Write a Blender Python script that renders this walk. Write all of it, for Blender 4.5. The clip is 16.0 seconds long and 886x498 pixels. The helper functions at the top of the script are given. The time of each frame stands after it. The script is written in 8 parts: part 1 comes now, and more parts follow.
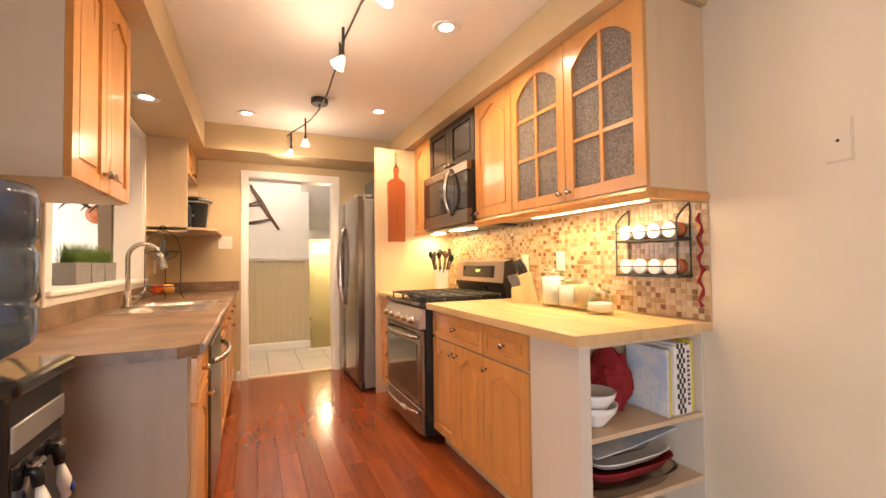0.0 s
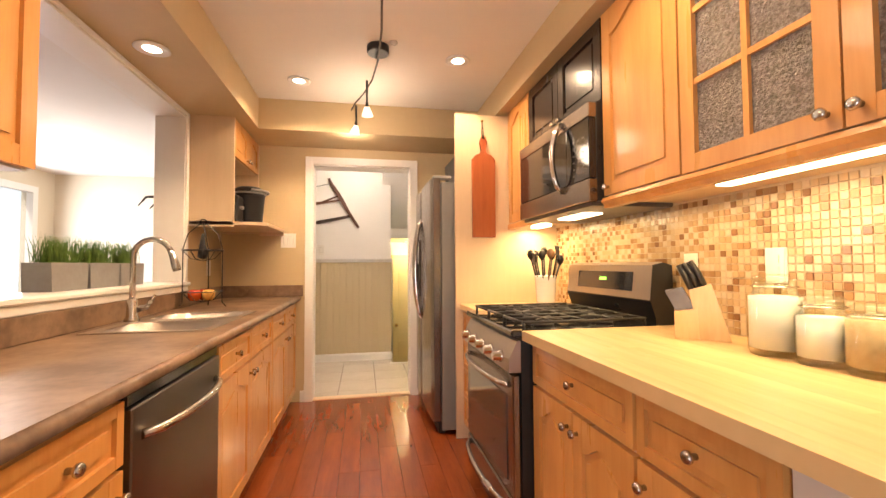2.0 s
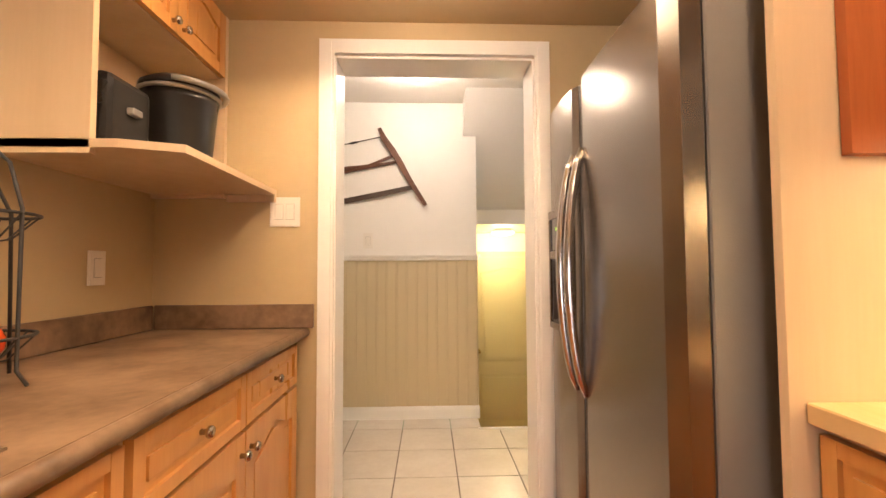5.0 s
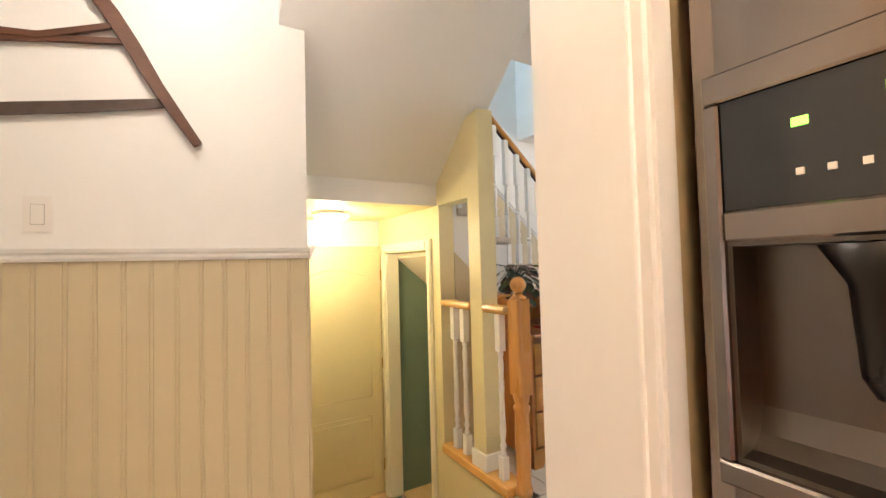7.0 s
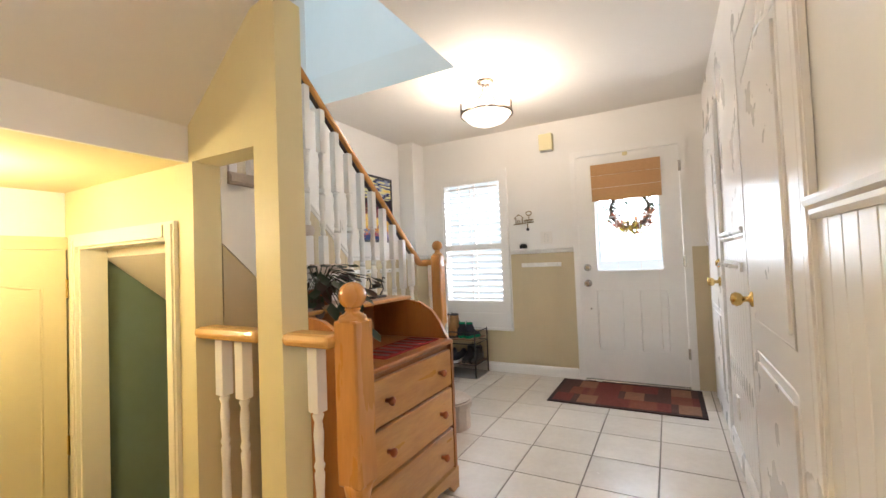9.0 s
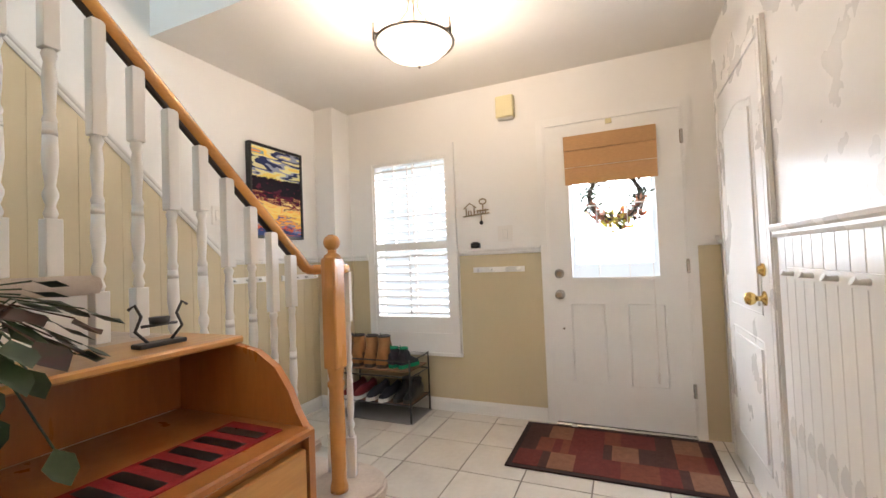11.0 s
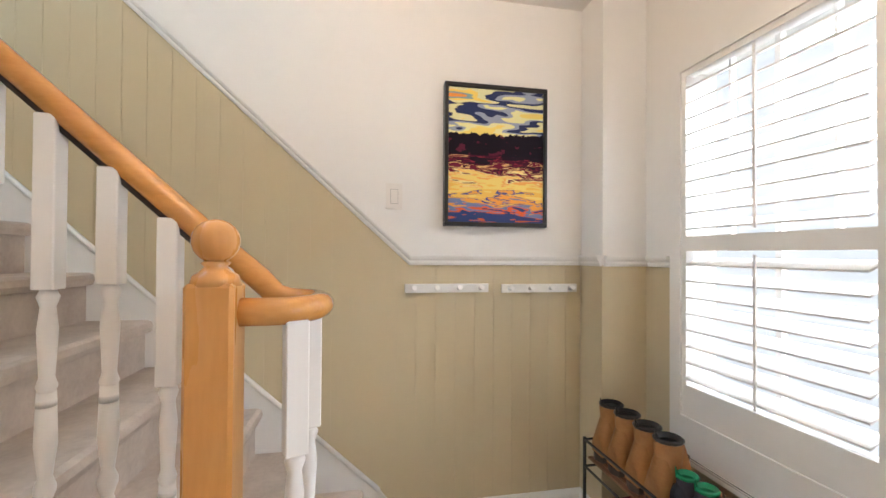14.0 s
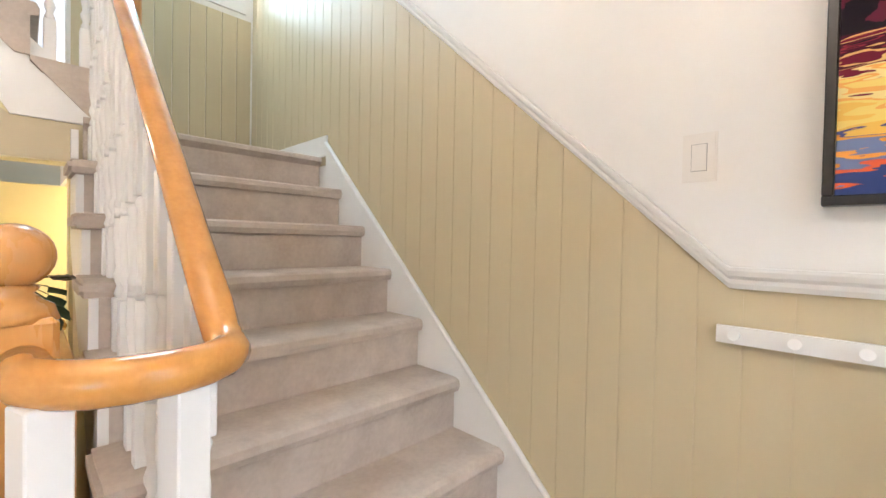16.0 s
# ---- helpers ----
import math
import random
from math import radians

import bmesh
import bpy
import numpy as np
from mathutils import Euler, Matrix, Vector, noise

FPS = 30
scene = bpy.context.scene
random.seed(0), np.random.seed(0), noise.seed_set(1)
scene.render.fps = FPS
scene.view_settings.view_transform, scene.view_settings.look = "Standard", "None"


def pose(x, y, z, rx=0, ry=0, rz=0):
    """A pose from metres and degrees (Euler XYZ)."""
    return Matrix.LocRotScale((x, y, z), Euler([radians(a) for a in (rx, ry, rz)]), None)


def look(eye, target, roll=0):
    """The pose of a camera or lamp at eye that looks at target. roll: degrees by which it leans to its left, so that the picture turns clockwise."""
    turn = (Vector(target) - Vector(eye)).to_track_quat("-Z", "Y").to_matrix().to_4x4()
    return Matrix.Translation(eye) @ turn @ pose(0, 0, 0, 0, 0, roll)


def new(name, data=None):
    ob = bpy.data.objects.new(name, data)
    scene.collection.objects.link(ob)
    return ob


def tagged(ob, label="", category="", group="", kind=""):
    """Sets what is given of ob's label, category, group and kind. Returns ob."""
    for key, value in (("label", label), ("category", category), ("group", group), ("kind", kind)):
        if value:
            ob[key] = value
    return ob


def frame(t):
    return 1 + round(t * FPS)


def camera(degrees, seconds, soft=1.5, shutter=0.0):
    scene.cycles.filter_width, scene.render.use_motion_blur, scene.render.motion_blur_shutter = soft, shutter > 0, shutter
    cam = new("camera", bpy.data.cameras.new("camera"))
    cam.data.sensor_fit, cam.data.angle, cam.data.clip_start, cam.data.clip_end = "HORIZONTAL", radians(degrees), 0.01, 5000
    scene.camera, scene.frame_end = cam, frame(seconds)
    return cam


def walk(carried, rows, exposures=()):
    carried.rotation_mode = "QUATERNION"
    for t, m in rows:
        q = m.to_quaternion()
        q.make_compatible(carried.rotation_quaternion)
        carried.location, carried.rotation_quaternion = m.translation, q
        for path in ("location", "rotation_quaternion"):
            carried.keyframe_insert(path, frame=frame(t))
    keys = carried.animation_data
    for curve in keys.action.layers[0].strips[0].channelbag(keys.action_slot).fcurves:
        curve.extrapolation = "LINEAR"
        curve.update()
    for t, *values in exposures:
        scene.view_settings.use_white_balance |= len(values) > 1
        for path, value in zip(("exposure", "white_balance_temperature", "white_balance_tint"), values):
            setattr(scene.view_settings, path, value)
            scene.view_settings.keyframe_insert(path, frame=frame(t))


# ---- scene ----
cam = camera(93.4, 16.0)
ROWS = [
    (0, -0.011, -0.047, 1.185, -24.50, 1.71, -0.73),
    (0.5, 0.124, 0.131, 1.182, -19.63, 1.83, -0.72),
    (1, 0.229, 0.355, 1.173, -15.81, 2.05, -0.56),
    (1.5, 0.300, 0.601, 1.171, -13.16, 2.12, -0.46),
    (2, 0.385, 0.865, 1.187, -10.77, 2.13, -0.34),
    (2.5, 0.439, 1.132, 1.171, -8.17, 2.26, -0.33),
    (3, 0.475, 1.423, 1.181, -5.25, 2.18, -0.18),
    (3.2, 0.469, 1.555, 1.179, -4.38, 2.22, -0.21),
    (5.3, 0.340, 3.161, 1.168, -1.95, 2.49, -0.27),
    (5.5, 0.341, 3.315, 1.174, -3.71, 2.49, -0.12),
    (6, 0.285, 3.725, 1.181, -12.72, 2.28, -0.73),
    (6.5, 0.284, 4.076, 1.191, -21.44, 2.08, -1.25),
    (7, 0.323, 4.384, 1.181, -30.32, 2.00, -1.53),
    (7.5, 0.389, 4.638, 1.170, -38.87, 1.98, -1.79),
    (8, 0.461, 4.827, 1.166, -47.62, 2.03, -2.05),
    (8.5, 0.591, 5.020, 1.154, -55.33, 1.90, -2.26),
    (9, 0.758, 5.209, 1.152, -61.70, 1.77, -2.25),
    (9.5, 0.950, 5.351, 1.144, -67.71, 1.69, -2.47),
    (9.7, 1.036, 5.380, 1.145, -68.84, 1.59, -2.44),
    (11.8, 2.354, 5.554, 1.173, -59.57, 1.83, -1.71),
    (12, 2.473, 5.596, 1.174, -56.46, 1.84, -1.54),
    (12.5, 2.763, 5.661, 1.232, -47.83, 1.91, -1.04),
    (13, 3.042, 5.698, 1.253, -37.25, 1.63, -0.71),
    (13.5, 3.312, 5.772, 1.255, -25.33, 1.17, -0.10),
    (14, 3.547, 5.890, 1.247, -10.97, 0.69, 0.37),
    (14.5, 3.729, 6.027, 1.241, 4.23, 0.23, 0.77),
    (15, 3.864, 6.201, 1.251, 18.19, -0.29, 0.89),
    (15.5, 3.950, 6.413, 1.264, 32.16, -0.98, 1.32),
    (16, 3.976, 6.639, 1.291, 44.93, -1.03, 1.14),
]


def aim(x, y, z, yaw, pitch, roll):
    """The camera at an eye, turned left from +y by yaw and up by pitch."""
    a, b = radians(yaw), radians(pitch)
    return look((x, y, z), (x - math.sin(a) * math.cos(b), y + math.cos(a) * math.cos(b), z + math.sin(b)), roll)


walk(cam, [(row[0], aim(*row[1:])) for row in ROWS], [(0.0, 0.0, 6800, 17), (2.5, -0.09, 6800, 17), (5.0, -0.03, 6800, 17), (6.5, 0.10, 6150, 13), (8.5, 0.14, 6250, 14), (9.5, 0.05, 6500, 15), (12.0, 0.15, 6600, 17), (13.5, 0.15, 6500, 17), (15.0, 0.23, 6500, 17), (16.0, 0.47, 6500, 17)])

# ---------------------------------------------------------------- light
world = bpy.data.worlds.new("World")
scene.world = world
world.use_nodes = True
wn = world.node_tree.nodes
sky = wn.new("ShaderNodeTexSky")
sky.sky_type, sky.sun_disc = "NISHITA", False
sky.sun_elevation, sky.sun_rotation = radians(48), radians(200)
wn["Background"].inputs["Strength"].default_value = 0.15
world.node_tree.links.new(sky.outputs["Color"], wn["Background"].inputs["Color"])


def lamp(name, kind, m, power, colour, size=0.1, size_y=None, spot=None, spread=None):
    data = bpy.data.lights.new(name, kind)
    data.energy, data.color = power, colour
    if kind == "AREA":
        data.size = size
        if size_y:
            data.shape, data.size_y = "RECTANGLE", size_y
        if spread:
            data.spread = radians(spread)
    else:
        data.shadow_soft_size = size
    if spot:
        data.spot_size, data.spot_blend = radians(spot), 0.6
    ob = new(name, data)
    ob.matrix_world = m
    return ob


WARM, SOFT, DAY = (1.0, 0.735, 0.455), (1.0, 0.865, 0.71), (0.80, 0.90, 1.0)
sun = bpy.data.lights.new("sun", "SUN")
sun.energy, sun.angle, sun.color = 3.0, radians(0.5), (1.0, 0.95, 0.88)
new("sun", sun).matrix_world = look((0, 0, 20), (6.0, 14.0, 2.0))
# recessed lamps in the kitchen ceiling and the soffit
POTS = [(0.96, 2.0, 2.48), (0.97, 3.40, 2.48), (-0.06, 3.87, 2.48), (-0.62, 3.07, 2.24), (0.96, 0.4, 2.48)]
for x, y, z in POTS:
    lamp("pot_light", "SPOT", look((x, y, z - 0.03), (x, y, 0)), 7 if y < 1 else 56, WARM, 0.05, spot=145)
# track spots
HEADS = [((0.326, 4.20, 2.29), (0.0, 4.6, 0.9)), ((0.406, 3.73, 2.27), (0.5, 4.6, 1.0)), ((0.43, 2.18, 2.29), (-0.35, 2.2, 1.0)), ((0.50, 1.55, 2.30), (-0.3, 1.5, 0.8))]
for p, q in HEADS:
    d = (Vector(q) - Vector(p)).normalized()
    lamp("track_spot", "SPOT", look(Vector(p) + d * 0.075, q), 28 if p[1] > 4 else 14 if p[1] > 3 else 34, WARM, 0.03, spot=120)
    lamp("track_glass", "POINT", Matrix.Translation(Vector(p) + d * 0.13), 7, (1.0, 0.80, 0.58), 0.10)
# strips under the wall cabinets
for y0, y1, p in ((1.25, 2.05, 8.5), (2.15, 2.45, 2.4), (3.36, 3.64, 6)):
    lamp("cabinet_strip", "AREA", pose(1.56, (y0 + y1) / 2, 1.425, 0, 0, 0), p, (1.0, 0.73, 0.35), 0.06, y1 - y0)
lamp("hood_light", "AREA", pose(1.52, 2.92, 1.425), 5, (1.0, 0.73, 0.35), 0.08, 0.3)
# hall, foyer, landing
lamp("foyer_bulb", "POINT", pose(3.62, 6.34, 2.27), 44, SOFT, 0.10)
lamp("hall_bulb", "POINT", pose(0.26, 5.60, 2.38), 25, SOFT, 0.10)
lamp("landing_bulb", "POINT", pose(1.13, 7.31, 1.36), 21, (1.0, 0.85, 0.53), 0.08)
lamp("living_bulb", "POINT", pose(-2.6, 4.95, 2.12), 20, SOFT, 0.1)
# daylight in the openings
lamp("window_sky", "AREA", look((5.6, 7.04, 2.7), (4.0, 7.0, 1.0)), 270, DAY, 1.6, 0.9)
lamp("door_sky", "AREA", look((4.97, 5.52, 1.4), (0, 5.5, 0.8)), 24, DAY, 0.5, 0.6)
lamp("living_sky", "AREA", look((-3.62, 6.0, 1.4), (0, 6.0, 1.2)), 105, DAY, 1.7, 1.6)
lamp("stair_sky", "AREA", look((0.86, 7.3, 3.6), (3, 7.0, 1.9)), 30, (0.58, 0.83, 1.0), 0.7, 1.2)
lamp("dining_sky", "AREA", look((-0.80, -1.2, 0.70), (1.5, 0.4, 0.35)), 58, (0.90, 0.95, 1.0), 1.8, 1.2)

# ---------------------------------------------------------------- materials
def material(name, c1, c2=None, rough=0.5, metal=0.0, scale=6.0, stretch=(1, 1, 1), bump=0.0, bump_scale=60.0, spread=0.0, rough_var=0.08, detail=5.0, coat=0.0, trans=0.0, ior=1.45, contrast=0.0, relief=0.003):
    """A surface with colour variation at two scales, fine relief and uneven gloss."""
    m = bpy.data.materials.new(name)
    m.use_nodes = True
    nt = m.node_tree
    b = nt.nodes["Principled BSDF"]
    tex = nt.nodes.new("ShaderNodeTexCoord")
    mp = nt.nodes.new("ShaderNodeMapping")
    mp.inputs["Scale"].default_value = stretch
    nt.links.new(tex.outputs["Object"], mp.inputs["Vector"])
    info = nt.nodes.new("ShaderNodeObjectInfo")
    if spread:
        off = nt.nodes.new("ShaderNodeVectorMath")
        off.operation = "ADD"
        mul = nt.nodes.new("ShaderNodeVectorMath")
        mul.operation = "SCALE"
        mul.inputs[0].default_value = (7.3, 5.1, 3.7)
        nt.links.new(info.outputs["Random"], mul.inputs["Scale"])
        nt.links.new(mp.outputs["Vector"], off.inputs[0])
        nt.links.new(mul.outputs["Vector"], off.inputs[1])
        vec = off.outputs["Vector"]
    else:
        vec = mp.outputs["Vector"]
    n1 = nt.nodes.new("ShaderNodeTexNoise")
    n1.inputs["Scale"].default_value, n1.inputs["Detail"].default_value = scale, detail
    nt.links.new(vec, n1.inputs["Vector"])
    n2 = nt.nodes.new("ShaderNodeTexNoise")
    n2.inputs["Scale"].default_value, n2.inputs["Detail"].default_value = scale * 7, 3
    nt.links.new(vec, n2.inputs["Vector"])
    add = nt.nodes.new("ShaderNodeMath")
    add.operation = "MULTIPLY_ADD"
    nt.links.new(n2.outputs["Fac"], add.inputs[0])
    add.inputs[1].default_value = 0.4
    nt.links.new(n1.outputs["Fac"], add.inputs[2])
    rng = nt.nodes.new("ShaderNodeMapRange")
    rng.inputs["From Min"].default_value, rng.inputs["From Max"].default_value = 0.45 + contrast, 0.95 - contrast
    nt.links.new(add.outputs["Value"], rng.inputs["Value"])
    mix = nt.nodes.new("ShaderNodeMix")
    mix.data_type = "RGBA"
    c2 = c2 or tuple(v * 0.93 for v in c1)
    mix.inputs["A"].default_value, mix.inputs["B"].default_value = (*c1, 1), (*c2, 1)
    nt.links.new(rng.outputs["Result"], mix.inputs["Factor"])
    colour = mix.outputs["Result"]
    if spread:
        hsv = nt.nodes.new("ShaderNodeHueSaturation")
        vr = nt.nodes.new("ShaderNodeMapRange")
        vr.inputs["To Min"].default_value, vr.inputs["To Max"].default_value = 1 - spread, 1 + spread
        nt.links.new(info.outputs["Random"], vr.inputs["Value"])
        nt.links.new(vr.outputs["Result"], hsv.inputs["Value"])
        nt.links.new(colour, hsv.inputs["Color"])
        colour = hsv.outputs["Color"]
    nt.links.new(colour, b.inputs["Base Color"])
    rr = nt.nodes.new("ShaderNodeMapRange")
    rr.inputs["To Min"].default_value, rr.inputs["To Max"].default_value = max(0.02, rough - rough_var), min(1, rough + rough_var)
    nt.links.new(n1.outputs["Fac"], rr.inputs["Value"])
    nt.links.new(rr.outputs["Result"], b.inputs["Roughness"])
    b.inputs["Metallic"].default_value = metal
    b.inputs["Coat Weight"].default_value = coat
    b.inputs["Coat Roughness"].default_value = 0.08
    b.inputs["Transmission Weight"].default_value = trans
    b.inputs["IOR"].default_value = ior
    if bump:
        nb = nt.nodes.new("ShaderNodeTexNoise")
        nb.inputs["Scale"].default_value, nb.inputs["Detail"].default_value = bump_scale, 4
        nt.links.new(vec, nb.inputs["Vector"])
        bp = nt.nodes.new("ShaderNodeBump")
        bp.inputs["Strength"].default_value, bp.inputs["Distance"].default_value = bump, relief
        nt.links.new(nb.outputs["Fac"], bp.inputs["Height"])
        nt.links.new(bp.outputs["Normal"], b.inputs["Normal"])
    return m


def glow(name, colour, strength, base=None):
    m = bpy.data.materials.new(name)
    m.use_nodes = True
    b = m.node_tree.nodes["Principled BSDF"]
    b.inputs["Base Color"].default_value = (*(base or colour), 1)
    b.inputs["Emission Color"].default_value, b.inputs["Emission Strength"].default_value = (*colour, 1), strength
    return m


TAN = material("tan_wall_paint", (0.56, 0.43, 0.25), (0.52, 0.395, 0.225), 0.55, bump=0.08, bump_scale=140, scale=3)
CREAM = material("cream_wall_paint", (0.70, 0.61, 0.47), (0.67, 0.58, 0.44), 0.5, bump=0.08, bump_scale=140, scale=3)
WHITE = material("white_wall_paint", (0.81, 0.785, 0.74), (0.785, 0.76, 0.715), 0.5, bump=0.08, bump_scale=140, scale=3)
GLOSSW = material("gloss_white_paint", (0.81, 0.79, 0.755), (0.785, 0.765, 0.73), 0.28, bump=0.008, bump_scale=30, scale=3, rough_var=0.03)
TRIM = material("white_trim_paint", (0.82, 0.80, 0.76), (0.78, 0.76, 0.72), 0.3, bump=0.012, scale=4, rough_var=0.03)
CEIL = material("white_ceiling_paint", (0.80, 0.76, 0.70), (0.77, 0.73, 0.67), 0.8, bump=0.15, bump_scale=220, scale=2)
KHAKI = material("khaki_board_paint", (0.57, 0.475, 0.305), (0.54, 0.45, 0.285), 0.38, bump=0.06, bump_scale=50, scale=3, stretch=(1, 1, 0.3))
YELLOW = material("pale_yellow_paint", (0.72, 0.63, 0.36), (0.69, 0.60, 0.335), 0.42, bump=0.06, bump_scale=100, scale=3)
GREEN = material("green_wall_paint", (0.20, 0.27, 0.19), (0.18, 0.245, 0.17), 0.6, bump=0.08, bump_scale=100, scale=3)
MAPLE = material("honey_maple", (0.66, 0.335, 0.105), (0.55, 0.25, 0.07), 0.3, scale=2.2, stretch=(6, 6, 0.7), bump=0.05, bump_scale=40, spread=0.06, coat=0.25)
BIRCH = material("pale_birch_board", (0.66, 0.50, 0.33), (0.61, 0.455, 0.29), 0.4, scale=2.0, stretch=(8, 8, 0.6), bump=0.03, spread=0.03)
MELA = material("pale_melamine", (0.66, 0.59, 0.49), (0.63, 0.56, 0.46), 0.45, scale=2, stretch=(8, 8, 0.6), bump=0.02)
# pale melamine again, darkened in colour to stand for shade on the end panel
SHADEMELA = material("taupe_melamine", (0.44, 0.34, 0.26), (0.40, 0.305, 0.23), 0.45, scale=2, stretch=(8, 8, 0.6), bump=0.02)
CAPOAK = material("pale_oak_cap", (0.70, 0.41, 0.13), (0.60, 0.32, 0.09), 0.25, scale=3, stretch=(5, 0.8, 5), bump=0.04, coat=0.3)
OAK = material("honey_oak", (0.60, 0.29, 0.085), (0.46, 0.20, 0.05), 0.28, scale=2.5, stretch=(5, 5, 0.8), bump=0.06, bump_scale=50, spread=0.05, coat=0.3)
RAILOAK = material("varnished_oak_rail", (0.62, 0.29, 0.075), (0.47, 0.20, 0.045), 0.2, scale=4, stretch=(1, 5, 5), bump=0.04, coat=0.5)
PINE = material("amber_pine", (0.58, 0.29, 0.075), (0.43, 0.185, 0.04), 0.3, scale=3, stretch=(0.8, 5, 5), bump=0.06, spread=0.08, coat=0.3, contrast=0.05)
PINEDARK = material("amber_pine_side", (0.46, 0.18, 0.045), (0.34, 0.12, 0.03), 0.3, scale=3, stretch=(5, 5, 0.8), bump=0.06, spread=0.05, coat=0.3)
CHERRY = material("cherry_floor_board", (0.27, 0.060, 0.016), (0.16, 0.032, 0.009), 0.2, scale=2.5, stretch=(7, 0.7, 1), bump=0.02, bump_scale=30, spread=0.16, coat=0.3, rough_var=0.04)
TILE = material("floor_tile_glaze", (0.66, 0.61, 0.54), (0.57, 0.52, 0.45), 0.22, scale=5, bump=0.07, bump_scale=25, spread=0.05, rough_var=0.1)
GROUT = material("grey_grout", (0.22, 0.185, 0.155), (0.18, 0.15, 0.125), 0.85, bump=0.2, scale=20)
LAMINATE = material("brown_stone_laminate", (0.27, 0.17, 0.105), (0.125, 0.074, 0.044), 0.36, scale=5, bump=0.03, detail=9, rough_var=0.1, contrast=0.08)
BLOCK = material("butcher_block", (0.66, 0.46, 0.235), (0.56, 0.365, 0.165), 0.35, scale=3, stretch=(7, 0.8, 1), bump=0.04, spread=0.10, coat=0.15)
STEEL = material("brushed_steel", (0.33, 0.285, 0.25), (0.29, 0.25, 0.215), 0.26, 1.0, scale=1.2, rough_var=0.03)
# lighter copy of the steel, its base colour raised to stand for lamplight
LITSTEEL = material("satin_range_steel", (0.52, 0.455, 0.39), (0.46, 0.40, 0.34), 0.36, 1.0, scale=1.5, rough_var=0.04)
STEELDARK = material("slate_steel", (0.19, 0.165, 0.145), (0.165, 0.145, 0.125), 0.33, 1.0, scale=1.2, rough_var=0.03)
GREYSIDE = material("grey_appliance_paint", (0.27, 0.255, 0.24), (0.25, 0.235, 0.22), 0.4, 0.3, bump=0.15, bump_scale=300)
CHROME = material("polished_chrome", (0.75, 0.73, 0.70), (0.7, 0.68, 0.65), 0.12, 1.0, scale=8)
NICKEL = material("brushed_nickel", (0.56, 0.53, 0.49), (0.5, 0.47, 0.43), 0.25, 1.0, scale=8)
BRASS = material("polished_brass", (0.72, 0.52, 0.20), (0.66, 0.46, 0.16), 0.14, 1.0, scale=8)
BLACK = material("black_plastic", (0.010, 0.009, 0.009), (0.016, 0.015, 0.014), 0.3, scale=8, bump=0.02)
BLACKGLASS = material("black_glass", (0.012, 0.012, 0.013), (0.016, 0.016, 0.017), 0.06, scale=4, coat=0.6)
IRON = material("black_cast_iron", (0.02, 0.019, 0.018), (0.035, 0.032, 0.03), 0.5, scale=20, bump=0.2, bump_scale=200)
ESPRESSO = material("espresso_wood", (0.022, 0.014, 0.010), (0.034, 0.02, 0.014), 0.25, scale=3, stretch=(6, 6, 0.8), coat=0.3)
BRONZE = material("dark_bronze_wire", (0.05, 0.035, 0.025), (0.07, 0.05, 0.035), 0.4, 0.7, scale=20, bump=0.1)
PORCELAIN = material("white_porcelain", (0.80, 0.78, 0.74), (0.77, 0.75, 0.71), 0.12, scale=5)
PLATE = material("white_switch_plastic", (0.78, 0.74, 0.68), (0.75, 0.71, 0.65), 0.35, scale=10)
CARPET = material("beige_carpet", (0.60, 0.505, 0.425), (0.48, 0.395, 0.325), 0.95, scale=9, bump=0.9, bump_scale=420, detail=8, contrast=0.05)
GLASS = material("clear_glass", (0.95, 0.97, 0.96), (0.94, 0.96, 0.95), 0.02, trans=1.0, rough_var=0.01)
FROST = material("textured_glass", (0.74, 0.67, 0.58), (0.45, 0.39, 0.33), 0.10, trans=0.55, bump=1.0, bump_scale=130, rough_var=0.05, scale=100, relief=0.02, contrast=0.12)
def clear_glass(name, tint, gloss):
    """Thin glass: clear straight on, glossy at a slant."""
    m = bpy.data.materials.new(name)
    m.use_nodes = True
    nt = m.node_tree
    nt.nodes.remove(nt.nodes["Principled BSDF"])
    clear, shine, mix, lw, less = (nt.nodes.new(n) for n in ("ShaderNodeBsdfTransparent", "ShaderNodeBsdfGlossy", "ShaderNodeMixShader", "ShaderNodeLayerWeight", "ShaderNodeMath"))
    clear.inputs["Color"].default_value = (*tint, 1)
    shine.inputs["Roughness"].default_value = gloss
    lw.inputs["Blend"].default_value = 0.25
    less.operation = "MULTIPLY"
    less.inputs[1].default_value = 0.4
    nt.links.new(lw.outputs["Facing"], less.inputs[0])
    nt.links.new(less.outputs["Value"], mix.inputs[0])
    nt.links.new(clear.outputs[0], mix.inputs[1]), nt.links.new(shine.outputs[0], mix.inputs[2])
    nt.links.new(mix.outputs[0], nt.nodes["Material Output"].inputs["Surface"])
    return m


JARGLASS = clear_glass("jar_glass", (0.95, 0.97, 0.95), 0.04)
PALETRIM = material("pale_cream_trim", (0.80, 0.745, 0.56), (0.77, 0.715, 0.53), 0.35, bump=0.04, scale=4)
RACK = material("antique_brass", (0.34, 0.255, 0.14), (0.24, 0.175, 0.09), 0.4, 0.8, scale=20, bump=0.1)
# grey that paints the shade in the gap round a switch rocker
GAPSHADE = material("grey_recess", (0.30, 0.285, 0.26), (0.27, 0.255, 0.235), 0.6)
PEWTER = material("dark_pewter", (0.20, 0.165, 0.13), (0.16, 0.13, 0.10), 0.35, 0.9, scale=10)
SHADE = glow("frosted_lamp_glass", (1.0, 0.90, 0.76), 1.3)
BULB = glow("lit_lamp_face", (1.0, 0.86, 0.62), 14.0)
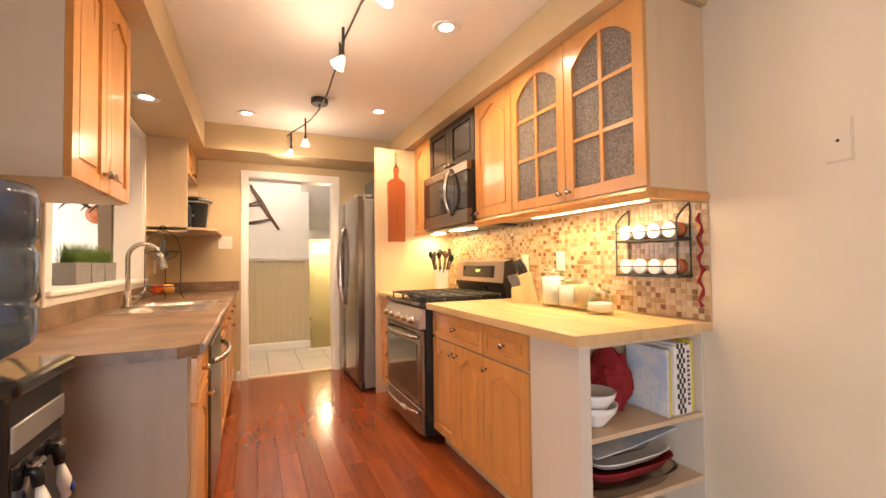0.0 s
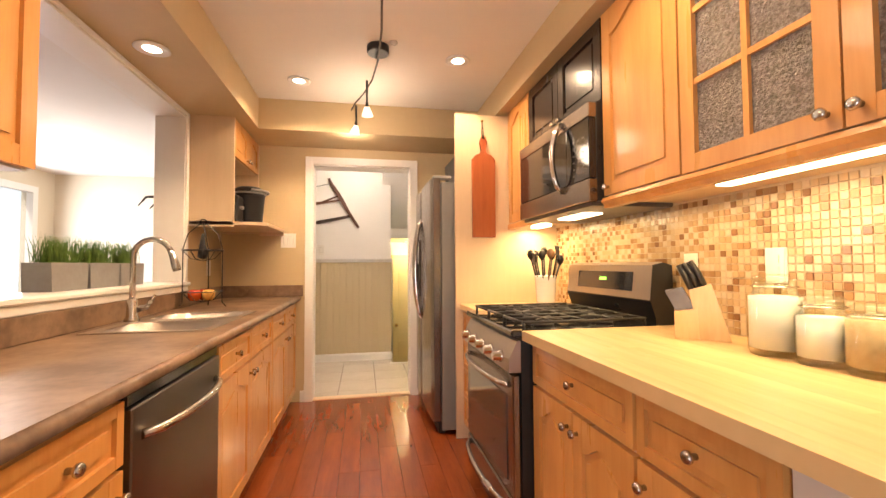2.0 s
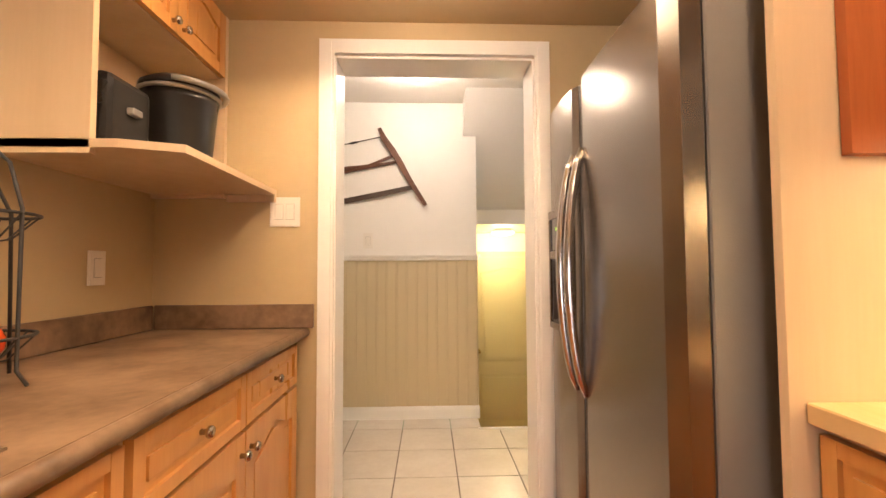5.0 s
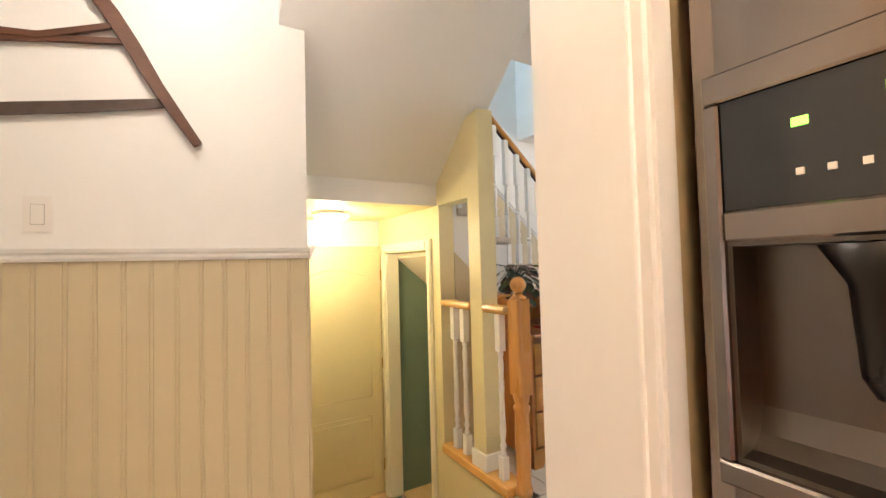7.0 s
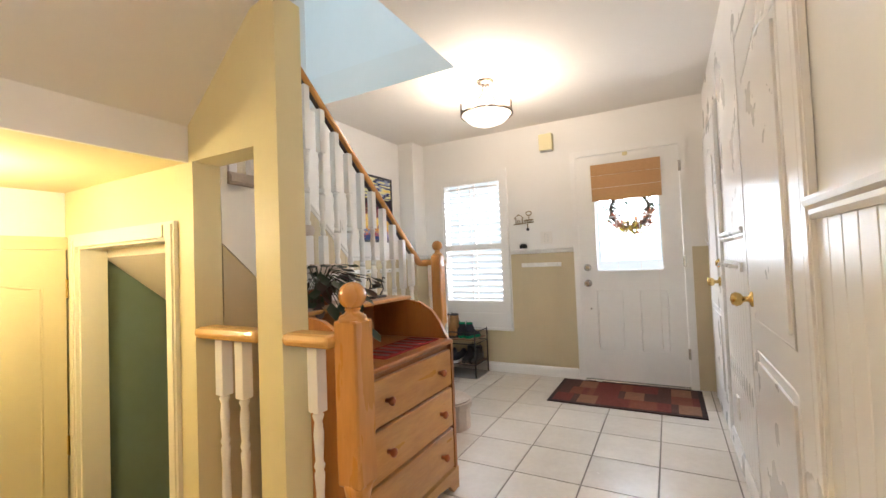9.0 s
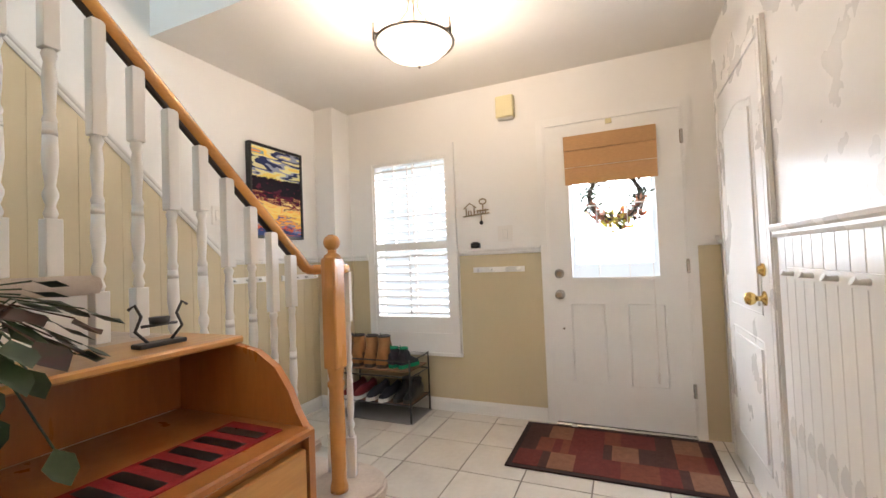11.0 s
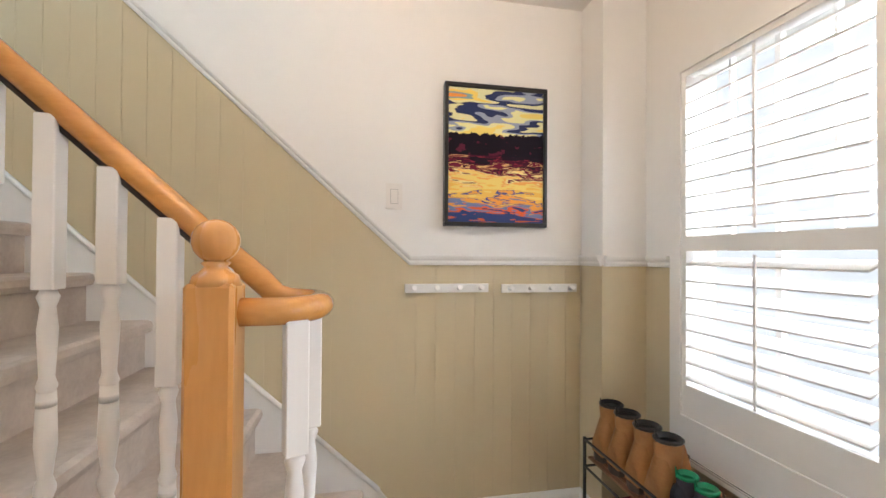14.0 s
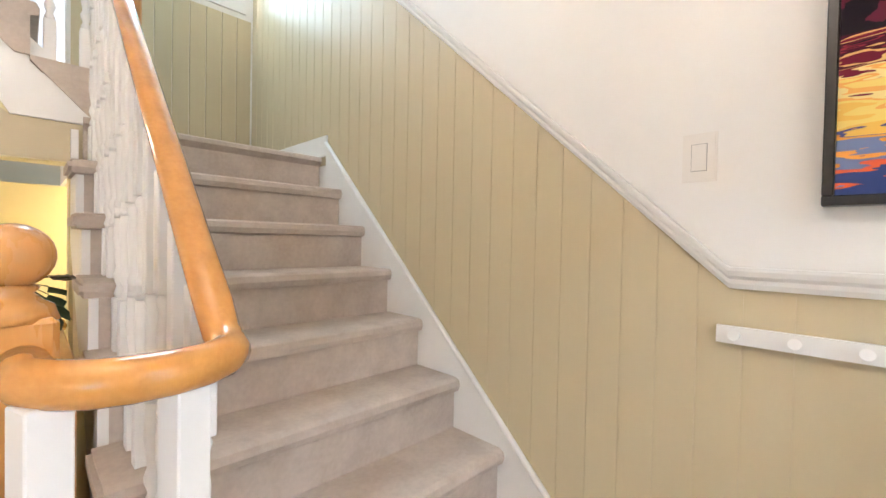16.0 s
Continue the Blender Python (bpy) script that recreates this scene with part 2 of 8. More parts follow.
STRIPGLOW = glow("lit_cabinet_strip", (1.0, 0.80, 0.48), 10.0)
GREENLED = glow("green_display", (0.35, 0.9, 0.10), 2.0)

# ---------------------------------------------------------------- building helpers
def mx(x, s=1):
    """Plane facing along x: (u, v, d) becomes (x + s d, u, v)."""
    return lambda u, v, d: (x + s * d, u, v)


def my(y, s=1):
    return lambda u, v, d: (u, y + s * d, v)


def mz(z, s=1):
    return lambda u, v, d: (u, v, z + s * d)


def box(bm, x0, x1, y0, y1, z0, z1, bevel=0.0):
    vs = [bm.verts.new((x, y, z)) for x in (x0, x1) for y in (y0, y1) for z in (z0, z1)]
    fs = [bm.faces.new([vs[i] for i in q]) for q in ((0, 1, 3, 2), (4, 6, 7, 5), (0, 4, 5, 1), (2, 3, 7, 6), (0, 2, 6, 4), (1, 5, 7, 3))]
    if bevel:
        es = {e for f in fs for e in f.edges}
        bmesh.ops.bevel(bm, geom=list(es), offset=bevel, segments=2 if bevel > 0.006 else 1, profile=0.5, affect="EDGES")
    return bm


def prism(bm, pts, d0, d1, m):
    a = [bm.verts.new(m(u, v, d0)) for u, v in pts]
    b = [bm.verts.new(m(u, v, d1)) for u, v in pts]
    bm.faces.new(a), bm.faces.new(list(reversed(b)))
    for i in range(len(pts)):
        j = (i + 1) % len(pts)
        bm.faces.new((a[j], a[i], b[i], b[j]))
    return bm


def lathe(bm, profile, c=(0, 0, 0), n=14, axis="z"):
    """Turns (radius, height) pairs about an axis through c."""
    rings = []
    for r, h in profile:
        ring = []
        for k in range(n):
            a = 2 * math.pi * k / n
            p, q = r * math.cos(a), r * math.sin(a)
            v = {"z": (p, q, h), "x": (h, p, q), "y": (p, h, q)}[axis]
            ring.append(bm.verts.new((c[0] + v[0], c[1] + v[1], c[2] + v[2])))
        rings.append(ring)
    for a, b in zip(rings, rings[1:]):
        for k in range(n):
            bm.faces.new((a[k], a[(k + 1) % n], b[(k + 1) % n], b[k])).smooth = True
    bm.faces.new(rings[0]), bm.faces.new(list(reversed(rings[-1])))
    return bm


def tube(bm, pts, r, n=8, closed=False):
    """A round bar along a line of points; r may be a list."""
    pts = [Vector(p) for p in pts]
    rs = r if isinstance(r, (list, tuple)) else [r] * len(pts)
    rings, side = [], None
    for i, p in enumerate(pts):
        if closed:
            d = (pts[(i + 1) % len(pts)] - pts[i - 1]).normalized()
        else:
            d = (pts[min(i + 1, len(pts) - 1)] - pts[max(i - 1, 0)]).normalized()
        if side is None:
            side = d.orthogonal().normalized()
        side = (side - d * side.dot(d)).normalized()
        up = d.cross(side)
        rings.append([bm.verts.new(p + rs[i] * (math.cos(2 * math.pi * k / n) * side + math.sin(2 * math.pi * k / n) * up)) for k in range(n)])
    pairs = list(zip(rings, rings[1:])) + ([(rings[-1], rings[0])] if closed else [])
    for a, b in pairs:
        for k in range(n):
            bm.faces.new((a[k], a[(k + 1) % n], b[(k + 1) % n], b[k])).smooth = True
    if not closed:
        bm.faces.new(rings[0]), bm.faces.new(list(reversed(rings[-1])))
    return bm


def arc(c, r, a0, a1, n, plane="xz"):
    """Points on an arc, in degrees, in one plane through c."""
    out = []
    for k in range(n + 1):
        a = radians(a0 + (a1 - a0) * k / n)
        p, q = r * math.cos(a), r * math.sin(a)
        out.append({"xz": (c[0] + p, c[1], c[2] + q), "yz": (c[0], c[1] + p, c[2] + q), "xy": (c[0] + p, c[1] + q, c[2])}[plane])
    return out


def mesh_of(name, bm, mat):
    bmesh.ops.recalc_face_normals(bm, faces=bm.faces)
    me = bpy.data.meshes.new(name)
    bm.to_mesh(me)
    bm.free()
    if mat:
        me.materials.append(mat)
    return me


def thing(name, at, label, category, group="", kind=""):
    ob = new(name)
    ob.matrix_basis = Matrix.Translation(at)
    ob.empty_display_size = 0.05
    return tagged(ob, label, category, group, kind)


def part(name, bm, mat, parent, label=""):
    """One mesh in world coordinates, under a thing or a part."""
    ob = new(name, bm if isinstance(bm, bpy.types.Mesh) else mesh_of(name, bm, mat))
    ob.parent = parent
    if parent.type == "EMPTY":
        ob.matrix_parent_inverse = parent.matrix_basis.inverted()
    return tagged(ob, label)


def piece(name, mesh, parent, loc, rot=0.0):
    """A repeat that shares a mesh, set at loc."""
    ob = new(name, mesh)
    ob.parent = parent
    if parent.type == "EMPTY":
        ob.matrix_parent_inverse = parent.matrix_basis.inverted()
    ob.matrix_basis = pose(*loc, 0, 0, rot)
    return ob


def shift(ob, dx, dy):
    """Moves a whole thing over the floor."""
    ob.matrix_basis = Matrix.Translation((dx, dy, 0)) @ ob.matrix_basis


def bpart(name, b, mat, parent, bevel=0.003, label=""):
    return part(name, box(bmesh.new(), *b, bevel), mat, parent, label)


def solo(name, bm, mat, label, category, group="", kind=""):
    """A thing of one mesh, its origin at its base."""
    lo = [min(v.co[i] for v in bm.verts) for i in range(3)]
    hi = [max(v.co[i] for v in bm.verts) for i in range(3)]
    c = Vector(((lo[0] + hi[0]) / 2, (lo[1] + hi[1]) / 2, lo[2]))
    for v in bm.verts:
        v.co -= c
    ob = new(name, mesh_of(name, bm, mat))
    ob.matrix_basis = Matrix.Translation(c)
    return tagged(ob, label, category, group, kind)


def structure(name, bm, mat, label, category=""):
    return tagged(new(name, mesh_of(name, bm, mat)), label, category or name.split("_")[0], "", "structure")


def wall_boxes(bm, axis, a0, a1, b0, b1, z0, z1, holes=()):
    """A wall from a0 to a1 along an axis, b0 to b1 thick, with rectangular holes (u0, u1, z0, z1)."""
    def put(u0, u1, p, q):
        if u1 - u0 > 1e-4 and q - p > 1e-4:
            if axis == "x":
                box(bm, u0, u1, b0, b1, p, q)
            else:
                box(bm, b0, b1, u0, u1, p, q)
    u = a0
    for h0, h1, hz0, hz1 in sorted(holes):
        put(u, h0, z0, z1)
        put(h0, h1, z0, hz0)
        put(h0, h1, hz1, z1)
        u = h1
    put(u, a1, z0, z1)
    return bm

# ---------------------------------------------------------------- the large structure
CH = 2.48
W = lambda *a, **k: wall_boxes(bmesh.new(), *a, **k)
structure("wall_kitchen_west", W("y", -3, 4.72, -0.99, -0.81, 0, CH, holes=[(-2.2, -0.2, 0.0, 2.1), (2.28, 3.97, 1.07, 2.215)]), TAN, "tan painted kitchen wall with a wide pass-through opening")
structure("wall_kitchen_east", W("y", -3, 4.72, 1.765, 1.885, 0, CH), CREAM, "cream painted kitchen wall behind the range")
structure("wall_kitchen_south", W("x", -3.67, 1.885, -3.12, -3, 0, CH), CREAM, "plain cream wall closing the dining end")
structure("wall_doorway", W("x", -0.99, 1.885, 4.72, 4.81, 0, CH, holes=[(-0.068, 0.82, -0.01, 2.085)]), TAN, "tan painted wall with a cased doorway to the hall")
structure("wall_hall_south", W("x", -1.15, 4.855, 4.81, 4.90, 0, CH, holes=[(-0.068, 0.82, -0.01, 2.085)]), GLOSSW, "glossy white hall wall with closet doors")
structure("wall_hall_west", W("y", 4.90, 6.22, -1.20, -1.15, 0, CH), WHITE, "plain white wall at the hall end")
structure("wall_saw", W("x", -1.15, 0.725, 6.22, 6.34, 0, CH), WHITE, "white hall wall over khaki beadboard")
structure("wall_landing_west", W("y", 6.34, 7.82, 0.605, 0.725, -0.76, 1.565), YELLOW, "yellow wall beside the lower landing")
structure("wall_landing_return", W("x", 0.605, 0.725, 6.22, 6.34, -0.76, 0), YELLOW, "yellow wall below the hall floor edge")
structure("wall_stair_north", W("x", 0.605, 4.98, 7.82, 7.94, -0.76, 5.0), WHITE, "tall white wall beside the staircase")
structure("wall_front", W("y", 4.81, 7.82, 4.855, 5.0, 0, CH, holes=[(5.09, 5.94, 0, 2.085), (6.70, 7.385, 0.60, 2.0)]), WHITE, "white front wall with door and window openings")
structure("wall_pilaster", W("x", 4.63, 4.855, 7.63, 7.82, 0, CH), WHITE, "boxed white corner column in the foyer")
structure("wall_stair_west", W("y", 6.80, 7.82, 0.70, 0.80, 1.68, 5.0, holes=[(6.95, 7.70, 2.95, 4.2)]), WHITE, "white wall at the head of the stair landing")
structure("wall_upper_east", W("y", 6.43, 7.82, 3.30, 3.42, CH + 0.24, 5.0), WHITE, "white upper wall over the stairwell edge")
structure("wall_upper_south", W("x", 0.5, 3.42, 6.31, 6.43, CH + 0.24, 5.0), WHITE, "white upper wall over the stairwell edge")
structure("wall_upper_flight", W("y", 5.0, 6.80, 0.5, 0.62, CH + 0.25, 5.0), WHITE, "white wall beside the upper flight")
structure("ceiling_upper", W("x", 0.5, 3.42, 5.0, 7.94, 5.0, 5.1), CEIL, "white ceiling over the stairwell")
structure("ceiling_kitchen", W("x", -0.99, 1.885, -3.12, 4.72, CH, CH + 0.12), CEIL, "smooth white kitchen ceiling")
bm = W("x", -1.20, 5.0, 4.72, 6.43, CH, CH + 0.24, holes=[])
box(bm, 3.30, 5.0, 6.43, 7.94, CH, CH + 0.24)
structure("ceiling_hall", bm, CEIL, "white hall ceiling open over the staircase")
bm = bmesh.new()
box(bm, -0.81, -0.41, -3, 4.72, 2.24, CH - 0.002)
box(bm, -0.41, 1.765, 4.24, 4.72, 2.24, CH - 0.002)
box(bm, 1.33, 1.765, 1.08, 4.24, 2.275, CH - 0.002)
structure("ceiling_soffit", bm, TAN, "tan boxed soffit round the kitchen ceiling")
# lower landing ceiling, sloped bulkhead of the upper flight, guard wall
bm = bmesh.new()
box(bm, 0.725, 1.684, 6.80, 7.82, 1.565, 1.66)
structure("ceiling_landing", bm, YELLOW, "low pale yellow ceiling under the stair landing")
structure("trim_landing_fascia", box(bmesh.new(), 0.725, 1.684, 6.782, 6.799, 1.564, 1.70), WHITE, "white fascia under the stair landing")
bm = bmesh.new()
prism(bm, [(6.798, 1.662), (6.798, 1.69), (5.90, 2.50), (5.90, 2.70), (6.798, 1.88)], 0.62, 1.797, lambda u, v, d: (d, u, v))
structure("ceiling_bulkhead", bm, WHITE, "sloped white underside of the upper stair flight")
slope = lambda y: 1.69 + 0.9 * (6.80 - y)
bm = bmesh.new()
gm = lambda u, v, d: (1.685 + d, u, v)
prism(bm, [(6.76, -0.76), (6.86, -0.76), (6.86, 1.64), (6.76, slope(6.76))], 0, 0.11, gm)
prism(bm, [(6.415, 1.565), (6.76, 1.565), (6.76, slope(6.76)), (6.415, slope(6.415))], 0, 0.11, gm)
prism(bm, [(6.30, 0.0), (6.415, 0.0), (6.415, slope(6.415)), (6.30, slope(6.30) - 0.08)], 0, 0.11, gm)
prism(bm, [(5.99, -0.76), (6.76, -0.76), (6.76, -0.03), (5.99, -0.03)], 0, 0.11, gm)
structure("wall_guard", bm, YELLOW, "pale yellow post and gable wall beside the lower stairs")
bm = prism(bmesh.new(), [(6.416, 1.57), (6.86, 1.57), (6.86, 1.72), (6.60, 1.72), (6.416, 1.86)], 0.111, 0.116, gm)
structure("wall_guard_side", bm, KHAKI, "khaki painted side of the wall under the upper flight")
structure("wall_green_door", W("y", 6.86, 7.82, 1.685, 1.795, -0.76, 1.63, holes=[(6.92, 7.68, -0.76, 1.29)]), YELLOW, "pale yellow wall with an open doorway")
# room behind the green doorway
bm = bmesh.new()
for y0, y1 in ((7.70, 7.80), (6.86, 6.90)):
    prism(bm, [(1.795, -2.5), (2.9, -2.5), (2.9, 0.32), (1.795, 1.24)], y0, y1, lambda u, v, d: (u, d, v))
box(bm, 2.8, 2.9, 6.90, 7.70, -2.5, 0.35)
structure("wall_basement", bm, GREEN, "muted green basement stair wall")
bm = bmesh.new()
prism(bm, [(1.797, 1.24), (2.9, 0.32), (2.9, 0.36), (1.797, 1.29)], 6.87, 7.79, lambda u, v, d: (u, d, v))
structure("ceiling_basement", bm, CREAM, "cream sloped ceiling over basement stairs")
structure("floor_basement", box(bmesh.new(), 1.795, 3.0, 6.86, 7.70, -0.86, -0.745), BLOCK, "pale wood basement stair head")
# floors
structure("floor_kitchen", box(bmesh.new(), -0.99, 1.885, -3.0, 4.72, -0.12, -0.008), GROUT, "dark base under the cherry floor boards")
bm = box(bmesh.new(), -1.15, 4.98, 4.72, 6.00, -0.12, -0.006)
box(bm, 1.80, 4.98, 6.00, 6.86, -0.12, -0.006)
box(bm, 2.92, 4.98, 6.86, 7.82, -0.12, -0.006)
structure("floor_hall", bm, GROUT, "grouted bed of the ceramic tile floor")
structure("floor_landing", box(bmesh.new(), 0.725, 1.685, 6.60, 7.82, -0.86, -0.74), BLOCK, "pale wood floor of the lower landing")
# living room
structure("wall_living_west", W("y", -3, 7.28, -3.79, -3.67, 0, CH, holes=[(5.1, 6.90, 0.35, 2.13)]), CREAM, "beige living room wall with a bright window")
structure("wall_living_north", W("x", -3.79, -0.81, 7.28, 7.40, 0, CH), CREAM, "beige living room wall")
structure("wall_living_east", W("y", 4.72, 7.28, -1.30, -1.20, 0, CH), CREAM, "beige living room return wall")
structure("ceiling_living", box(bmesh.new(), -3.79, -0.99, -3.12, 7.40, 2.42, 2.55), CEIL, "white living room ceiling")
structure("floor_living", box(bmesh.new(), -3.67, -0.99, -3, 7.28, -0.12, 0), CHERRY, "dark wood living room floor")
def backdrop(name, b, strength):
    structure(name, box(bmesh.new(), *b), glow(name, (0.86, 0.95, 1.0), strength, (0.02, 0.02, 0.02)), "bright overexposed daylight outside", "backdrop")


backdrop("backdrop_front", (6.2, 6.25, 2.5, 10.5, -1.0, 5.0), 0.88)
backdrop("backdrop_living", (-5.2, -5.15, 2.0, 10.0, -1.0, 5.0), 1.2)
backdrop("backdrop_stair", (-0.6, -0.55, 5.5, 9.0, 2.75, 6.0), 0.9)
structure("ground", box(bmesh.new(), -60, 60, -60, 60, -3.2, -3.1), GREEN, "lawn outside the house")

# ---------------------------------------------------------------- kitchen cabinets
def knob(parent, m, u, v, d, mat=NICKEL, r=0.015):
    """A round cabinet knob that stands out of a plane."""
    bm = bmesh.new()
    o, q = Vector(m(u, v, d)), Vector(m(u, v, d + 1))
    ax = "xyz"[max(range(3), key=lambda i: abs((q - o)[i]))]
    s = (q - o)["xyz".index(ax)]
    lathe(bm, [(r * 0.5, 0), (r * 0.42, s * 0.012), (r * 0.9, s * 0.017), (r, s * 0.022), (r * 0.8, s * 0.028), (r * 0.3, s * 0.03)], o, 12, ax)
    return part("knob", bm, mat, parent, "round nickel knob")


def arch_line(u0, u1, v, h, n=10):
    """The under edge of an arched top rail."""
    return [(u0 + (u1 - u0) * k / n, v - h * (0.5 + 0.5 * math.cos(2 * math.pi * k / n)) ** 0.8) for k in range(n + 1)]


def cab_door(parent, m, u0, u1, v0, v1, mat, arch=0.0, w=0.055, t=0.02, at_knob=None, low=False, name="door"):
    """A framed door with a raised panel, its top rail arched where asked."""
    g = 0.0015
    u0, u1, v0, v1 = u0 + g, u1 - g, v0 + g, v1 - g
    flat = lambda a, b, c, d, e, f: prism(bmesh.new(), [(a, c), (b, c), (b, d), (a, d)], e, f, m)
    door = part(name, flat(u0 + w - 0.004, u1 - w + 0.004, v0 + w - 0.004, v1 - w + 0.004, 0.001, 0.009), mat, parent)
    part("stile", flat(u0, u0 + w, v0, v1, 0, t), mat, door)
    part("stile", flat(u1 - w, u1, v0, v1, 0, t), mat, door)
    part("rail", flat(u0 + w, u1 - w, v0, v0 + w, 0, t - 0.001), mat, door)
    part("rail", prism(bmesh.new(), [(u0 + w, v1), *arch_line(u0 + w, u1 - w, v1 - w, arch), (u1 - w, v1)], 0, t - 0.001, m), mat, door)
    e = 0.022
    a0, a1 = u0 + w + e, u1 - w - e
    if a1 - a0 > 0.03 and v1 - v0 - 2 * w - 2 * e > 0.02:
        part("panel", prism(bmesh.new(), [(a0, v0 + w + e), (a1, v0 + w + e), *reversed(arch_line(a0, a1, v1 - w - e, arch))], 0.009, 0.015, m), mat, door)
    if at_knob:
        knob(door, m, *at_knob, t)
    return door


def drawer_front(parent, m, u0, u1, v0, v1, mat, with_knob=True):
    d = cab_door(parent, m, u0, u1, v0, v1, mat, w=0.03, name="drawer_front")
    if with_knob:
        knob(d, m, (u0 + u1) / 2, (v0 + v1) / 2, 0.016)
    return d


def base_unit(y0, y1, face, s, back, label, drawers, doors, group, arch=0.05, zd=0.70, mat=MAPLE, top=0.875):
    """A base cabinet; drawers and doors are lists of (y0, y1)."""
    m = mx(face, s)
    c = thing("base_cabinet", ((face + back) / 2, (y0 + y1) / 2, 0), label, "cabinet", group)
    x0, x1 = sorted((face, back))
    bm = box(bmesh.new(), x0, x1, y0 + 0.001, y1 - 0.001, 0.10, top)
    if top < 0.8:
        box(bm, *sorted((face, face - s * 0.018)), y0 + 0.001, y1 - 0.001, top, 0.875)
    part("body", bm, BIRCH, c)
    bpart("toe_kick", (min(face - s * 0.06, back), max(face - s * 0.06, back), y0 + 0.002, y1 - 0.002, 0.0, 0.10), BIRCH, c, 0)
    for a, b in drawers:
        drawer_front(c, m, a, b, zd + 0.008, 0.862, mat)
    for k, (a, b) in enumerate(doors):
        kn = b - 0.03 if k % 2 == 0 and len(doors) > 1 else a + 0.03
        if len(doors) == 1:
            kn = b - 0.03
        cab_door(c, m, a, b, 0.105, zd - 0.003, mat, arch, at_knob=(kn, zd - 0.06))
    return c


# west run
FL = -0.205
base_unit(1.62, 2.025, FL, 1, -0.81, "honey maple base cabinet with one drawer and a pale end panel", [(1.63, 2.02)], [(1.63, 2.02)], "base cabinets")
base_unit(2.68, 3.70, FL, 1, -0.81, "honey maple sink cabinet with two drawer fronts and two doors", [(2.69, 3.19), (3.195, 3.69)], [(2.69, 3.19), (3.195, 3.69)], "base cabinets", top=0.69)
base_unit(3.70, 4.66, FL, 1, -0.81, "honey maple base cabinet with two drawers beside the doorway", [(3.71, 4.175), (4.18, 4.645)], [(3.71, 4.175), (4.18, 4.645)], "base cabinets")
# the shade on this panel is put into its colour
solo("end_panel", box(bmesh.new(), -0.81, -0.21, 1.60, 1.618, 0, 0.875, 0.001), SHADEMELA, "taupe melamine end panel of the sink run", "panel")
# countertop with two sink cut-outs
ct = thing("countertop", (-0.5, 3.1, 0.877), "brown mottled stone-look laminate countertop with backsplash lip", "countertop")
bm = bmesh.new()
X0, X1, Z0, Z1 = -0.808, -0.176, 0.877, 0.915
for a, b, c, d in ((X0, -0.70, 1.56, 4.718), (-0.27, X1, 1.62, 4.718), (-0.70, -0.27, 1.56, 2.79), (-0.70, -0.27, 3.14, 3.18), (-0.70, -0.27, 3.53, 4.718)):
    box(bm, a, b, c, d, Z0, Z1)
prism(bm, [(-0.27, 1.56), (-0.235, 1.56), (X1, 1.605), (X1, 1.62), (-0.27, 1.62)], 0, Z1 - Z0, mz(Z0))
part("slab", bm, LAMINATE, ct)
bm = bmesh.new()
lathe(bm, [(0.019, 1.61), (0.019, 4.718)], (X1, 0, (Z0 + Z1) / 2), 10, "y")
part("rounded_nosing", bm, LAMINATE, ct)
bpart("backsplash_lip", (-0.808, -0.79, 1.56, 4.70, 0.9155, 1.015), LAMINATE, ct, 0.004)
bpart("backsplash_lip", (-0.79, -0.138, 4.698, 4.717, 0.9155, 1.015), LAMINATE, ct, 0.004)
# sink
sk = thing("kitchen_sink", (-0.49, 3.16, 0.74), "double-bowl stainless steel sink set into the countertop", "sink")


def bowl(y0, y1):
    bm = bmesh.new()
    rings = []
    for k, (z, ins) in enumerate(((0.917, 0.0), (0.912, 0.008), (0.78, 0.022), (0.745, 0.05), (0.74, 0.09))):
        ring = []
        for cx, cy, a0 in ((-0.29, y1 - 0.02, 0), (-0.68, y1 - 0.02, 90), (-0.68, y0 + 0.02, 180), (-0.29, y0 + 0.02, 270)):
            for j in range(5):
                a = radians(a0 + 22.5 * j)
                sx, sy = (1 if cx > -0.5 else -1), (1 if cy > (y0 + y1) / 2 else -1)
                ring.append(bm.verts.new((cx - sx * (ins + 0.10) + 0.12 * math.cos(a), cy - sy * (ins + 0.10) + 0.12 * math.sin(a), z)))
        rings.append(ring)
    for a, b in zip(rings, rings[1:]):
        for j in range(20):
            bm.faces.new((a[j], a[(j + 1) % 20], b[(j + 1) % 20], b[j])).smooth = True
    bm.faces.new(rings[-1])
    return bm


part("bowl", bowl(2.80, 3.13), LITSTEEL, sk)
part("bowl", bowl(3.19, 3.52), LITSTEEL, sk)
bm = bmesh.new()
for a, b, c, d in ((-0.735, -0.69, 2.775, 3.545), (-0.28, -0.245, 2.775, 3.545), (-0.69, -0.28, 2.775, 2.81), (-0.69, -0.28, 3.12, 3.20), (-0.69, -0.28, 3.51, 3.545)):
    box(bm, a, b, c, d, 0.9155, 0.9195)
for y0, y1 in ((2.80, 3.13), (3.19, 3.52)):
    for cx, cy, sx, sy in ((-0.27, y1, 1, 1), (-0.70, y1, -1, 1), (-0.70, y0, -1, -1), (-0.27, y0, 1, -1)):
        curve = [(cx - sx * (0.12 - 0.12 * math.cos(radians(15 * k))), cy - sy * (0.12 - 0.12 * math.sin(radians(15 * k)))) for k in range(7)]
        prism(bm, [(cx + sx * 0.012, cy + sy * 0.012), *(curve if sx * sy < 0 else reversed(curve))], 0.916, 0.9193, mz(0))
part("rim", bm, LITSTEEL, sk)
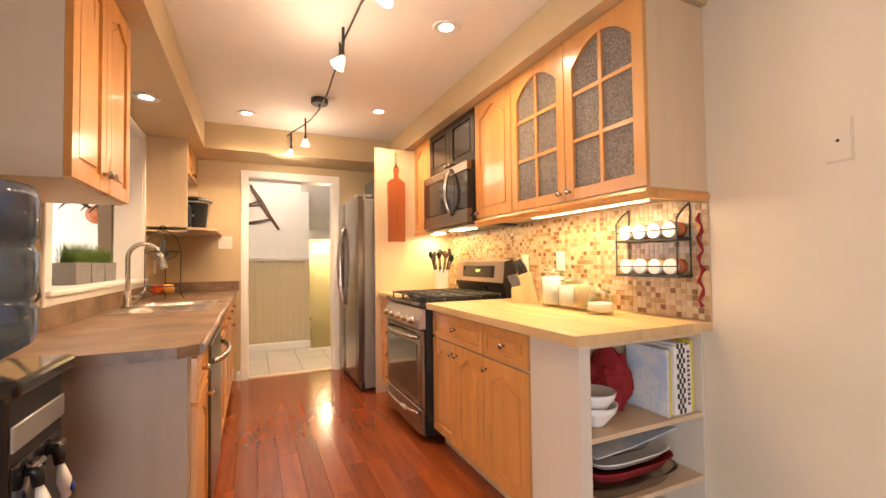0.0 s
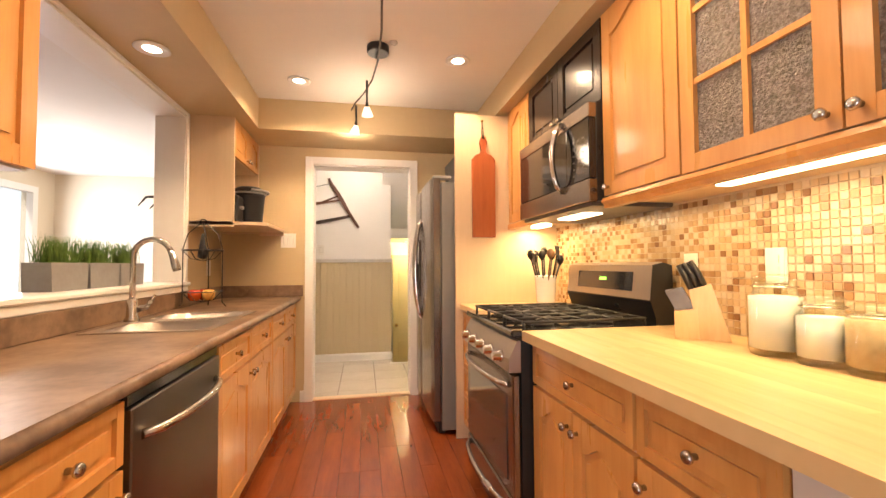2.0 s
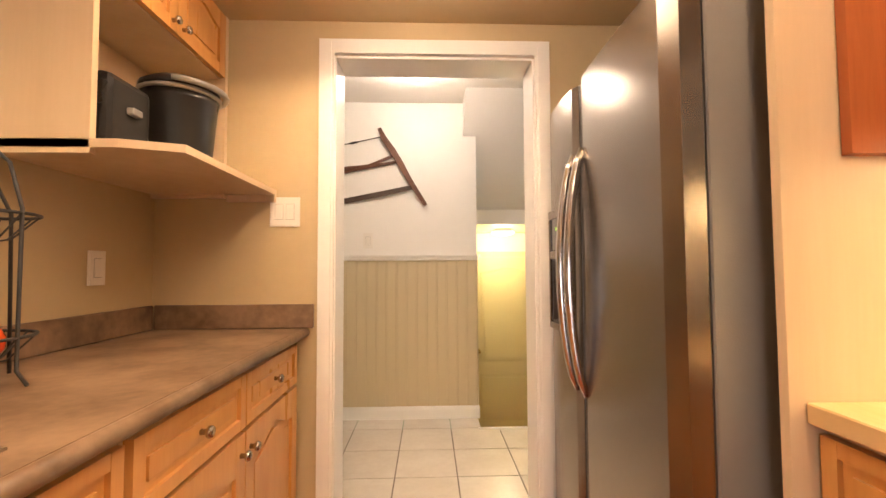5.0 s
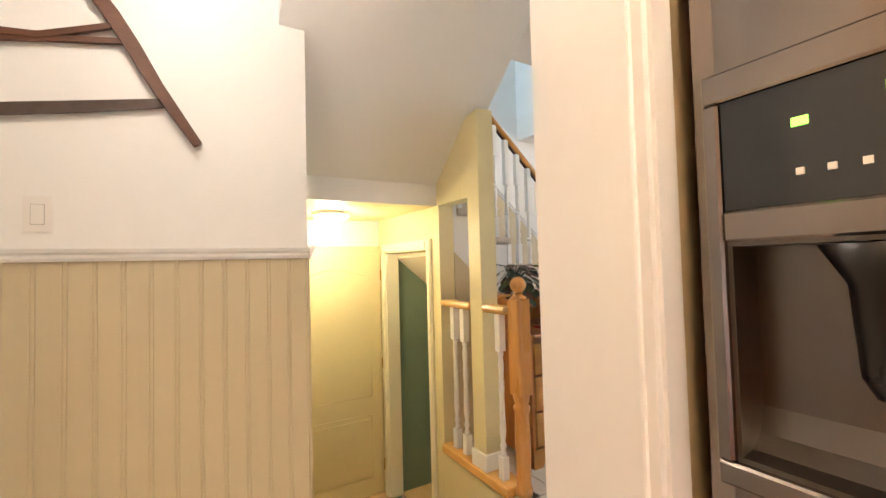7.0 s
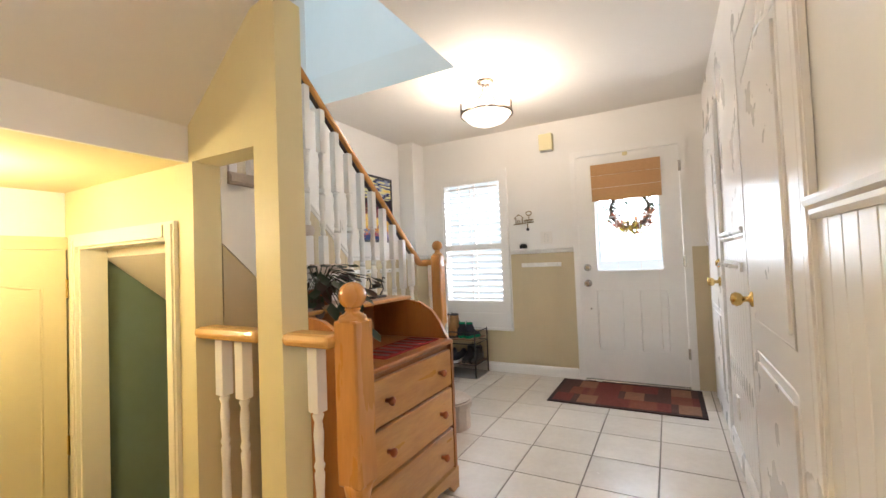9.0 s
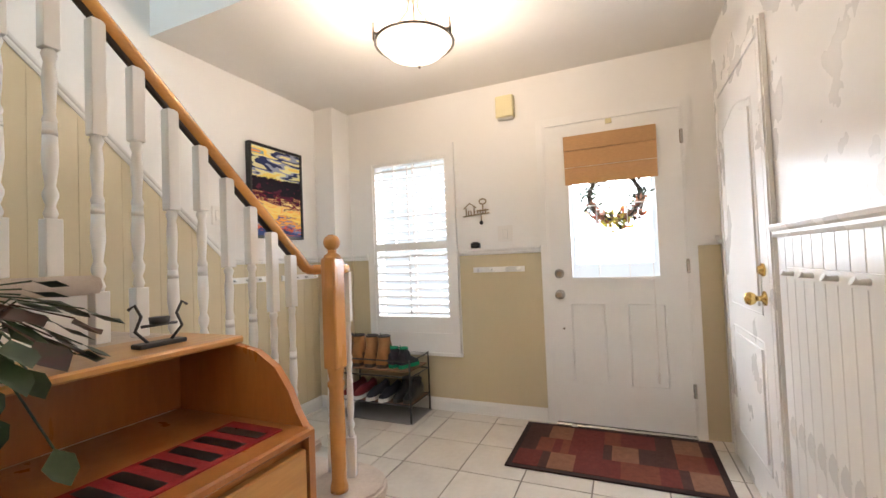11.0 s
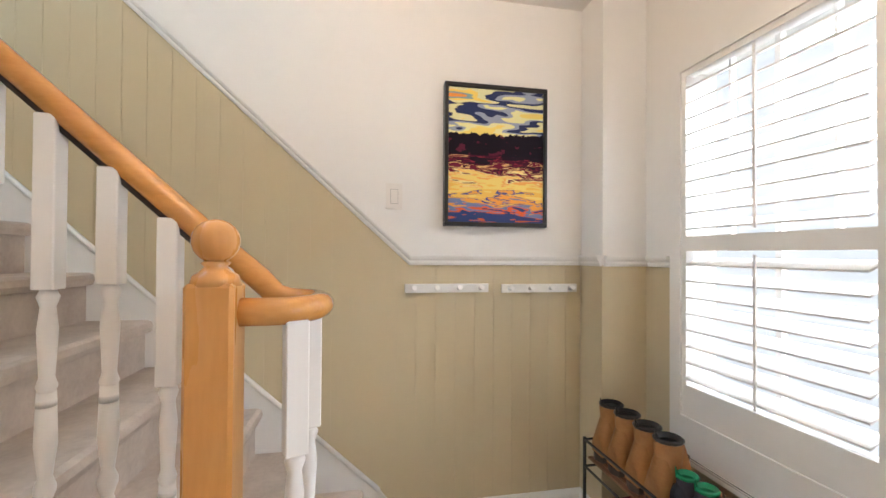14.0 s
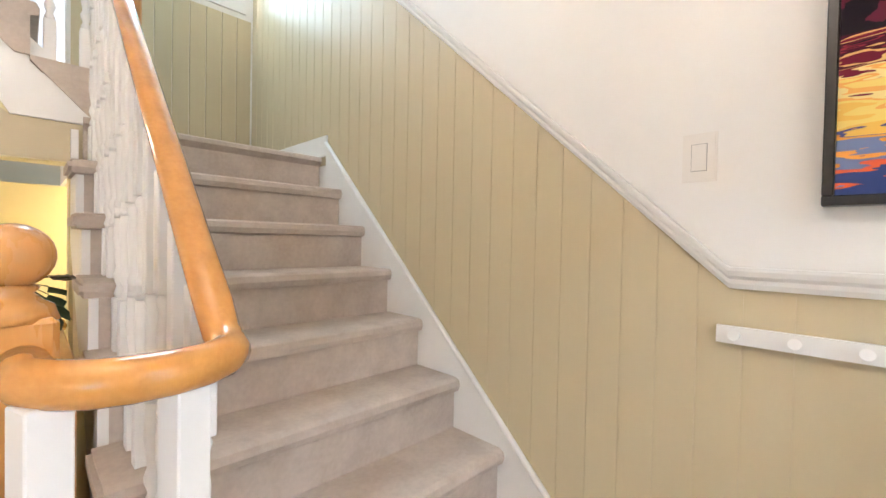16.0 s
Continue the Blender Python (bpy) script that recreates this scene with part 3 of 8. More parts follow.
for y in (2.965, 3.355):
    part("drain", lathe(bmesh.new(), [(0.04, 0.741), (0.04, 0.744), (0.02, 0.742)], (-0.49, y, 0), 14), CHROME, sk)
# faucet
fx, fy = -0.725, 3.16
fc = thing("faucet", (fx, fy, 0.919), "brushed nickel gooseneck faucet with pull-down spray", "faucet")
part("base", lathe(bmesh.new(), [(0.034, 0.9195), (0.032, 0.93), (0.024, 0.945), (0.022, 1.02), (0.018, 1.03)], (fx, fy, 0), 16), NICKEL, fc)
sp = [(fx, fy, 1.02), (fx, fy, 1.14), (fx, fy, 1.22)] + arc((fx + 0.085, fy, 1.235), 0.085, 180, 20, 14)
part("spout", tube(bmesh.new(), sp, 0.0135, 10), NICKEL, fc)
e = Vector(sp[-1])
part("spray_head", tube(bmesh.new(), [e, e + Vector((0.012, 0, -0.03)), e + Vector((0.028, 0, -0.085)), e + Vector((0.032, 0, -0.10))], [0.014, 0.016, 0.021, 0.018], 12), NICKEL, fc, "nickel pull-down spray head")
part("lever", tube(bmesh.new(), [(fx + 0.01, fy + 0.01, 0.975), (fx + 0.055, fy + 0.012, 0.985), (fx + 0.075, fy + 0.012, 1.01), (fx + 0.095, fy + 0.012, 1.045)], [0.016, 0.014, 0.009, 0.008], 8), NICKEL, fc)
# dishwasher
dw = thing("dishwasher", (-0.5, 2.42, 0.0), "stainless dishwasher with a bowed bar handle under the countertop", "dishwasher")
bpart("body", (-0.80, -0.225, 2.032, 2.672, 0.08, 0.87), BLACK, dw, 0)
bpart("door", (-0.225, -0.175, 2.035, 2.67, 0.12, 0.835), STEELDARK, dw, 0.004)
bpart("control_strip", (-0.23, -0.185, 2.035, 2.67, 0.838, 0.87), BLACKGLASS, dw, 0.002)
bpart("kick_plate", (-0.30, -0.27, 2.035, 2.67, 0.0, 0.115), BLACK, dw, 0)
hp = [(-0.175 + 0.055 * math.sin(math.pi * k / 12) ** 0.5, 2.08 + 0.545 * k / 12, 0.755) for k in range(13)]
part("handle", tube(bmesh.new(), hp, 0.013, 10), NICKEL, dw, "bowed steel bar handle")
# west wall cabinet near the dining end
wc = thing("wall_cabinet", (-0.66, 1.88, 1.45), "honey maple two-door wall cabinet with pale sides", "cabinet", "wall cabinets")
bpart("body", (-0.81, -0.53, 1.555, 2.205, 1.45, 2.238), MELA, wc, 0)
for a, b, kn in ((1.555, 1.88, 1.85), (1.88, 2.205, 1.91)):
    cab_door(wc, mx(-0.529), a, b, 1.455, 2.235, MAPLE, 0.04, at_knob=(kn, 1.52))
# open cabinet over the far counter
oc = thing("wall_cabinet", (-0.66, 4.36, 1.46), "birch wall cabinet with two small doors over an open niche", "cabinet", "wall cabinets")
bpart("side_panel", (-0.808, -0.51, 4.00, 4.02, 1.46, 2.238), BIRCH, oc, 0.001)
bpart("side_panel", (-0.808, -0.51, 4.69, 4.712, 1.46, 2.238), BIRCH, oc, 0.001)
bpart("back_panel", (-0.808, -0.795, 4.021, 4.689, 1.50, 1.96), BIRCH, oc, 0)
bpart("body", (-0.808, -0.532, 4.021, 4.689, 1.965, 2.236), BIRCH, oc, 0)
bm = bmesh.new()
prism(bm, [(-0.808, 4.0), (-0.44, 4.0), (-0.30, 4.05), (-0.30, 4.712), (-0.808, 4.712)], 0, 0.022, mz(1.475))
part("shelf", bm, BIRCH, oc, "deep birch shelf with a clipped corner")
bpart("cleat", (-0.50, -0.30, 4.694, 4.712, 1.445, 1.474), BIRCH, oc, 0.001)
for a, b, kn in ((4.022, 4.355, 4.325), (4.355, 4.688, 4.385)):
    cab_door(oc, mx(-0.531), a, b, 1.967, 2.234, MAPLE, 0.03, 0.045, at_knob=(kn, 2.0))

# east run
FR = 1.08
base_unit(1.83, 2.485, FR, -1, 1.763, "honey maple base cabinet with two arched doors beside the range", [(1.836, 2.48)], [(1.836, 2.155), (2.159, 2.48)], "base cabinets")
base_unit(1.44, 1.83, FR, -1, 1.763, "honey maple base cabinet with drawer and arched door", [(1.445, 1.825)], [(1.445, 1.825)], "base cabinets")
c4 = thing("drawer_cabinet", (1.4, 3.51, 0), "narrow maple cabinet of four drawers beside the fridge panel", "cabinet", "base cabinets")
bpart("body", (1.08, 1.763, 3.255, 3.688, 0.10, 0.875), BIRCH, c4, 0)
bpart("toe_kick", (1.14, 1.763, 3.256, 3.688, 0, 0.10), BIRCH, c4, 0)
for k in range(4):
    drawer_front(c4, mx(FR, -1), 3.26, 3.685, 0.105 + 0.19 * k, 0.29 + 0.19 * k, MAPLE)
# open bookcase at the counter's end
bk = thing("open_bookcase", (1.44, 1.34, 0), "pale open-ended shelf unit under the butcher-block counter", "bookcase")
bpart("side_panel", (1.068, 1.12, 1.14, 1.438, 0.0, 0.875), MELA, bk, 0.001)
bpart("side_panel", (1.745, 1.763, 1.14, 1.438, 0.0, 0.875), MELA, bk, 0.001)
bpart("back_panel", (1.121, 1.744, 1.42, 1.438, 0.0, 0.875), BIRCH, bk, 0)
for z in (0.05, 0.24, 0.505, 0.853):
    bpart("shelf", (1.121, 1.744, 1.142, 1.419, z, z + 0.02), BIRCH, bk, 0.001)
# butcher-block counter of glued staves
bb = thing("butcher_block_counter", (1.4, 1.83, 0.877), "blond butcher-block wood countertop of glued staves", "countertop")
random.seed(5)
y0, y1 = 1.10, 2.487
for k in range(18):
    a, b = 1.018 + k * 0.0414, 1.018 + (k + 1) * 0.0414
    cut = y0 + (y1 - y0) * random.uniform(0.25, 0.75)
    for c, d in ((y0, cut), (cut, y1)):
        bm = box(bmesh.new(), a + 0.0001, b - 0.0001, c + 0.0001, d - 0.0001, 0.877, 0.9155)
        part("stave", bm, BLOCK, bb)
solo("butcher_block_counter", box(bmesh.new(), 1.04, 1.763, 3.254, 3.688, 0.877, 0.9155, 0.003), BLOCK, "small butcher-block counter between range and fridge panel", "countertop")

# wall cabinets with textured glass doors
UX = 1.42
gc = thing("glass_door_cabinet", (1.6, 1.6, 1.43), "maple wall cabinet with two arched textured-glass doors", "cabinet", "wall cabinets")
bpart("side_panel", (UX, 1.763, 1.105, 1.123, 1.47, 2.272), BIRCH, gc, 0.001)
bpart("side_panel", (UX, 1.763, 2.032, 2.045, 1.47, 2.272), BIRCH, gc, 0.001)
bpart("back_panel", (1.75, 1.763, 1.124, 2.031, 1.47, 2.272), BIRCH, gc, 0)
for z in (1.47, 1.73, 1.99, 2.252):
    bpart("shelf", (UX, 1.749, 1.124, 2.031, z, z + 0.018), BIRCH, gc, 0)


def glass_door(parent, m, u0, u1, v0, v1, kn):
    w, t, arch = 0.055, 0.02, 0.10
    bm = bmesh.new()
    q = lambda a, b, c, d, e, f: prism(bm, [(a, c), (b, c), (b, d), (a, d)], e, f, m)
    q(u0, u0 + w, v0, v1, 0, t), q(u1 - w, u1, v0, v1, 0, t), q(u0 + w, u1 - w, v0, v0 + w, 0, t - 0.001)
    a, b = u0 + w, u1 - w
    prism(bm, [(a, v1), *[(a + (b - a) * k / 12, v1 - w - arch * (2 * k / 12 - 1) ** 2) for k in range(13)], (b, v1)], 0, t - 0.001, m)
    d = part("door", bm, MAPLE, parent)
    bm = bmesh.new()
    c = (u0 + u1) / 2
    q(c - 0.009, c + 0.009, v0 + w, v1 - w, 0.004, 0.016)
    for k in (1, 2):
        z = v0 + w + (v1 - v0 - 2 * w) * k / 3
        q(a, b, z - 0.009, z + 0.009, 0.005, 0.015)
    part("muntins", bm, MAPLE, d)
    for k in range(3):
        for s in (0, 1):
            bm = bmesh.new()
            z0, z1 = v0 + w + (v1 - v0 - 2 * w) * k / 3, v0 + w + (v1 - v0 - 2 * w) * (k + 1) / 3
            q(a if s == 0 else c, c if s == 0 else b, z0, z1, 0.001, 0.0035)
            part("glass_pane", bm, FROST, d, "textured glass pane")
    knob(d, m, kn, v0 + 0.04, t)


glass_door(gc, mx(UX, -1), 1.108, 1.572, 1.475, 2.268, 1.543)
glass_door(gc, mx(UX, -1), 1.578, 2.042, 1.475, 2.268, 1.608)
bm = bmesh.new()
prism(bm, [(1.395, 1.468), (1.385, 1.452), (1.398, 1.440), (1.402, 1.425), (1.435, 1.425), (1.435, 1.468)], 1.10, 2.49, lambda u, v, d: (u, d, v))
prism(bm, [(1.10, 1.468), (1.09, 1.452), (1.10, 1.425), (1.13, 1.425), (1.13, 1.468)], 1.435, 1.763, lambda u, v, d: (d, u, v))
part("light_rail", bm, MAPLE, gc, "moulded maple light rail")
bpart("strip_light", (1.53, 1.59, 1.25, 2.05, 1.442, 1.458), STRIPGLOW, gc, 0.003, "lit warm under-cabinet strip")
bpart("bottom_panel", (1.436, 1.763, 1.13, 2.49, 1.456, 1.469), BIRCH, gc, 0)
sc = thing("wall_cabinet", (1.6, 2.3, 1.47), "maple wall cabinet with one arched door beside the microwave", "cabinet", "wall cabinets")
bpart("body", (UX, 1.763, 2.046, 2.49, 1.47, 2.272), BIRCH, sc, 0)
cab_door(sc, mx(UX, -1), 2.049, 2.488, 1.475, 2.268, MAPLE, 0.06, at_knob=(2.455, 1.51))
nc = thing("wall_cabinet", (1.6, 3.5, 1.45), "narrow maple wall cabinet beside the fridge panel", "cabinet", "wall cabinets")
bpart("body", (UX, 1.763, 3.305, 3.688, 1.47, 2.272), BIRCH, nc, 0)
cab_door(nc, mx(UX, -1), 3.308, 3.685, 1.475, 2.268, MAPLE, 0.06, at_knob=(3.35, 1.51))
bpart("light_rail", (1.39, 1.435, 3.302, 3.688, 1.43, 1.469), MAPLE, nc, 0.006)
bpart("strip_light", (1.53, 1.59, 3.40, 3.60, 1.432, 1.455), STRIPGLOW, nc, 0.003, "lit warm under-cabinet strip")
bc = thing("wall_cabinet", (1.6, 2.9, 1.92), "espresso-stained two-door cabinet above the microwave", "cabinet", "wall cabinets")
bpart("body", (UX, 1.763, 2.493, 3.302, 1.90, 2.272), ESPRESSO, bc, 0)
for a, b, kn in ((2.497, 2.905, 2.87), (2.907, 3.30, 2.94)):
    cab_door(bc, mx(UX, -1), a, b, 1.903, 2.268, ESPRESSO, 0, at_knob=(kn, 1.935))
# tall panel between fridge and cabinets
solo("fridge_panel", box(bmesh.new(), 1.01, 1.763, 3.69, 3.712, 0, 2.248, 0.001), BIRCH, "tall pale birch panel beside the refrigerator", "panel")

# ---------------------------------------------------------------- appliances
RED = material("dull_red_cloth", (0.30, 0.012, 0.015), (0.20, 0.008, 0.010), 0.8, scale=15, bump=0.4, bump_scale=120)
PAPER = material("printed_paper", (0.70, 0.70, 0.68), (0.45, 0.55, 0.68), 0.5, scale=9, contrast=0.12)
YELLOWP = material("yellow_book_cover", (0.70, 0.58, 0.06), (0.65, 0.52, 0.05), 0.4)
GRASS = material("grass_blades", (0.11, 0.20, 0.03), (0.045, 0.10, 0.015), 0.6, scale=30, spread=0.1)
ZINC = material("grey_zinc_planter", (0.30, 0.30, 0.30), (0.24, 0.23, 0.23), 0.5, 0.3, scale=8, bump=0.05)
LEAF = material("dark_leaf", (0.030, 0.055, 0.018), (0.016, 0.032, 0.010), 0.4, scale=20)
BLUEWATER = material("blue_water_bottle", (0.13, 0.21, 0.33), (0.09, 0.15, 0.26), 0.08, trans=0.82, scale=4)
DARKGREY = material("dark_grey_plastic", (0.09, 0.085, 0.08), (0.075, 0.07, 0.066), 0.35, scale=8)
CUTBOARD = material("red_brown_board", (0.43, 0.125, 0.04), (0.33, 0.085, 0.026), 0.4, scale=3, stretch=(9, 1, 0.7), bump=0.06)
WOODENWARE = material("worn_wooden_spoon", (0.20, 0.105, 0.05), (0.14, 0.07, 0.03), 0.5, scale=6)
FLOUR = material("white_flour", (0.82, 0.80, 0.76), (0.80, 0.78, 0.74), 0.9, bump=0.3)
OATS = material("pale_oats", (0.62, 0.46, 0.27), (0.5, 0.35, 0.19), 0.9, scale=60, bump=0.6)
FRUITR = material("red_apple", (0.45, 0.02, 0.015), (0.5, 0.12, 0.02), 0.25, scale=12)
FRUITY = material("yellow_apple", (0.68, 0.42, 0.10), (0.6, 0.25, 0.06), 0.3, scale=12)
BLUE = material("blue_tap", (0.03, 0.08, 0.45), (0.03, 0.07, 0.4), 0.3)
REDTAP = material("red_tap", (0.6, 0.02, 0.015), (0.55, 0.02, 0.012), 0.3)
SILVER = material("silver_plastic", (0.38, 0.37, 0.36), (0.35, 0.34, 0.33), 0.3, 0.6)

rg = thing("gas_range", (1.37, 2.955, 0), "stainless gas range with black cooktop and cast-iron grates", "stove")
RY0, RY1 = 2.532, 3.288
bpart("body", (1.035, 1.70, RY0, RY1, 0.05, 0.90), BLACK, rg, 0.002)
bpart("oven_door", (1.0, 1.033, RY0 + 0.004, RY1 - 0.004, 0.235, 0.735), STEEL, rg, 0.006)
bpart("oven_window", (0.996, 1.001, RY0 + 0.075, RY1 - 0.075, 0.285, 0.635), BLACKGLASS, rg, 0.001, "dark oven window")
bpart("drawer", (1.0, 1.033, RY0 + 0.004, RY1 - 0.004, 0.055, 0.225), STEEL, rg, 0.006)
for z in (0.685, 0.195):
    hp = [(1.0 - 0.052 * math.sin(math.pi * k / 12) ** 0.45, RY0 + 0.05 + (RY1 - RY0 - 0.10) * k / 12, z) for k in range(13)]
    part("handle", tube(bmesh.new(), hp, 0.012, 10), NICKEL, rg, "bowed steel handle")
bm = bmesh.new()
prism(bm, [(0.985, 0.745), (0.985, 0.80), (1.02, 0.872), (1.06, 0.872), (1.06, 0.745)], RY0 + 0.002, RY1 - 0.002, lambda u, v, d: (u, d, v))
cp = part("control_panel", bm, LITSTEEL, rg)
for k in range(5):
    y = RY0 + 0.10 + k * (RY1 - RY0 - 0.2) / 4
    part("knob", lathe(bmesh.new(), [(0.026, 0), (0.026, -0.01), (0.021, -0.014), (0.019, -0.04), (0.015, -0.043)], (0.988, y, 0.795), 14, "x"), CHROME, cp, "chrome control knob")
bpart("cooktop", (0.995, 1.66, RY0, RY1, 0.888, 0.916), BLACKGLASS, rg, 0.006)
for i, yc in enumerate((2.665, 2.91, 3.155)):
    bm = bmesh.new()
    h, w = 0.945, 0.116
    for x in (1.05, 1.335, 1.62):
        tube(bm, [(x, yc - w, h), (x, yc + w, h)], 0.007, 6)
    for y in (yc - w, yc, yc + w):
        tube(bm, [(1.05, y, h), (1.62, y, h)], 0.007, 6)
    for x in (1.19, 1.48):
        tube(bm, [(x, yc - w, h), (x, yc + w, h)], 0.006, 6)
        for a in (45, 135):
            dx, dy = 0.09 * math.cos(radians(a)), 0.09 * math.sin(radians(a))
            tube(bm, [(x - dx, yc - dy, h), (x + dx, yc + dy, h)], 0.006, 6)
    for x in (1.055, 1.615):
        for y in (yc - w, yc + w):
            tube(bm, [(x, y, 0.915), (x, y, h)], 0.007, 6)
    part("grate", bm, IRON, rg, "cast-iron burner grate")
for x in (1.19, 1.48):
    for yc in (2.665, 3.155):
        part("burner", lathe(bmesh.new(), [(0.05, 0.9165), (0.05, 0.925), (0.035, 0.928), (0.035, 0.936), (0.02, 0.938)], (x, yc, 0), 16), IRON, rg)
bm = bmesh.new()
prism(bm, [(1.66, 0.90), (1.66, 0.945), (1.635, 1.02), (1.652, 1.18), (1.70, 1.19), (1.745, 1.178), (1.755, 0.90)], RY0, RY1, lambda u, v, d: (u, d, v))
bg = part("backguard", bm, BLACK, rg)
bm = bmesh.new()
prism(bm, [(1.6335, 1.025), (1.6495, 1.18), (1.70, 1.193), (1.70, 1.17), (1.66, 1.02)], RY0 + 0.005, RY1 - 0.005, lambda u, v, d: (u, d, v))
part("steel_face", bm, LITSTEEL, bg, "brushed steel control face")
bm = bmesh.new()
prism(bm, [(1.6365, 1.058), (1.6455, 1.148), (1.66, 1.148), (1.66, 1.058)], RY0 + 0.13, RY1 - 0.13, lambda u, v, d: (u - 0.003, d, v))
part("display", bm, BLACKGLASS, bg, "black glass display")
bpart("clock", (1.634, 1.640, 2.875, 2.93, 1.103, 1.118), GREENLED, bg, 0, "green lit clock digits")

shift(rg, -0.02, -0.04)
mw = thing("microwave", (1.55, 2.905, 1.45), "stainless over-the-range microwave with black glass door", "microwave")
bpart("body", (1.375, 1.763, 2.495, 3.30, 1.46, 1.895), BLACK, mw, 0.002)
bpart("top_band", (1.335, 1.376, 2.495, 3.30, 1.825, 1.89), STEEL, mw, 0.004)
bpart("door_glass", (1.338, 1.374, 2.70, 3.297, 1.557, 1.823), BLACKGLASS, mw, 0.003, "black glass door")
bpart("bottom_band", (1.335, 1.376, 2.495, 3.30, 1.455, 1.555), STEEL, mw, 0.004)
cp = bpart("control_panel", (1.338, 1.374, 2.497, 2.697, 1.557, 1.823), BLACKGLASS, mw, 0.003)
for r in range(6):
    for c in range(3):
        bpart("button", (1.3372, 1.339, 2.54 + 0.042 * c, 2.552 + 0.042 * c, 1.585 + 0.031 * r, 1.591 + 0.031 * r), PEWTER, cp, 0)
hp = [(1.335 - 0.055 * math.sin(math.pi * k / 12) ** 0.5, 2.735, 1.53 + 0.335 * k / 12) for k in range(13)]
part("handle", tube(bmesh.new(), hp, 0.013, 10), CHROME, mw, "bowed chrome handle")
bpart("vent_base", (1.36, 1.763, 2.515, 3.295, 1.44, 1.459), DARKGREY, mw, 0.003)
bpart("lamp_cover", (1.46, 1.56, 2.76, 3.05, 1.434, 1.441), STRIPGLOW, mw, 0.001, "lit warm hood lamp")

fr = thing("refrigerator", (1.3, 4.2, 0), "stainless side-by-side refrigerator with water dispenser and bowed handles", "refrigerator")
bpart("body", (0.925, 1.74, 3.765, 4.675, 0.03, 1.775), GREYSIDE, fr, 0.004)
bpart("kick_grille", (0.90, 0.95, 3.78, 4.66, 0.01, 0.085), BLACK, fr, 0.002)


def fridge_door(y0, y1, hole=None):
    bm = bmesh.new()
    n = 10
    ys = [y0 + (y1 - y0) * k / n for k in range(n + 1)]
    xs = [0.862 - 0.012 * math.sin(math.pi * k / n) ** 0.6 + (0.008 if k in (0, n) else 0) for k in range(n + 1)]
    spans = [(0.095, 1.80)] if not hole else None
    if spans:
        prism(bm, [*zip(xs, ys), (0.918, y1), (0.918, y0)], 0.095, 1.80, mz(0))
    else:
        prism(bm, [*zip(xs, ys), (0.918, y1), (0.918, y0)], 0.095, hole[2], mz(0))
        prism(bm, [*zip(xs, ys), (0.918, y1), (0.918, y0)], hole[3], 1.80, mz(0))
        lo = [(x, y) for x, y in zip(xs, ys) if y <= hole[0]]
        hi = [(x, y) for x, y in zip(xs, ys) if y >= hole[1]]
        prism(bm, [*lo, (0.855, hole[0]), (0.918, hole[0]), (0.918, y0)], hole[2], hole[3], mz(0))
        prism(bm, [(0.918, y1), (0.918, hole[1]), (0.855, hole[1]), *hi], hole[2], hole[3], mz(0))
    return bm


part("door", fridge_door(3.765, 4.334), STEEL, fr)
# black strip added between the doors to draw the shade of their gap
bpart("gasket", (0.872, 0.917, 4.33, 4.349, 0.10, 1.795), BLACK, fr, 0)
fz = part("door", fridge_door(4.345, 4.675, (4.39, 4.645, 0.935, 1.39)), STEEL, fr)
bm = bmesh.new()
for a, b, c, d in ((4.376, 4.655, 1.36, 1.395), (4.376, 4.655, 0.918, 0.945), (4.376, 4.392, 0.945, 1.36), (4.637, 4.655, 0.945, 1.36), (4.392, 4.637, 1.197, 1.232)):
    box(bm, 0.846, 0.865, a, b, c, d, 0.003)
part("dispenser_frame", bm, STEEL, fz, "steel dispenser frame")
bpart("dispenser_panel", (0.852, 0.86, 4.392, 4.637, 1.232, 1.36), BLACKGLASS, fz, 0.001, "black dispenser control panel")
for k, (y, z) in enumerate(((4.555, 1.312), (4.485, 1.325))):
    bpart("display", (0.850, 0.853, y, y + 0.014, z, z + 0.009), GREENLED, fz, 0, "green lit digits")
for k in range(3):
    bpart("button_light", (0.850, 0.853, 4.51 + 0.025 * k, 4.517 + 0.025 * k, 1.262, 1.269), PLATE, fz, 0)
bm = bmesh.new()
prism(bm, [(4.392, 0.945), (4.637, 0.945), (4.637, 1.197), (4.392, 1.197)], 0.912, 0.917, lambda u, v, d: (d, u, v))
prism(bm, [(0.856, 0.945), (0.912, 0.945), (0.912, 1.0), (0.90, 0.97), (0.88, 0.955), (0.856, 0.951)], 4.397, 4.632, lambda u, v, d: (u, d, v))
for a, b in ((4.392, 4.397), (4.632, 4.637)):
    box(bm, 0.856, 0.912, a, b, 0.945, 1.197)
box(bm, 0.856, 0.912, 4.397, 4.632, 1.192, 1.197)
part("dispenser_niche", bm, STEELDARK, fz, "dark dispenser niche")
part("dispenser_lever", lathe(bmesh.new(), [(0.012, 1.04), (0.022, 1.06), (0.028, 1.15), (0.05, 1.19)], (0.888, 4.515, 0), 12), BLACK, fz, "black dispenser spout")
for y in (4.285, 4.368):
    hp = [(0.858 - 0.055 * math.sin(math.pi * k / 16) ** 0.6, y, 0.748 + 0.81 * k / 16) for k in range(17)]
    part("handle", tube(bmesh.new(), hp, [0.013 + 0.004 * math.sin(math.pi * k / 16) for k in range(17)], 10), CHROME, fr, "bowed chrome handle")
for y in (3.80, 4.64):
    bpart("hinge_cover", (0.87, 1.0, y - 0.03, y + 0.03, 1.80, 1.822), GREYSIDE, fr, 0.004)
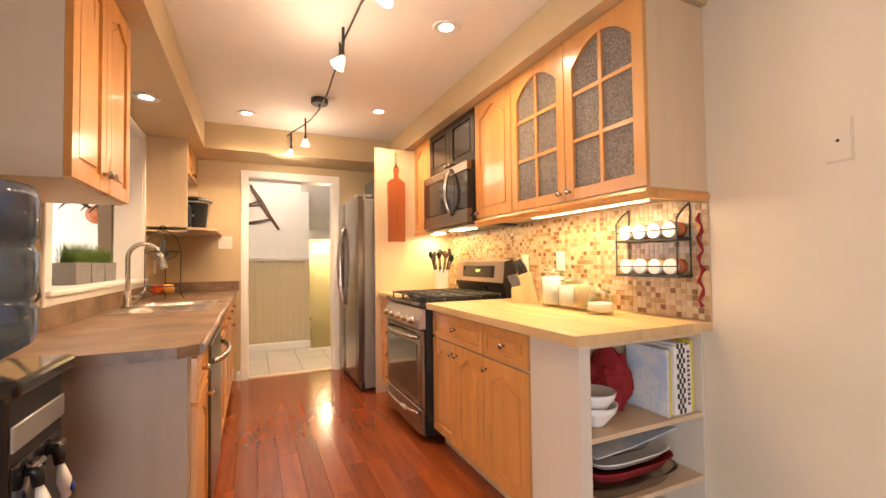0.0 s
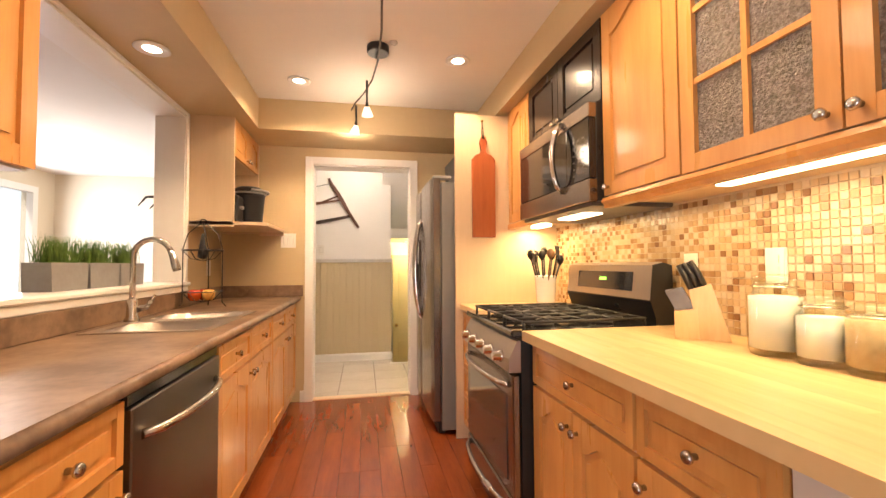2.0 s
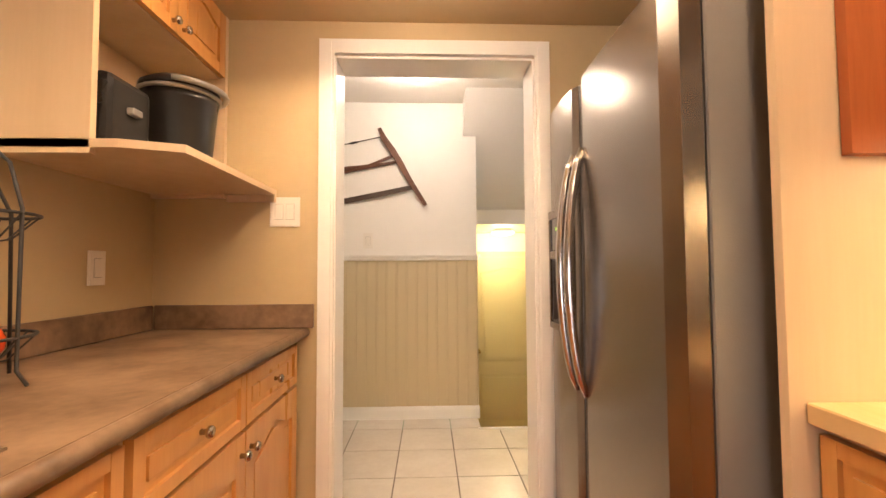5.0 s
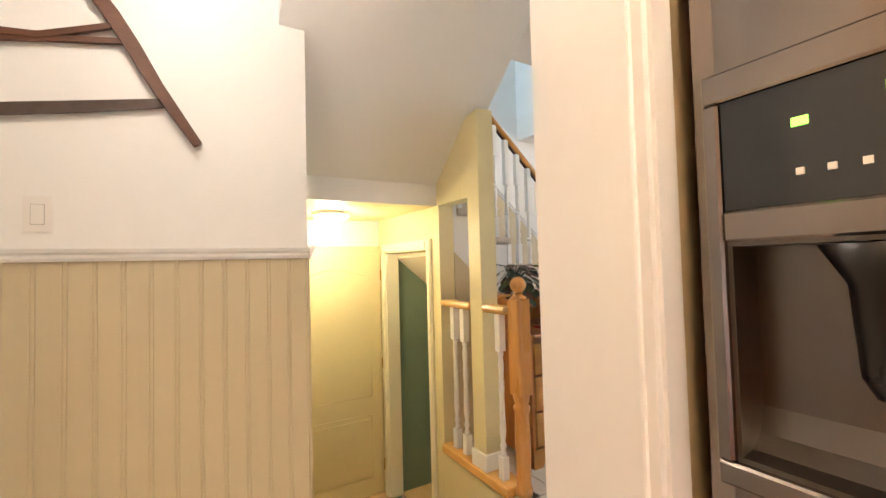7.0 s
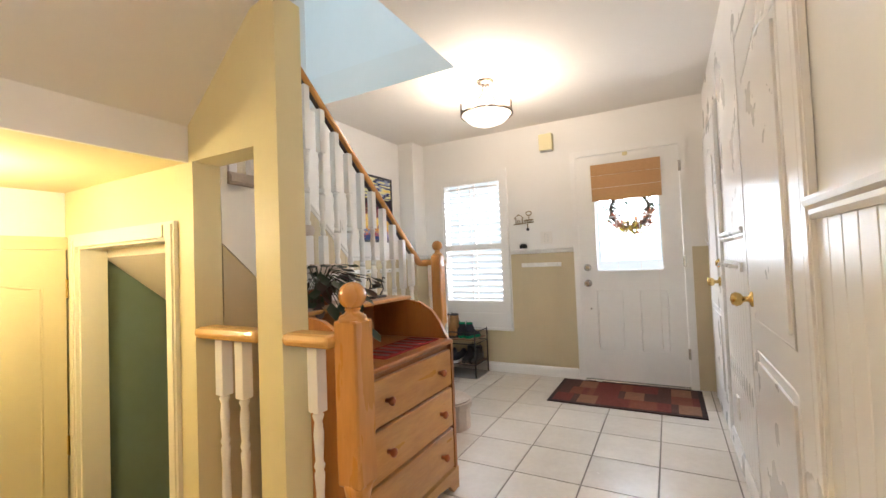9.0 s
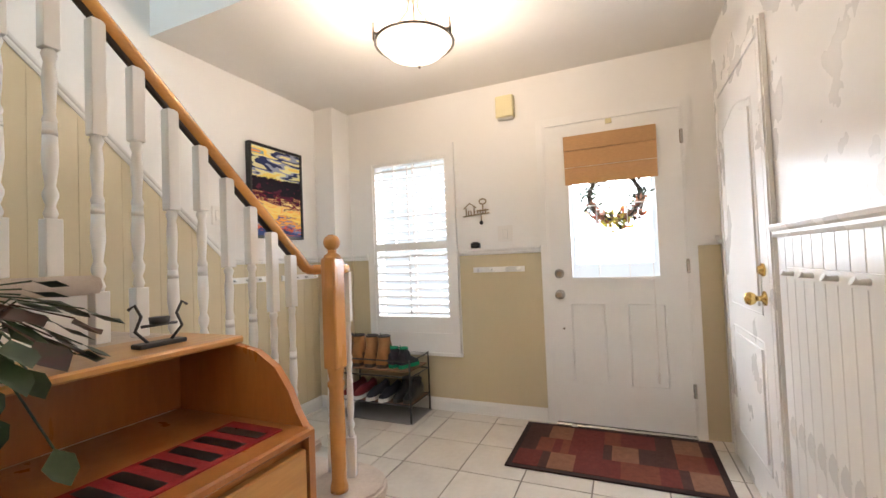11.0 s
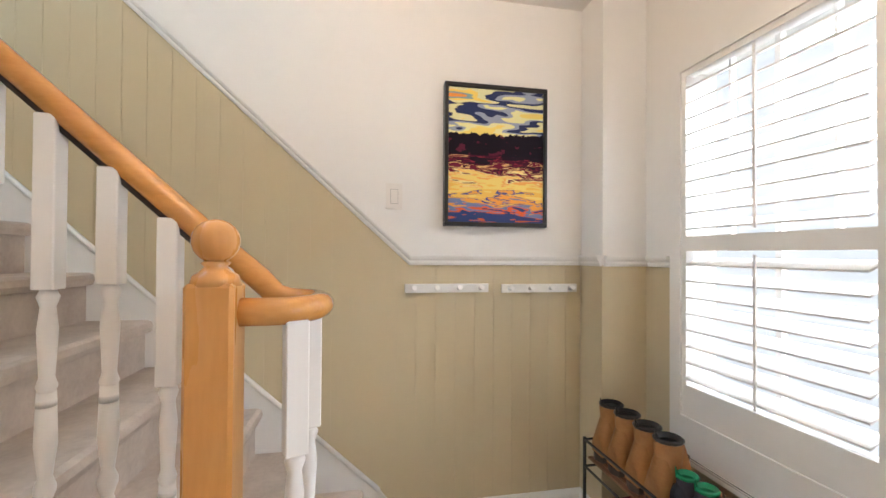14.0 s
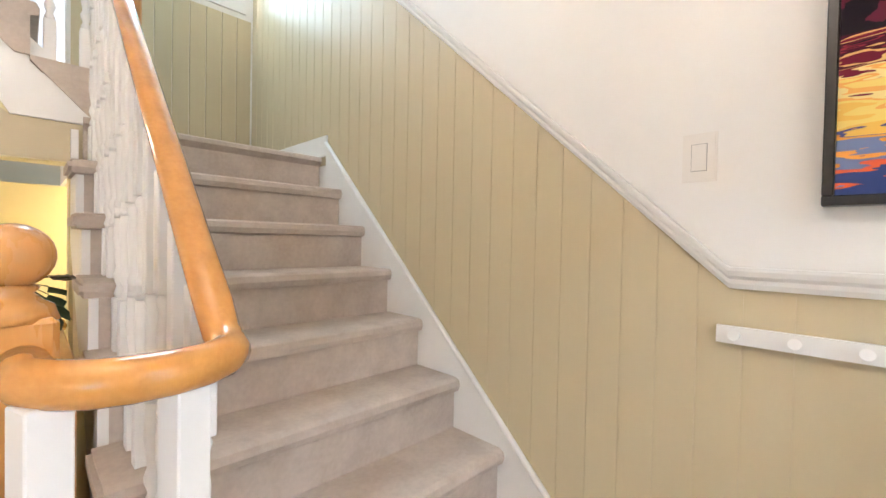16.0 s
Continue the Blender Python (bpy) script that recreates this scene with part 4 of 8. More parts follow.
bpart("sticker", (0.8575, 0.8595, 3.83, 3.87, 1.73, 1.77), BLUEWATER, fr, 0, "small pale blue sticker")
bm = bmesh.new()
prism(bm, [(3.80, 1.776), (4.12, 1.776), (4.15, 1.97), (3.78, 1.97)], 1.03, 1.42, lambda u, v, d: (d, u, v))
bn = solo("storage_bin", bm, BLACK, "black plastic bin on top of the refrigerator", "bin")

# ---------------------------------------------------------------- things on the counters
cb = thing("cutting_board", (1.21, 3.685, 1.37), "long red-brown wooden paddle board hung on the birch panel", "cutting board")
bm = bmesh.new()
pts = [(1.13, 1.375), (1.295, 1.375), (1.297, 1.92)] + [(1.225 + 0.07 * math.cos(radians(a)) * 0.95, 1.92 + 0.045 * math.sin(radians(a))) for a in (20, 50, 75)]
pts += [(1.228, 1.985), (1.238, 2.05), (1.226, 2.085), (1.212, 2.09), (1.198, 2.085), (1.186, 2.05), (1.196, 1.985)]
pts += [(1.20 - 0.07 * 0.95 * math.cos(radians(a)), 1.92 + 0.045 * math.sin(radians(a))) for a in (75, 50, 20)] + [(1.128, 1.92)]
prism(bm, pts, 0, 0.02, my(3.687, -1))
part("board", bm, CUTBOARD, cb)
part("strap", tube(bmesh.new(), [(1.206, 3.664, 2.07), (1.20, 3.675, 2.12), (1.207, 3.685, 2.20), (1.214, 3.675, 2.12), (1.212, 3.664, 2.07)], 0.003, 5), BRONZE, cb)
part("hook", lathe(bmesh.new(), [(0.008, 0), (0.008, -0.012), (0.004, -0.02)], (1.207, 3.69, 2.20), 8, "y"), BRASS, cb)

ub = thing("utensil_crock", (1.545, 3.41, 0.916), "white crock full of dark kitchen utensils on a round trivet", "utensil holder")
part("trivet", lathe(bmesh.new(), [(0.085, 0.9165), (0.085, 0.93), (0.08, 0.934)], (1.545, 3.41, 0), 20), BLOCK, ub)
part("crock", lathe(bmesh.new(), [(0.055, 0.9345), (0.058, 0.95), (0.068, 1.105), (0.072, 1.112), (0.064, 1.112), (0.052, 0.96), (0.01, 0.955)], (1.545, 3.41, 0), 20), PORCELAIN, ub)
random.seed(11)
for k in range(11):
    a = 2 * math.pi * k / 11
    top = (1.545 + 0.09 * math.cos(a), 3.41 + 0.11 * math.sin(a), 1.19 + random.uniform(0, 0.07))
    bm = tube(bmesh.new(), [(1.545 + 0.03 * math.cos(a), 3.41 + 0.03 * math.sin(a), 0.99), top], 0.006, 6)
    e = Vector(top)
    if k % 3:
        lathe(bm, [(0.004, -0.02), (0.02, 0.0), (0.026, 0.02), (0.018, 0.042), (0.004, 0.05)], e, 8)
    else:
        prism(bm, [(-0.012, -0.02), (0.012, -0.02), (0.03, 0.06), (-0.024, 0.05)], -0.004, 0.004, lambda u, v, d, e=e: (e.x + d, e.y + u, e.z + v))
    part("utensil", bm, WOODENWARE if k % 4 == 0 else BLACK, ub)

kb = thing("knife_block", (1.56, 2.18, 0.916), "pale wooden knife block with black-handled knives", "knife block")
kmap = lambda u, v, d: (1.485 + 0.85 * (0.73 * u + 0.68 * d), 2.195 + 0.85 * (0.73 * d - 0.68 * u), 0.9165 + 0.92 * v)
part("block", prism(bmesh.new(), [(0, 0), (0.09, 0), (0.085, 0.12), (0.0, 0.105)], 0, 0.07, kmap), BLOCK, kb)
part("block", prism(bmesh.new(), [(0.092, 0), (0.20, 0), (0.135, 0.215), (0.055, 0.19)], 0.005, 0.095, kmap), BLOCK, kb)
for k in range(5):
    a = 0.008 + 0.013 * k
    part("steak_knife_handle", prism(bmesh.new(), [(0.005, 0.108), (0.075, 0.121), (0.03, 0.20), (-0.035, 0.185)], a, a + 0.009, kmap), PEWTER, kb, "grey steel knife handle")
for k in range(7):
    u, d = 0.068 + 0.022 * (k % 3), 0.02 + 0.03 * (k // 3)
    z = 0.185 + 0.008 * (k % 3)
    part("knife_handle", tube(bmesh.new(), [kmap(u, z, d), kmap(u - 0.022, z + 0.05, d), kmap(u - 0.05 - 0.004 * (k % 2), z + 0.10, d)], [0.010, 0.012, 0.009], 8), BLACK, kb)


def jar(x, y, r, h, fill, fh, label, lid=True):
    j = thing("storage_jar", (x, y, 0.9165), label, "jar", "glass jars on the counter")
    part("glass", lathe(bmesh.new(), [(r * 0.9, 0.9165), (r, 0.93), (r, 0.9165 + h * 0.75), (r * 0.75, 0.9165 + h * 0.88), (r * 0.75, 0.9165 + h), (r * 0.71, 0.9165 + h), (r * 0.71, 0.9165 + h * 0.87), (r * 0.95, 0.9165 + h * 0.74), (r * 0.95, 0.935), (r * 0.5, 0.922)], (x, y, 0), 20), JARGLASS, j)
    part("contents", lathe(bmesh.new(), [(r * 0.93, 0.937), (r * 0.93, 0.937 + fh), (r * 0.5, 0.94 + fh)], (x, y, 0), 18), fill, j)
    if lid:
        part("lid", lathe(bmesh.new(), [(r * 0.78, 0.9165 + h), (r * 0.80, 0.9165 + h + 0.012), (r * 0.6, 0.9165 + h + 0.02), (r * 0.15, 0.9165 + h + 0.022)], (x, y, 0), 18), JARGLASS, j)
    part("clasp", tube(bmesh.new(), arc((x, y, 0.9165 + h * 0.93), r * 0.8, 0, 350, 20, "xy"), 0.003, 5), NICKEL, j)


jar(1.58, 1.90, 0.070, 0.215, FLOUR, 0.15, "tall clip-top glass jar of white flour")
jar(1.58, 1.77, 0.060, 0.165, FLOUR, 0.105, "clip-top glass jar of white sugar")
jar(1.583, 1.655, 0.058, 0.15, OATS, 0.11, "clip-top glass jar of pale oats")
jar(1.55, 1.515, 0.063, 0.115, FLOUR, 0.035, "squat clip-top glass jar with a little flour")

# spice rack on the tiled wall
sr = thing("spice_rack", (1.70, 1.34, 1.09), "black wire wall rack with two rows of white-lidded spice jars", "spice rack")
for z in (1.10, 1.265):
    bpart("shelf", (1.655, 1.752, 1.172, 1.512, z, z + 0.012), IRON, sr, 0.001)
for y in (1.177, 1.507):
    for x in (1.66, 1.748):
        part("post", tube(bmesh.new(), [(x, y, 1.10), (x, y, 1.36)], 0.004, 6), IRON, sr)
    part("hanger", tube(bmesh.new(), [(1.66, y, 1.36), (1.70, y, 1.40), (1.748, y, 1.43), (1.752, y, 1.38), (1.748, y, 1.36)], 0.004, 6), IRON, sr)
for z in (1.15, 1.315):
    part("rail", tube(bmesh.new(), [(1.66, 1.177, z), (1.66, 1.507, z)], 0.003, 6), IRON, sr)
for z in (1.112, 1.277):
    for k in range(4):
        y = 1.222 + 0.08 * k
        sj = thing("spice_jar", (1.70, y, z), "glass spice jar with a round white lid in the wire rack", "jar", "spice jars")
        part("glass", lathe(bmesh.new(), [(0.033, 0.0), (0.035, -0.006), (0.035, 0.05), (0.03, 0.055)], (1.695, y, z + 0.037), 14, "x"), OATS if k % 2 else CUTBOARD, sj)
        part("lid", lathe(bmesh.new(), [(0.034, 0.0), (0.036, -0.004), (0.036, -0.018), (0.033, -0.021)], (1.689, y, z + 0.037), 16, "x"), PORCELAIN, sj, "round white lid")
ch = solo("chilli_garland", tube(bmesh.new(), [(1.752, 1.135 + 0.012 * math.sin(k * 1.9), 1.38 - 0.027 * k) for k in range(16)], [0.004 + 0.006 * (k % 2) for k in range(16)], 6), RED, "string of dried red chillies on the tiles", "garland")


def wall_plate(m, u, v, w, h, toggles, label, kind="switch"):
    p = thing("wall_switch" if kind == "switch" else "wall_outlet", m(u, v, 0), label, kind)
    bm = bmesh.new()
    prism(bm, [(u - w / 2, v - h / 2), (u + w / 2, v - h / 2), (u + w / 2, v + h / 2), (u - w / 2, v + h / 2)], 0, 0.004, m)
    prism(bm, [(u - w / 2 + 0.004, v - h / 2 + 0.004), (u + w / 2 - 0.004, v - h / 2 + 0.004), (u + w / 2 - 0.004, v + h / 2 - 0.004), (u - w / 2 + 0.004, v + h / 2 - 0.004)], 0.004, 0.007, m)
    pl = part("plate", bm, PLATE, p)
    for k in range(toggles):
        c = u + (k - (toggles - 1) / 2) * 0.046
        if kind == "switch":
            # thin grey sheet on the plate, drawing the gap's shade as colour
            gap = prism(bmesh.new(), [(c - 0.0175, v - 0.0335), (c + 0.0175, v - 0.0335), (c + 0.0175, v + 0.0335), (c - 0.0175, v + 0.0335)], 0.0065, 0.0074, m)
            part("recess", gap, GAPSHADE, p)
            bm = bmesh.new()
            prism(bm, [(c - 0.016, v - 0.032), (c + 0.016, v - 0.032), (c + 0.016, v + 0.032), (c - 0.016, v + 0.032)], 0.007, 0.0095, m)
            prism(bm, [(c - 0.012, v - 0.028), (c + 0.012, v - 0.028), (c + 0.012, v - 0.004), (c - 0.012, v - 0.004)], 0.0095, 0.012, m)
            part("rocker", bm, PLATE, p)
        else:
            for dv in (-0.02, 0.02):
                bm = bmesh.new()
                prism(bm, [(c - 0.014, v + dv - 0.013), (c + 0.014, v + dv - 0.013), (c + 0.014, v + dv + 0.013), (c - 0.014, v + dv + 0.013)], 0.007, 0.009, m)
                part("socket", bm, PLATE, p)
    return p


wall_plate(my(4.72, -1), -0.265, 1.405, 0.125, 0.125, 2, "white double rocker switch plate on the tan wall")
wall_plate(mx(-0.81), 4.42, 1.17, 0.075, 0.12, 1, "white switch plate under the open cabinet")
wall_plate(mx(-0.81), 1.85, 1.15, 0.075, 0.12, 1, "white outlet plate above the counter", "outlet")
wall_plate(mx(1.757, -1), 2.415, 1.168, 0.075, 0.12, 1, "white outlet plate on the tiled backsplash", "outlet")
wall_plate(mx(1.757, -1), 2.042, 1.178, 0.075, 0.12, 1, "white outlet plate on the tiled backsplash", "outlet")
bp = wall_plate(mx(1.765, -1), 0.66, 1.57, 0.075, 0.14, 0, "cream painted blank cover plate with one screw on the wall")
bp.children[0].data.materials[0] = CREAM
part("screw", lathe(bmesh.new(), [(0.005, 0), (0.005, -0.002), (0.002, -0.003)], (1.758, 0.66, 1.57), 10, "x"), BRONZE, bp)
wall_plate(my(6.22, -1), -0.13, 1.376, 0.075, 0.12, 1, "white rocker switch on the hall wall")
wall_plate(mx(4.855, -1), 6.255, 1.35, 0.115, 0.12, 1, "white switch plate above the foyer wainscot")
wall_plate(my(7.82, -1), 3.69, 1.51, 0.075, 0.12, 1, "white rocker switch above the stair wainscot")
wall_plate(my(4.911), 3.53, 0.30, 0.075, 0.12, 1, "white outlet plate on the glossy beadboard", "outlet")
cord = solo("power_cord", tube(bmesh.new(), [(-0.785, 1.85, 1.15), (-0.74, 1.85, 1.16), (-0.70, 1.88, 1.15), (-0.69, 1.87, 1.08), (-0.72, 1.80, 1.0), (-0.76, 1.72, 0.93), (-0.76, 1.62, 0.925)], 0.006, 6), BLACK, "black power cord plugged into the wall outlet", "cord")

# fruit rack
fx, fy = -0.655, 3.86
fk = thing("fruit_rack", (fx, fy, 0.916), "black wire two-tier fruit stand holding apples", "fruit stand")
for a in (0, 180):
    dx = 0.12 * math.cos(radians(a))
    part("side_wire", tube(bmesh.new(), [(fx + dx * 1.2, fy, 0.92), (fx + dx, fy, 0.95), (fx + dx, fy, 1.30), (fx + dx * 0.75, fy, 1.40), (fx + dx * 0.25, fy, 1.455), (fx + dx * 0.1, fy, 1.47)], 0.004, 6), IRON, fk)
part("back_wire", tube(bmesh.new(), [(fx, fy + 0.11, 0.92), (fx, fy + 0.10, 1.30), (fx, fy, 1.47)], 0.004, 6), IRON, fk)
part("finial", tube(bmesh.new(), arc((fx, fy, 1.475), 0.02, 0, 340, 12), 0.004, 6), IRON, fk)
for z, r in ((1.02, 0.12), (1.29, 0.12)):
    bm = bmesh.new()
    tube(bm, arc((fx, fy, z), r, 0, 351, 24, "xy"), 0.004, 6, True)
    for k in range(10):
        a = radians(36 * k)
        tube(bm, [(fx + r * math.cos(a), fy + r * math.sin(a), z), (fx + 0.6 * r * math.cos(a), fy + 0.6 * r * math.sin(a), z - 0.055), (fx, fy, z - 0.07)], 0.002, 4)
    part("basket", bm, IRON, fk)
apple = [(0.004, -0.034), (0.025, -0.036), (0.038, -0.012), (0.040, 0.01), (0.030, 0.032), (0.010, 0.034), (0.003, 0.026)]
for dx, dy, mt, lb in ((-0.035, -0.03, FRUITR, "red"), (0.045, -0.02, FRUITY, "yellow"), (0.0, 0.045, FRUITR, "red")):
    solo("apple", lathe(bmesh.new(), apple, (fx + dx, fy + dy, 1.0), 14), mt, f"ripe {lb} apple lying in the wire basket", "fruit", "apples")
solo("garlic_braid", tube(bmesh.new(), [(fx, fy - 0.01, 1.245), (fx + 0.01, fy - 0.02, 1.27), (fx, fy - 0.01, 1.32), (fx, fy, 1.40)], [0.03, 0.035, 0.02, 0.008], 8), BLACK, "dark bundle hanging in the upper wire basket", "decoration")

# coffee maker and toaster in the niche
cm = thing("coffee_maker", (-0.50, 4.36, 1.497), "black single-cup coffee maker with a silver band", "coffee maker")
part("body", lathe(bmesh.new(), [(0.095, 1.4975), (0.10, 1.55), (0.115, 1.72), (0.12, 1.74)], (-0.50, 4.36, 0), 20), BLACK, cm)
part("lid", lathe(bmesh.new(), [(0.122, 1.755), (0.12, 1.775), (0.08, 1.80), (0.01, 1.805)], (-0.50, 4.36, 0), 20), BLACK, cm)
part("silver_band", lathe(bmesh.new(), [(0.121, 1.741), (0.126, 1.745), (0.126, 1.752), (0.121, 1.755)], (-0.50, 4.36, 0), 20), SILVER, cm, "silver band")
part("handle", tube(bmesh.new(), arc((-0.50, 4.36, 1.765), 0.14, -70, 60, 10, "xy"), 0.010, 8), SILVER, cm, "silver lid handle")
ts = thing("toaster", (-0.6, 4.2, 1.497), "black toaster on the open cabinet shelf", "toaster")
bpart("body", (-0.74, -0.50, 4.04, 4.22, 1.4985, 1.70), BLACK, ts, 0.02)
bpart("slots", (-0.71, -0.53, 4.09, 4.17, 1.695, 1.702), DARKGREY, ts, 0.001)
bpart("lever", (-0.502, -0.48, 4.11, 4.15, 1.60, 1.62), SILVER, ts, 0.003)

# water cooler
wk = thing("water_cooler", (-0.645, 1.335, 0), "black water cooler with a blue bottle and hot and cold taps", "water cooler")
bpart("cabinet", (-0.80, -0.50, 1.185, 1.49, 0.0, 0.90), BLACK, wk, 0.015)
bpart("top_cap", (-0.81 + 0.012, -0.475, 1.175, 1.50, 0.895, 0.935), BLACKGLASS, wk, 0.012)
bpart("silver_trim", (-0.50, -0.492, 1.20, 1.475, 0.77, 0.83), SILVER, wk, 0.003, "silver trim band")
bt = part("bottle", lathe(bmesh.new(), [(0.05, 0.936), (0.06, 0.95), (0.125, 0.99), (0.137, 1.02), (0.137, 1.08), (0.128, 1.09), (0.128, 1.11), (0.137, 1.12), (0.137, 1.22), (0.128, 1.23), (0.128, 1.25), (0.137, 1.26), (0.137, 1.36), (0.125, 1.39), (0.03, 1.40)], (-0.645, 1.335, 0), 28), BLUEWATER, wk, "translucent blue water bottle")
bpart("tap_recess", (-0.502, -0.496, 1.205, 1.47, 0.30, 0.74), BLACKGLASS, wk, 0.002)
for y, mt in ((1.275, REDTAP), (1.395, BLUE)):
    part("tap", tube(bmesh.new(), [(-0.50, y, 0.705), (-0.478, y, 0.70), (-0.474, y, 0.665)], [0.017, 0.016, 0.013], 10), BLACK, wk)
    bpart("tap_cap", (-0.494, -0.466, y - 0.02, y + 0.02, 0.712, 0.728), CHROME, wk, 0.005, "bright tap cap")
    pd = part("tap_paddle", tube(bmesh.new(), [(-0.474, y, 0.668), (-0.466, y, 0.62), (-0.460, y, 0.575)], [0.007, 0.017, 0.010], 10), PORCELAIN, wk, "white tap paddle")
    part("colour_mark", lathe(bmesh.new(), [(0.011, 0), (0.012, 0.003), (0.006, 0.006)], (-0.449, y, 0.60), 12, "x"), mt, pd)

# things on the open shelves
for z, r in ((0.526, 0.085), (0.575, 0.08)):
    solo("bowl", lathe(bmesh.new(), [(r * 0.5, z), (r * 0.55, z + 0.008), (r, z + 0.055), (r * 1.12, z + 0.085), (r * 1.06, z + 0.085), (r * 0.9, z + 0.055), (r * 0.3, z + 0.014)], (1.235, 1.25, 0), 18), PORCELAIN, "white porcelain bowl stacked on the shelf", "bowl", "stacked bowls")
bag = bmesh.new()
bmesh.ops.create_icosphere(bag, subdivisions=3, radius=1.0)
for v in bag.verts:
    n = noise.noise(v.co * 2.2) * 0.25
    v.co = Vector((1.40, 1.33, 0.655)) + Vector((v.co.x * 0.115 * (1 - 0.45 * max(0, v.co.z)), v.co.y * 0.085, v.co.z * 0.145)) * (1 + n * 1.1 + 0.10 * math.sin(9 * v.co.x + 4 * v.co.z))
    v.co.z = max(v.co.z, 0.5255)
solo("cloth_bag", bag, RED, "crumpled dark red cloth bag on the shelf", "bag")
xx = 1.555
for w, h, mt, gap, lb in ((0.012, 0.28, PAPER, 0.003, "blue and white printed magazine standing on the shelf"), (0.010, 0.27, YELLOWP, 0.02, "slim yellow booklet standing on the shelf"), (0.012, 0.29, PORCELAIN, 0.003, "thin white booklet standing on the shelf"), (0.05, 0.30, None, 0.003, "black and white chequered cookbook"), (0.035, 0.29, PORCELAIN, 0.003, "white cookbook with grey spine lettering"), (0.012, 0.305, YELLOWP, 0.003, "tall yellow-edged cookbook by the wall")):
    b = thing("book", (xx, 1.2, 0.525), lb, "book", "books on the shelf")
    cv = bpart("cover", (xx, xx + w, 1.16, 1.37, 0.5255, 0.5255 + h), mt or PORCELAIN, b, 0.002)
    if not mt:
        for i in range(4):
            for j in range(14):
                if (i + j) % 2:
                    bpart("check", (xx + 0.0125 * i, xx + 0.0125 * (i + 1), 1.1585, 1.1605, 0.53 + 0.021 * j, 0.551 + 0.021 * j), BLACK, cv, 0)
    if w == 0.035:
        for j in range(12):
            bpart("spine_mark", (xx + 0.01, xx + 0.025, 1.1585, 1.1605, 0.56 + 0.02 * j, 0.572 + 0.02 * j), DARKGREY, cv, 0)
    xx += w + gap


def dish(z, hw, hd, h, mt, label):
    bm = bmesh.new()
    rings = []
    for zz, k in ((z, 0.86), (z + h, 1.0), (z + h + 0.008, 1.06), (z + h + 0.008, 1.0), (z + 0.008, 0.82)):
        rings.append([bm.verts.new((1.40 + k * hw * math.copysign(abs(math.cos(a)) ** 0.5, math.cos(a)), 1.31 + k * hd * math.copysign(abs(math.sin(a)) ** 0.5, math.sin(a)), zz)) for a in [2 * math.pi * j / 28 for j in range(28)]])
    for a, b in zip(rings, rings[1:]):
        for j in range(28):
            bm.faces.new((a[j], a[(j + 1) % 28], b[(j + 1) % 28], b[j])).smooth = True
    bm.faces.new(rings[0]), bm.faces.new(rings[-1])
    return solo("baking_dish", bm, mt, label, "dish", "stacked baking dishes")


dish(0.2605, 0.24, 0.16, 0.045, GLASS, "clear glass baking dish at the bottom of the stack")
dish(0.315, 0.225, 0.15, 0.035, RED, "red baking dish stacked on a glass one")
dish(0.36, 0.21, 0.145, 0.025, PORCELAIN, "white oval baking dish in the stack")
dish(0.395, 0.15, 0.11, 0.03, GLASS, "small clear glass dish on top of the stack")
bm = bmesh.new()
prism(bm, [(1.16, 0.435), (1.36, 0.445), (1.60, 0.475), (1.60, 0.479), (1.36, 0.449), (1.16, 0.439)], 1.16, 1.32, lambda u, v, d: (u, d, v))
solo("leaflet", bm, PAPER, "blue and white leaflet lying over the dishes", "paper")

# ---------------------------------------------------------------- lamps of the kitchen
for x, y, z in POTS:
    p = thing("recessed_light", (x, y, z - 0.01), "round recessed ceiling light with a white trim ring, lit", "ceiling light", "recessed lights")
    part("trim_ring", lathe(bmesh.new(), [(0.052, z - 0.001), (0.075, z - 0.001), (0.078, z - 0.007), (0.068, z - 0.011), (0.054, z - 0.006)], (x, y, 0), 24), TRIM, p)
    part("lens", lathe(bmesh.new(), [(0.05, z - 0.001), (0.05, z - 0.004), (0.03, z - 0.008)], (x, y, 0), 20), BULB, p, "glowing lens")
tr = thing("track_light", (0.467, 3.32, 2.44), "dark bronze flexible track light with small white glass shades", "track light")
part("canopy", lathe(bmesh.new(), [(0.065, 2.479), (0.065, 2.44), (0.06, 2.435)], (0.467, 3.32, 0), 20), IRON, tr)
part("stem", tube(bmesh.new(), [(0.467, 3.32, 2.436), (0.467, 3.32, 2.395)], 0.008, 8), IRON, tr)
TRACK = [(0.29, 4.19, 2.41), (0.32, 4.05, 2.41), (0.385, 3.85, 2.41), (0.44, 3.62, 2.41), (0.467, 3.32, 2.40), (0.475, 3.0, 2.40), (0.46, 2.6, 2.40), (0.44, 2.2, 2.40), (0.45, 1.85, 2.40), (0.50, 1.5, 2.40), (0.56, 1.1, 2.40)]
part("rail", tube(bmesh.new(), TRACK, 0.006, 8), BRONZE, tr)
part("ceiling_clip", tube(bmesh.new(), [(0.455, 2.4, 2.479), (0.455, 2.4, 2.39)], 0.007, 8), IRON, tr)
part("ceiling_clip", tube(bmesh.new(), [(0.47, 1.7, 2.479), (0.47, 1.7, 2.39)], 0.007, 8), IRON, tr)
